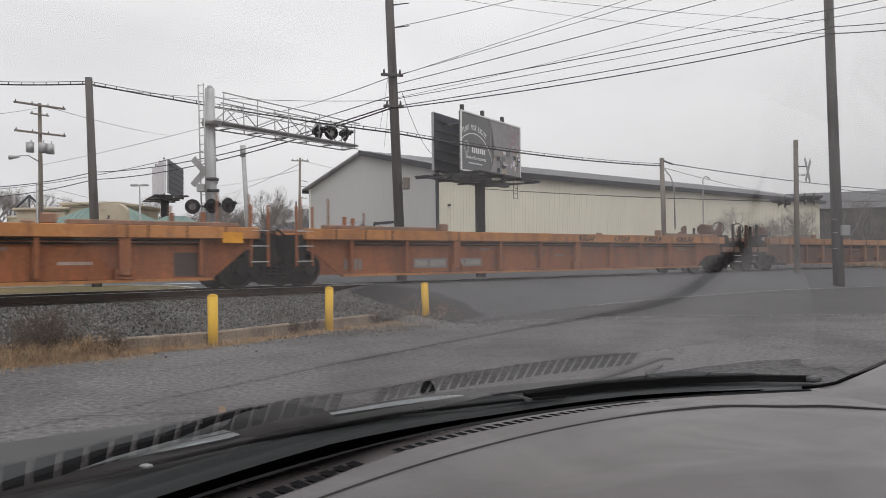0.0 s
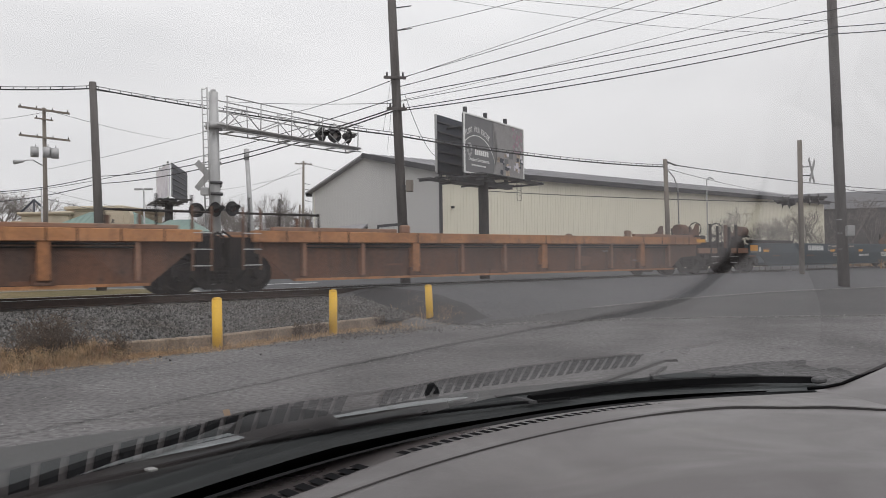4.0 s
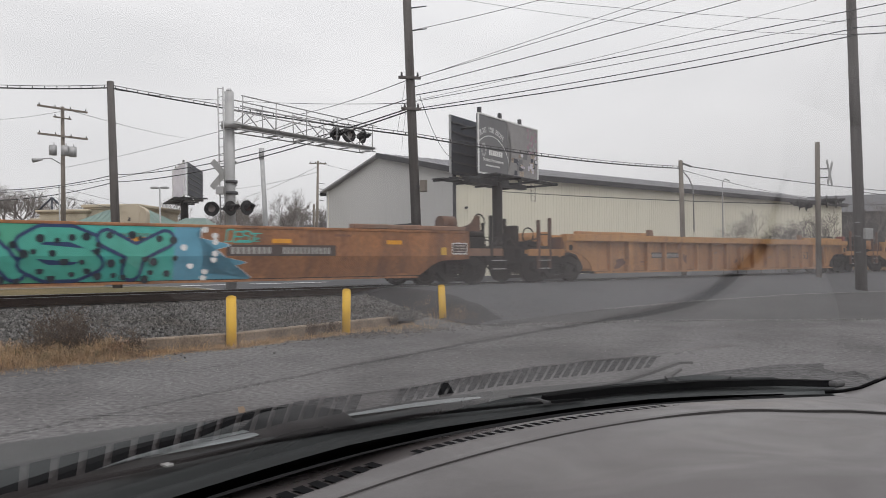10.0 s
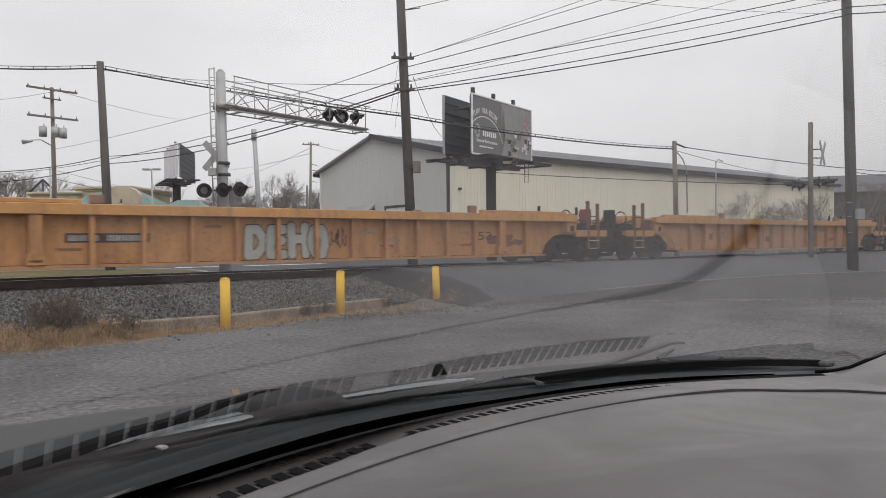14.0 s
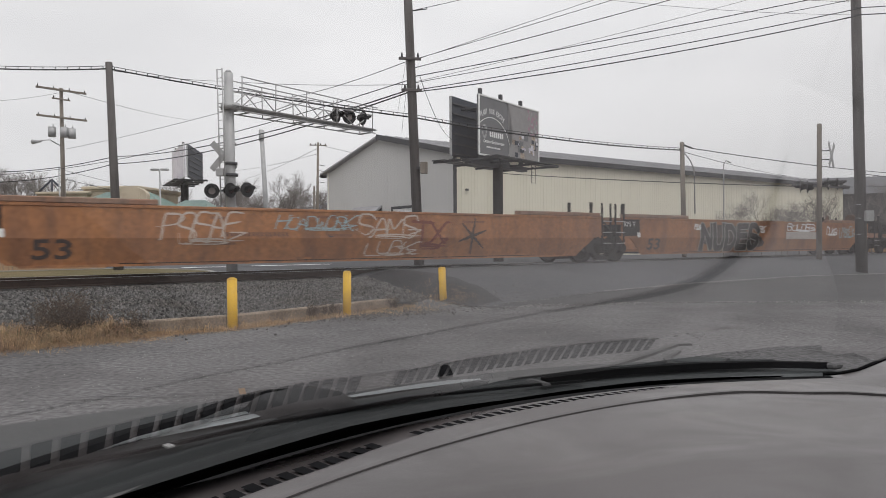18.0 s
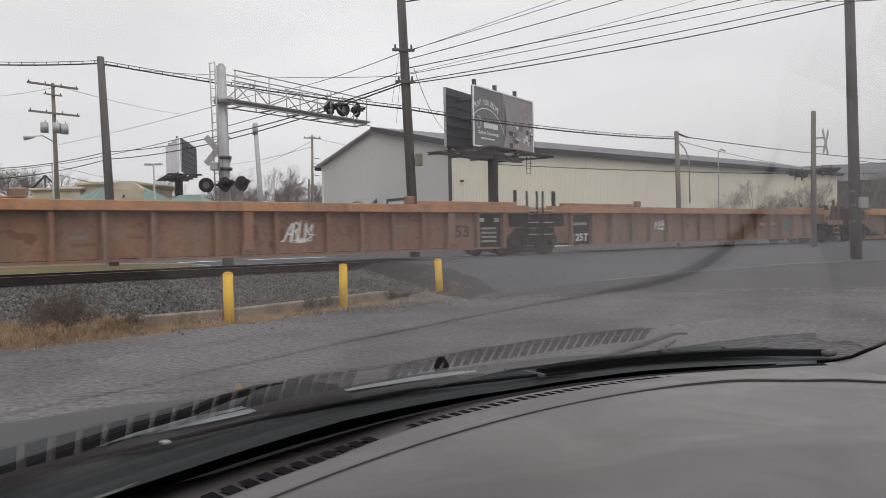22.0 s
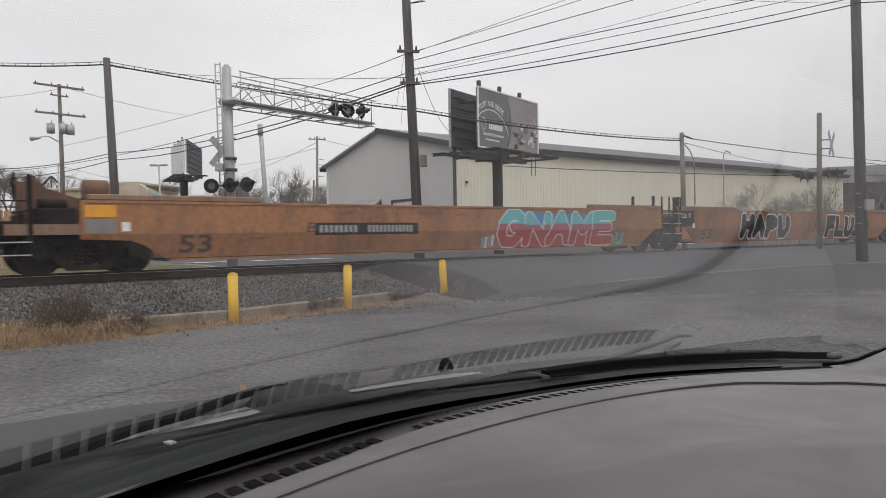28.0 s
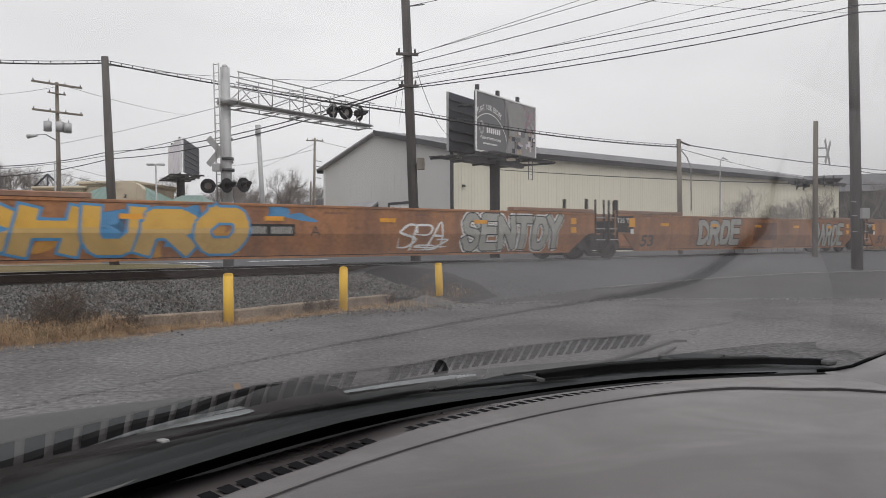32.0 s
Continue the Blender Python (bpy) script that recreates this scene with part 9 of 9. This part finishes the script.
# the edge of the windscreen and the pillar trim at the passenger's side
part("pillar_seal", bm_tube([(1.040, 0.683, 1.194), (1.055, 0.664, 1.197), (1.073, 0.648, 1.203), (1.124, 0.642, 1.214), (1.190, 0.636, 1.228), (1.318, 0.637, 1.256)], 0.0028, 6), M["rubber"], car, "black seal along the pillar")
bm = bmesh.new()
hi = [bm.verts.new(c) for c in ((1.026, 0.662, 1.196), (1.055, 0.660, 1.196), (1.070, 0.644, 1.202), (1.115, 0.635, 1.213), (1.172, 0.626, 1.227), (1.292, 0.625, 1.255))]
hi.append(bm.verts.new((1.30, 0.45, 1.27)))
lo = [bm.verts.new(c) for c in ((1.020, 0.650, 1.194), (1.022, 0.625, 1.195), (1.012, 0.600, 1.196), (1.000, 0.577, 1.1965), (0.984, 0.556, 1.197), (0.968, 0.530, 1.197), (0.90, 0.42, 1.19))]
for i in range(6):
    bm.faces.new((hi[i], lo[i], lo[i + 1], hi[i + 1])).smooth = True
part("pillar_trim", bm, M["dash"], car, "grey pillar trim")
part("seal_end", bm_box(-0.012, 0.012, -0.008, 0.008, -0.004, 0.006, 0.003), M["trim_grey"], car, m=pose(*(1.116, 0.712, 1.195)))

# cowl with its ridges, wipers
part("cowl", sheet(lambda x, k: (x, edge_y(x) + 0.085 + 0.185 * k, ZD - 0.018 - 0.002 * k - 0.0022 * math.sin(k * 23) - 0.0015 * math.sin(k * 9 + 1)), steps(-0.8, 1.16, 60), steps(0.0, 1, 30)), M["cowl"], car, "dark ridged plastic cowl")


def dome(name, cx, cy, rx, ry, z, h, material, label, turn=0.0):
    """A low rounded cover with a flat top and soft shoulders."""
    def fn(r, a):
        k = (1 - smooth(0.62, 1.0, r)) * h
        c, q = math.cos(a), math.sin(a)
        c, q = math.copysign(abs(c) ** 0.7, c) * rx * r, math.copysign(abs(q) ** 0.7, q) * ry * r
        return (cx + c * math.cos(turn) - q * math.sin(turn), cy + c * math.sin(turn) + q * math.cos(turn), z + k)
    return part(name, sheet(fn, (0.0, 0.3, 0.55, 0.68, 0.76, 0.84, 0.92, 1.0), steps(0, math.tau, 28)), material, car, label)


def strap(pts, width, material, name, label="", parent=car, thick=0.008):
    """A flat bar along points, as wide as given at each."""
    bm = bmesh.new()
    prev = None
    for i, (p, w) in enumerate(zip(pts, width)):
        p = Vector(p)
        d = (Vector(pts[min(i + 1, len(pts) - 1)]) - Vector(pts[max(i - 1, 0)])).normalized()
        s = d.cross(Vector((0, 0, 1))).normalized() * w / 2
        up = Vector((0, 0, thick))
        ring = [bm.verts.new(c) for c in (p - s, p + s, p + s * 0.7 + up, p - s * 0.7 + up)]
        if prev:
            for k in range(4):
                bm.faces.new((prev[k], prev[(k + 1) % 4], ring[(k + 1) % 4], ring[k]))
        else:
            bm.faces.new(ring[::-1])
        prev = ring
    bm.faces.new(prev)
    bmesh.ops.recalc_face_normals(bm, faces=bm.faces[:])
    return part(name, bm, material, parent, label)


dome("wiper_pivot", 0.288, 0.935, 0.075, 0.08, 1.176, 0.021, M["wiper"], "broad rounded black wiper pivot cover", 0.5)
strap([(-0.25, 0.56, 1.188), (-0.047, 0.752, 1.190), (0.006, 0.802, 1.190), (0.068, 0.857, 1.190), (0.138, 0.898, 1.190), (0.196, 0.952, 1.191), (0.25, 0.985, 1.192), (0.29, 0.985, 1.19)], (0.03, 0.03, 0.026, 0.024, 0.022, 0.02, 0.02, 0.02), M["rubber"], "wiper_arm", "black wiper arm", thick=0.006)
strap([(-0.056, 0.78, 1.183), (0.070, 0.802, 1.184), (0.206, 0.843, 1.185), (0.432, 0.883, 1.186), (0.611, 0.867, 1.187), (0.705, 0.852, 1.187)], (0.008, 0.01, 0.01, 0.01, 0.01, 0.008), M["rubber"], "wiper_blade", "black wiper blade", thick=0.003)
strap([(0.622, 0.929, 1.186), (0.722, 0.915, 1.188), (0.836, 0.921, 1.190), (0.955, 0.962, 1.193), (1.069, 1.008, 1.196), (1.099, 1.0, 1.196)], (0.012, 0.012, 0.014, 0.014, 0.018, 0.02), M["wiper"], "wiper_arm", "black wiper arm", thick=0.004)
strap([(1.055, 0.985, 1.188), (0.98, 0.945, 1.186), (0.945, 0.9, 1.186), (0.965, 0.87, 1.186), (1.03, 0.862, 1.187), (1.06, 0.875, 1.188)], (0.008, 0.014, 0.022, 0.022, 0.012, 0.006), M["wiper"], "wiper_arm", "curved black wiper crank", thick=0.003)
dome("wiper_pivot", 1.03, 0.915, 0.075, 0.05, 1.168, 0.018, M["cowl"], "low rounded grey wiper pivot cover", -0.5)
strap([(0.651, 0.879, 1.184), (0.790, 0.882, 1.185), (0.948, 0.847, 1.186), (1.063, 0.791, 1.187), (1.138, 0.728, 1.187)], (0.016, 0.018, 0.02, 0.02, 0.012), M["rubber"], "wiper_blade", "black wiper blade", thick=0.01)
# thin pale strap put in as the glint along the blade
strap([(0.743, 0.918, 1.187), (0.833, 0.903, 1.187)], (0.004, 0.003), M["grab"], "blade_glint", "pale strip drawn for the glint on the wiper blade", thick=0.002)
strap([(0.632, 0.893, 1.188), (0.638, 0.874, 1.188), (0.638, 0.848, 1.188)], (0.012, 0.01, 0.008), M["trim_grey"], "clip", "pale grey clip", thick=0.004)
part("washer_nozzle", bm_rod((0.611, 1.117, 1.165), (0.600, 1.098, 1.178), 0.014, 0.01, 10), M["rubber"], car, "black washer nozzle")
part("sticker", bm_box(-0.004, 0.004, -0.006, 0.006, 0, 0.002), M["grab"], car, "small pale fleck", m=pose(0.101, 0.795, 1.188, 0, 0, 25))
part("leaf", sheet(lambda u, v: (0.222 + u, 0.99 + v, 1.199 + 0.3 * u * u + 0.004 * math.sin(v * 200)), steps(-0.0045, 0.0045, 4), steps(-0.005, 0.005, 5)), M["straw"], car, "small dry yellow leaf on the wiper arm")

part("cowl_end", sheet(lambda x, k: (x, edge_y(x) + 0.255 + k * (float(np.interp(x, (-0.5, -0.07, 0.08, 0.17, 0.27), (1.03, 1.055, 1.075, 1.07, 0.93))) - edge_y(x) - 0.255), 1.178 - 0.004 * k * k), steps(-0.5, 0.27, 24), steps(0, 1, 6)), M["cowl"], car, "dark end of the cowl before the bonnet")
# bonnet: the glint on its rear edge, past the wipers, is a pale strip
part("bonnet", sheet(lambda x, k: (x, edge_y(x) + 0.262 + 1.05 * k, ZD - 0.03 - 0.36 * k - 0.1 * k * k), steps(-0.5, 1.25, 16), steps(0, 1, 8)), M["car_paint"], car, "grey bonnet")
strap([(0.02, 0.836, 1.1815), (0.078, 0.872, 1.182), (0.13, 0.894, 1.182), (0.20, 0.918, 1.181), (0.26, 0.95, 1.18), (0.364, 0.972, 1.18), (0.473, 0.983, 1.18), (0.56, 0.985, 1.18), (0.6, 0.98, 1.18)], (0.002, 0.026, 0.04, 0.042, 0.036, 0.028, 0.03, 0.026, 0.008), M["car_paint"], "bonnet_edge", "pale glint of the bonnet's rear edge", thick=0.001)
# raised rim of a round cover on the pad, close to the eye
strap([(0.398 + 0.045 + 0.05 * math.cos(radians(a)), 0.285 + 0.036 * math.sin(radians(a)), 1.216) for a in range(-20, 201, 20)], [0.004] * 12, M["hood"], "cover_rim", "dark rim of a round cover", thick=0.0015)

# plain body around, out of sight
part("body", bm_box(-0.5, 1.3, -3.2, 0.02, 0.3, 0.75, 0.06), M["car_paint"], car, "plain grey lower body")
part("nose", bm_box(-0.42, 1.26, 0.02, 1.75, 0.3, 0.66, 0.06), M["car_paint"], car)
part("roof", bm_box(-0.45, 1.25, -2.9, -0.12, 1.66, 1.7, 0.015), M["trim_grey"], car, "plain grey roof lining")
part("side", bm_box(-0.5, -0.46, -3.2, -0.1, 0.75, 1.1), M["trim_grey"], car)
part("side", bm_box(1.26, 1.3, -3.2, -0.1, 0.75, 1.1), M["trim_grey"], car)
part("tail", bm_box(-0.46, 1.26, -3.2, -3.1, 0.75, 1.66), M["trim_grey"], car)
for x in (-0.45, 1.25):
    for y in (-0.14, -2.9):
        part("pillar", bm_box(x - 0.04, x + 0.04, y - 0.05, y + 0.05, 0.7, 1.68), M["trim_grey"], car)
    for y in (1.15, -2.3):
        part("wheel", bm_rod((x - 0.1, y, 0.32), (x + 0.1, y, 0.32), 0.32, n=20), M["rubber"], car)
part("seat_back", bm_box(-0.25, 0.25, -0.75, -0.6, 0.75, 1.35, 0.04), M["cowl"], car, "dark seat back")


# ---- motions ----
def motions():
    # the dark car comes along the street behind the train, waits, and drives on
    drive = ((0.0, 75.0), (17.0, 75.0), (18.6, 40.0), (19.6, 14.5), (19.9, 13.9), (24.4, 13.9), (25.5, 4.0), (27.0, -45.0), (32.0, -45.0))
    places = [(t, sn(a, 49.7)) for t, a in drive]
    walk(suv, [(t, pose(p.x, p.y, 0.375, 0, 0, -142)) for t, p in places])
    for u, t0 in UNITS:
        walk(u, [(t, at_sn(7.69 + SPEED * (t0 - t), NC, RT)) for t in (0.0, 8.0, 16.0, 24.0, 32.0)])


motions()
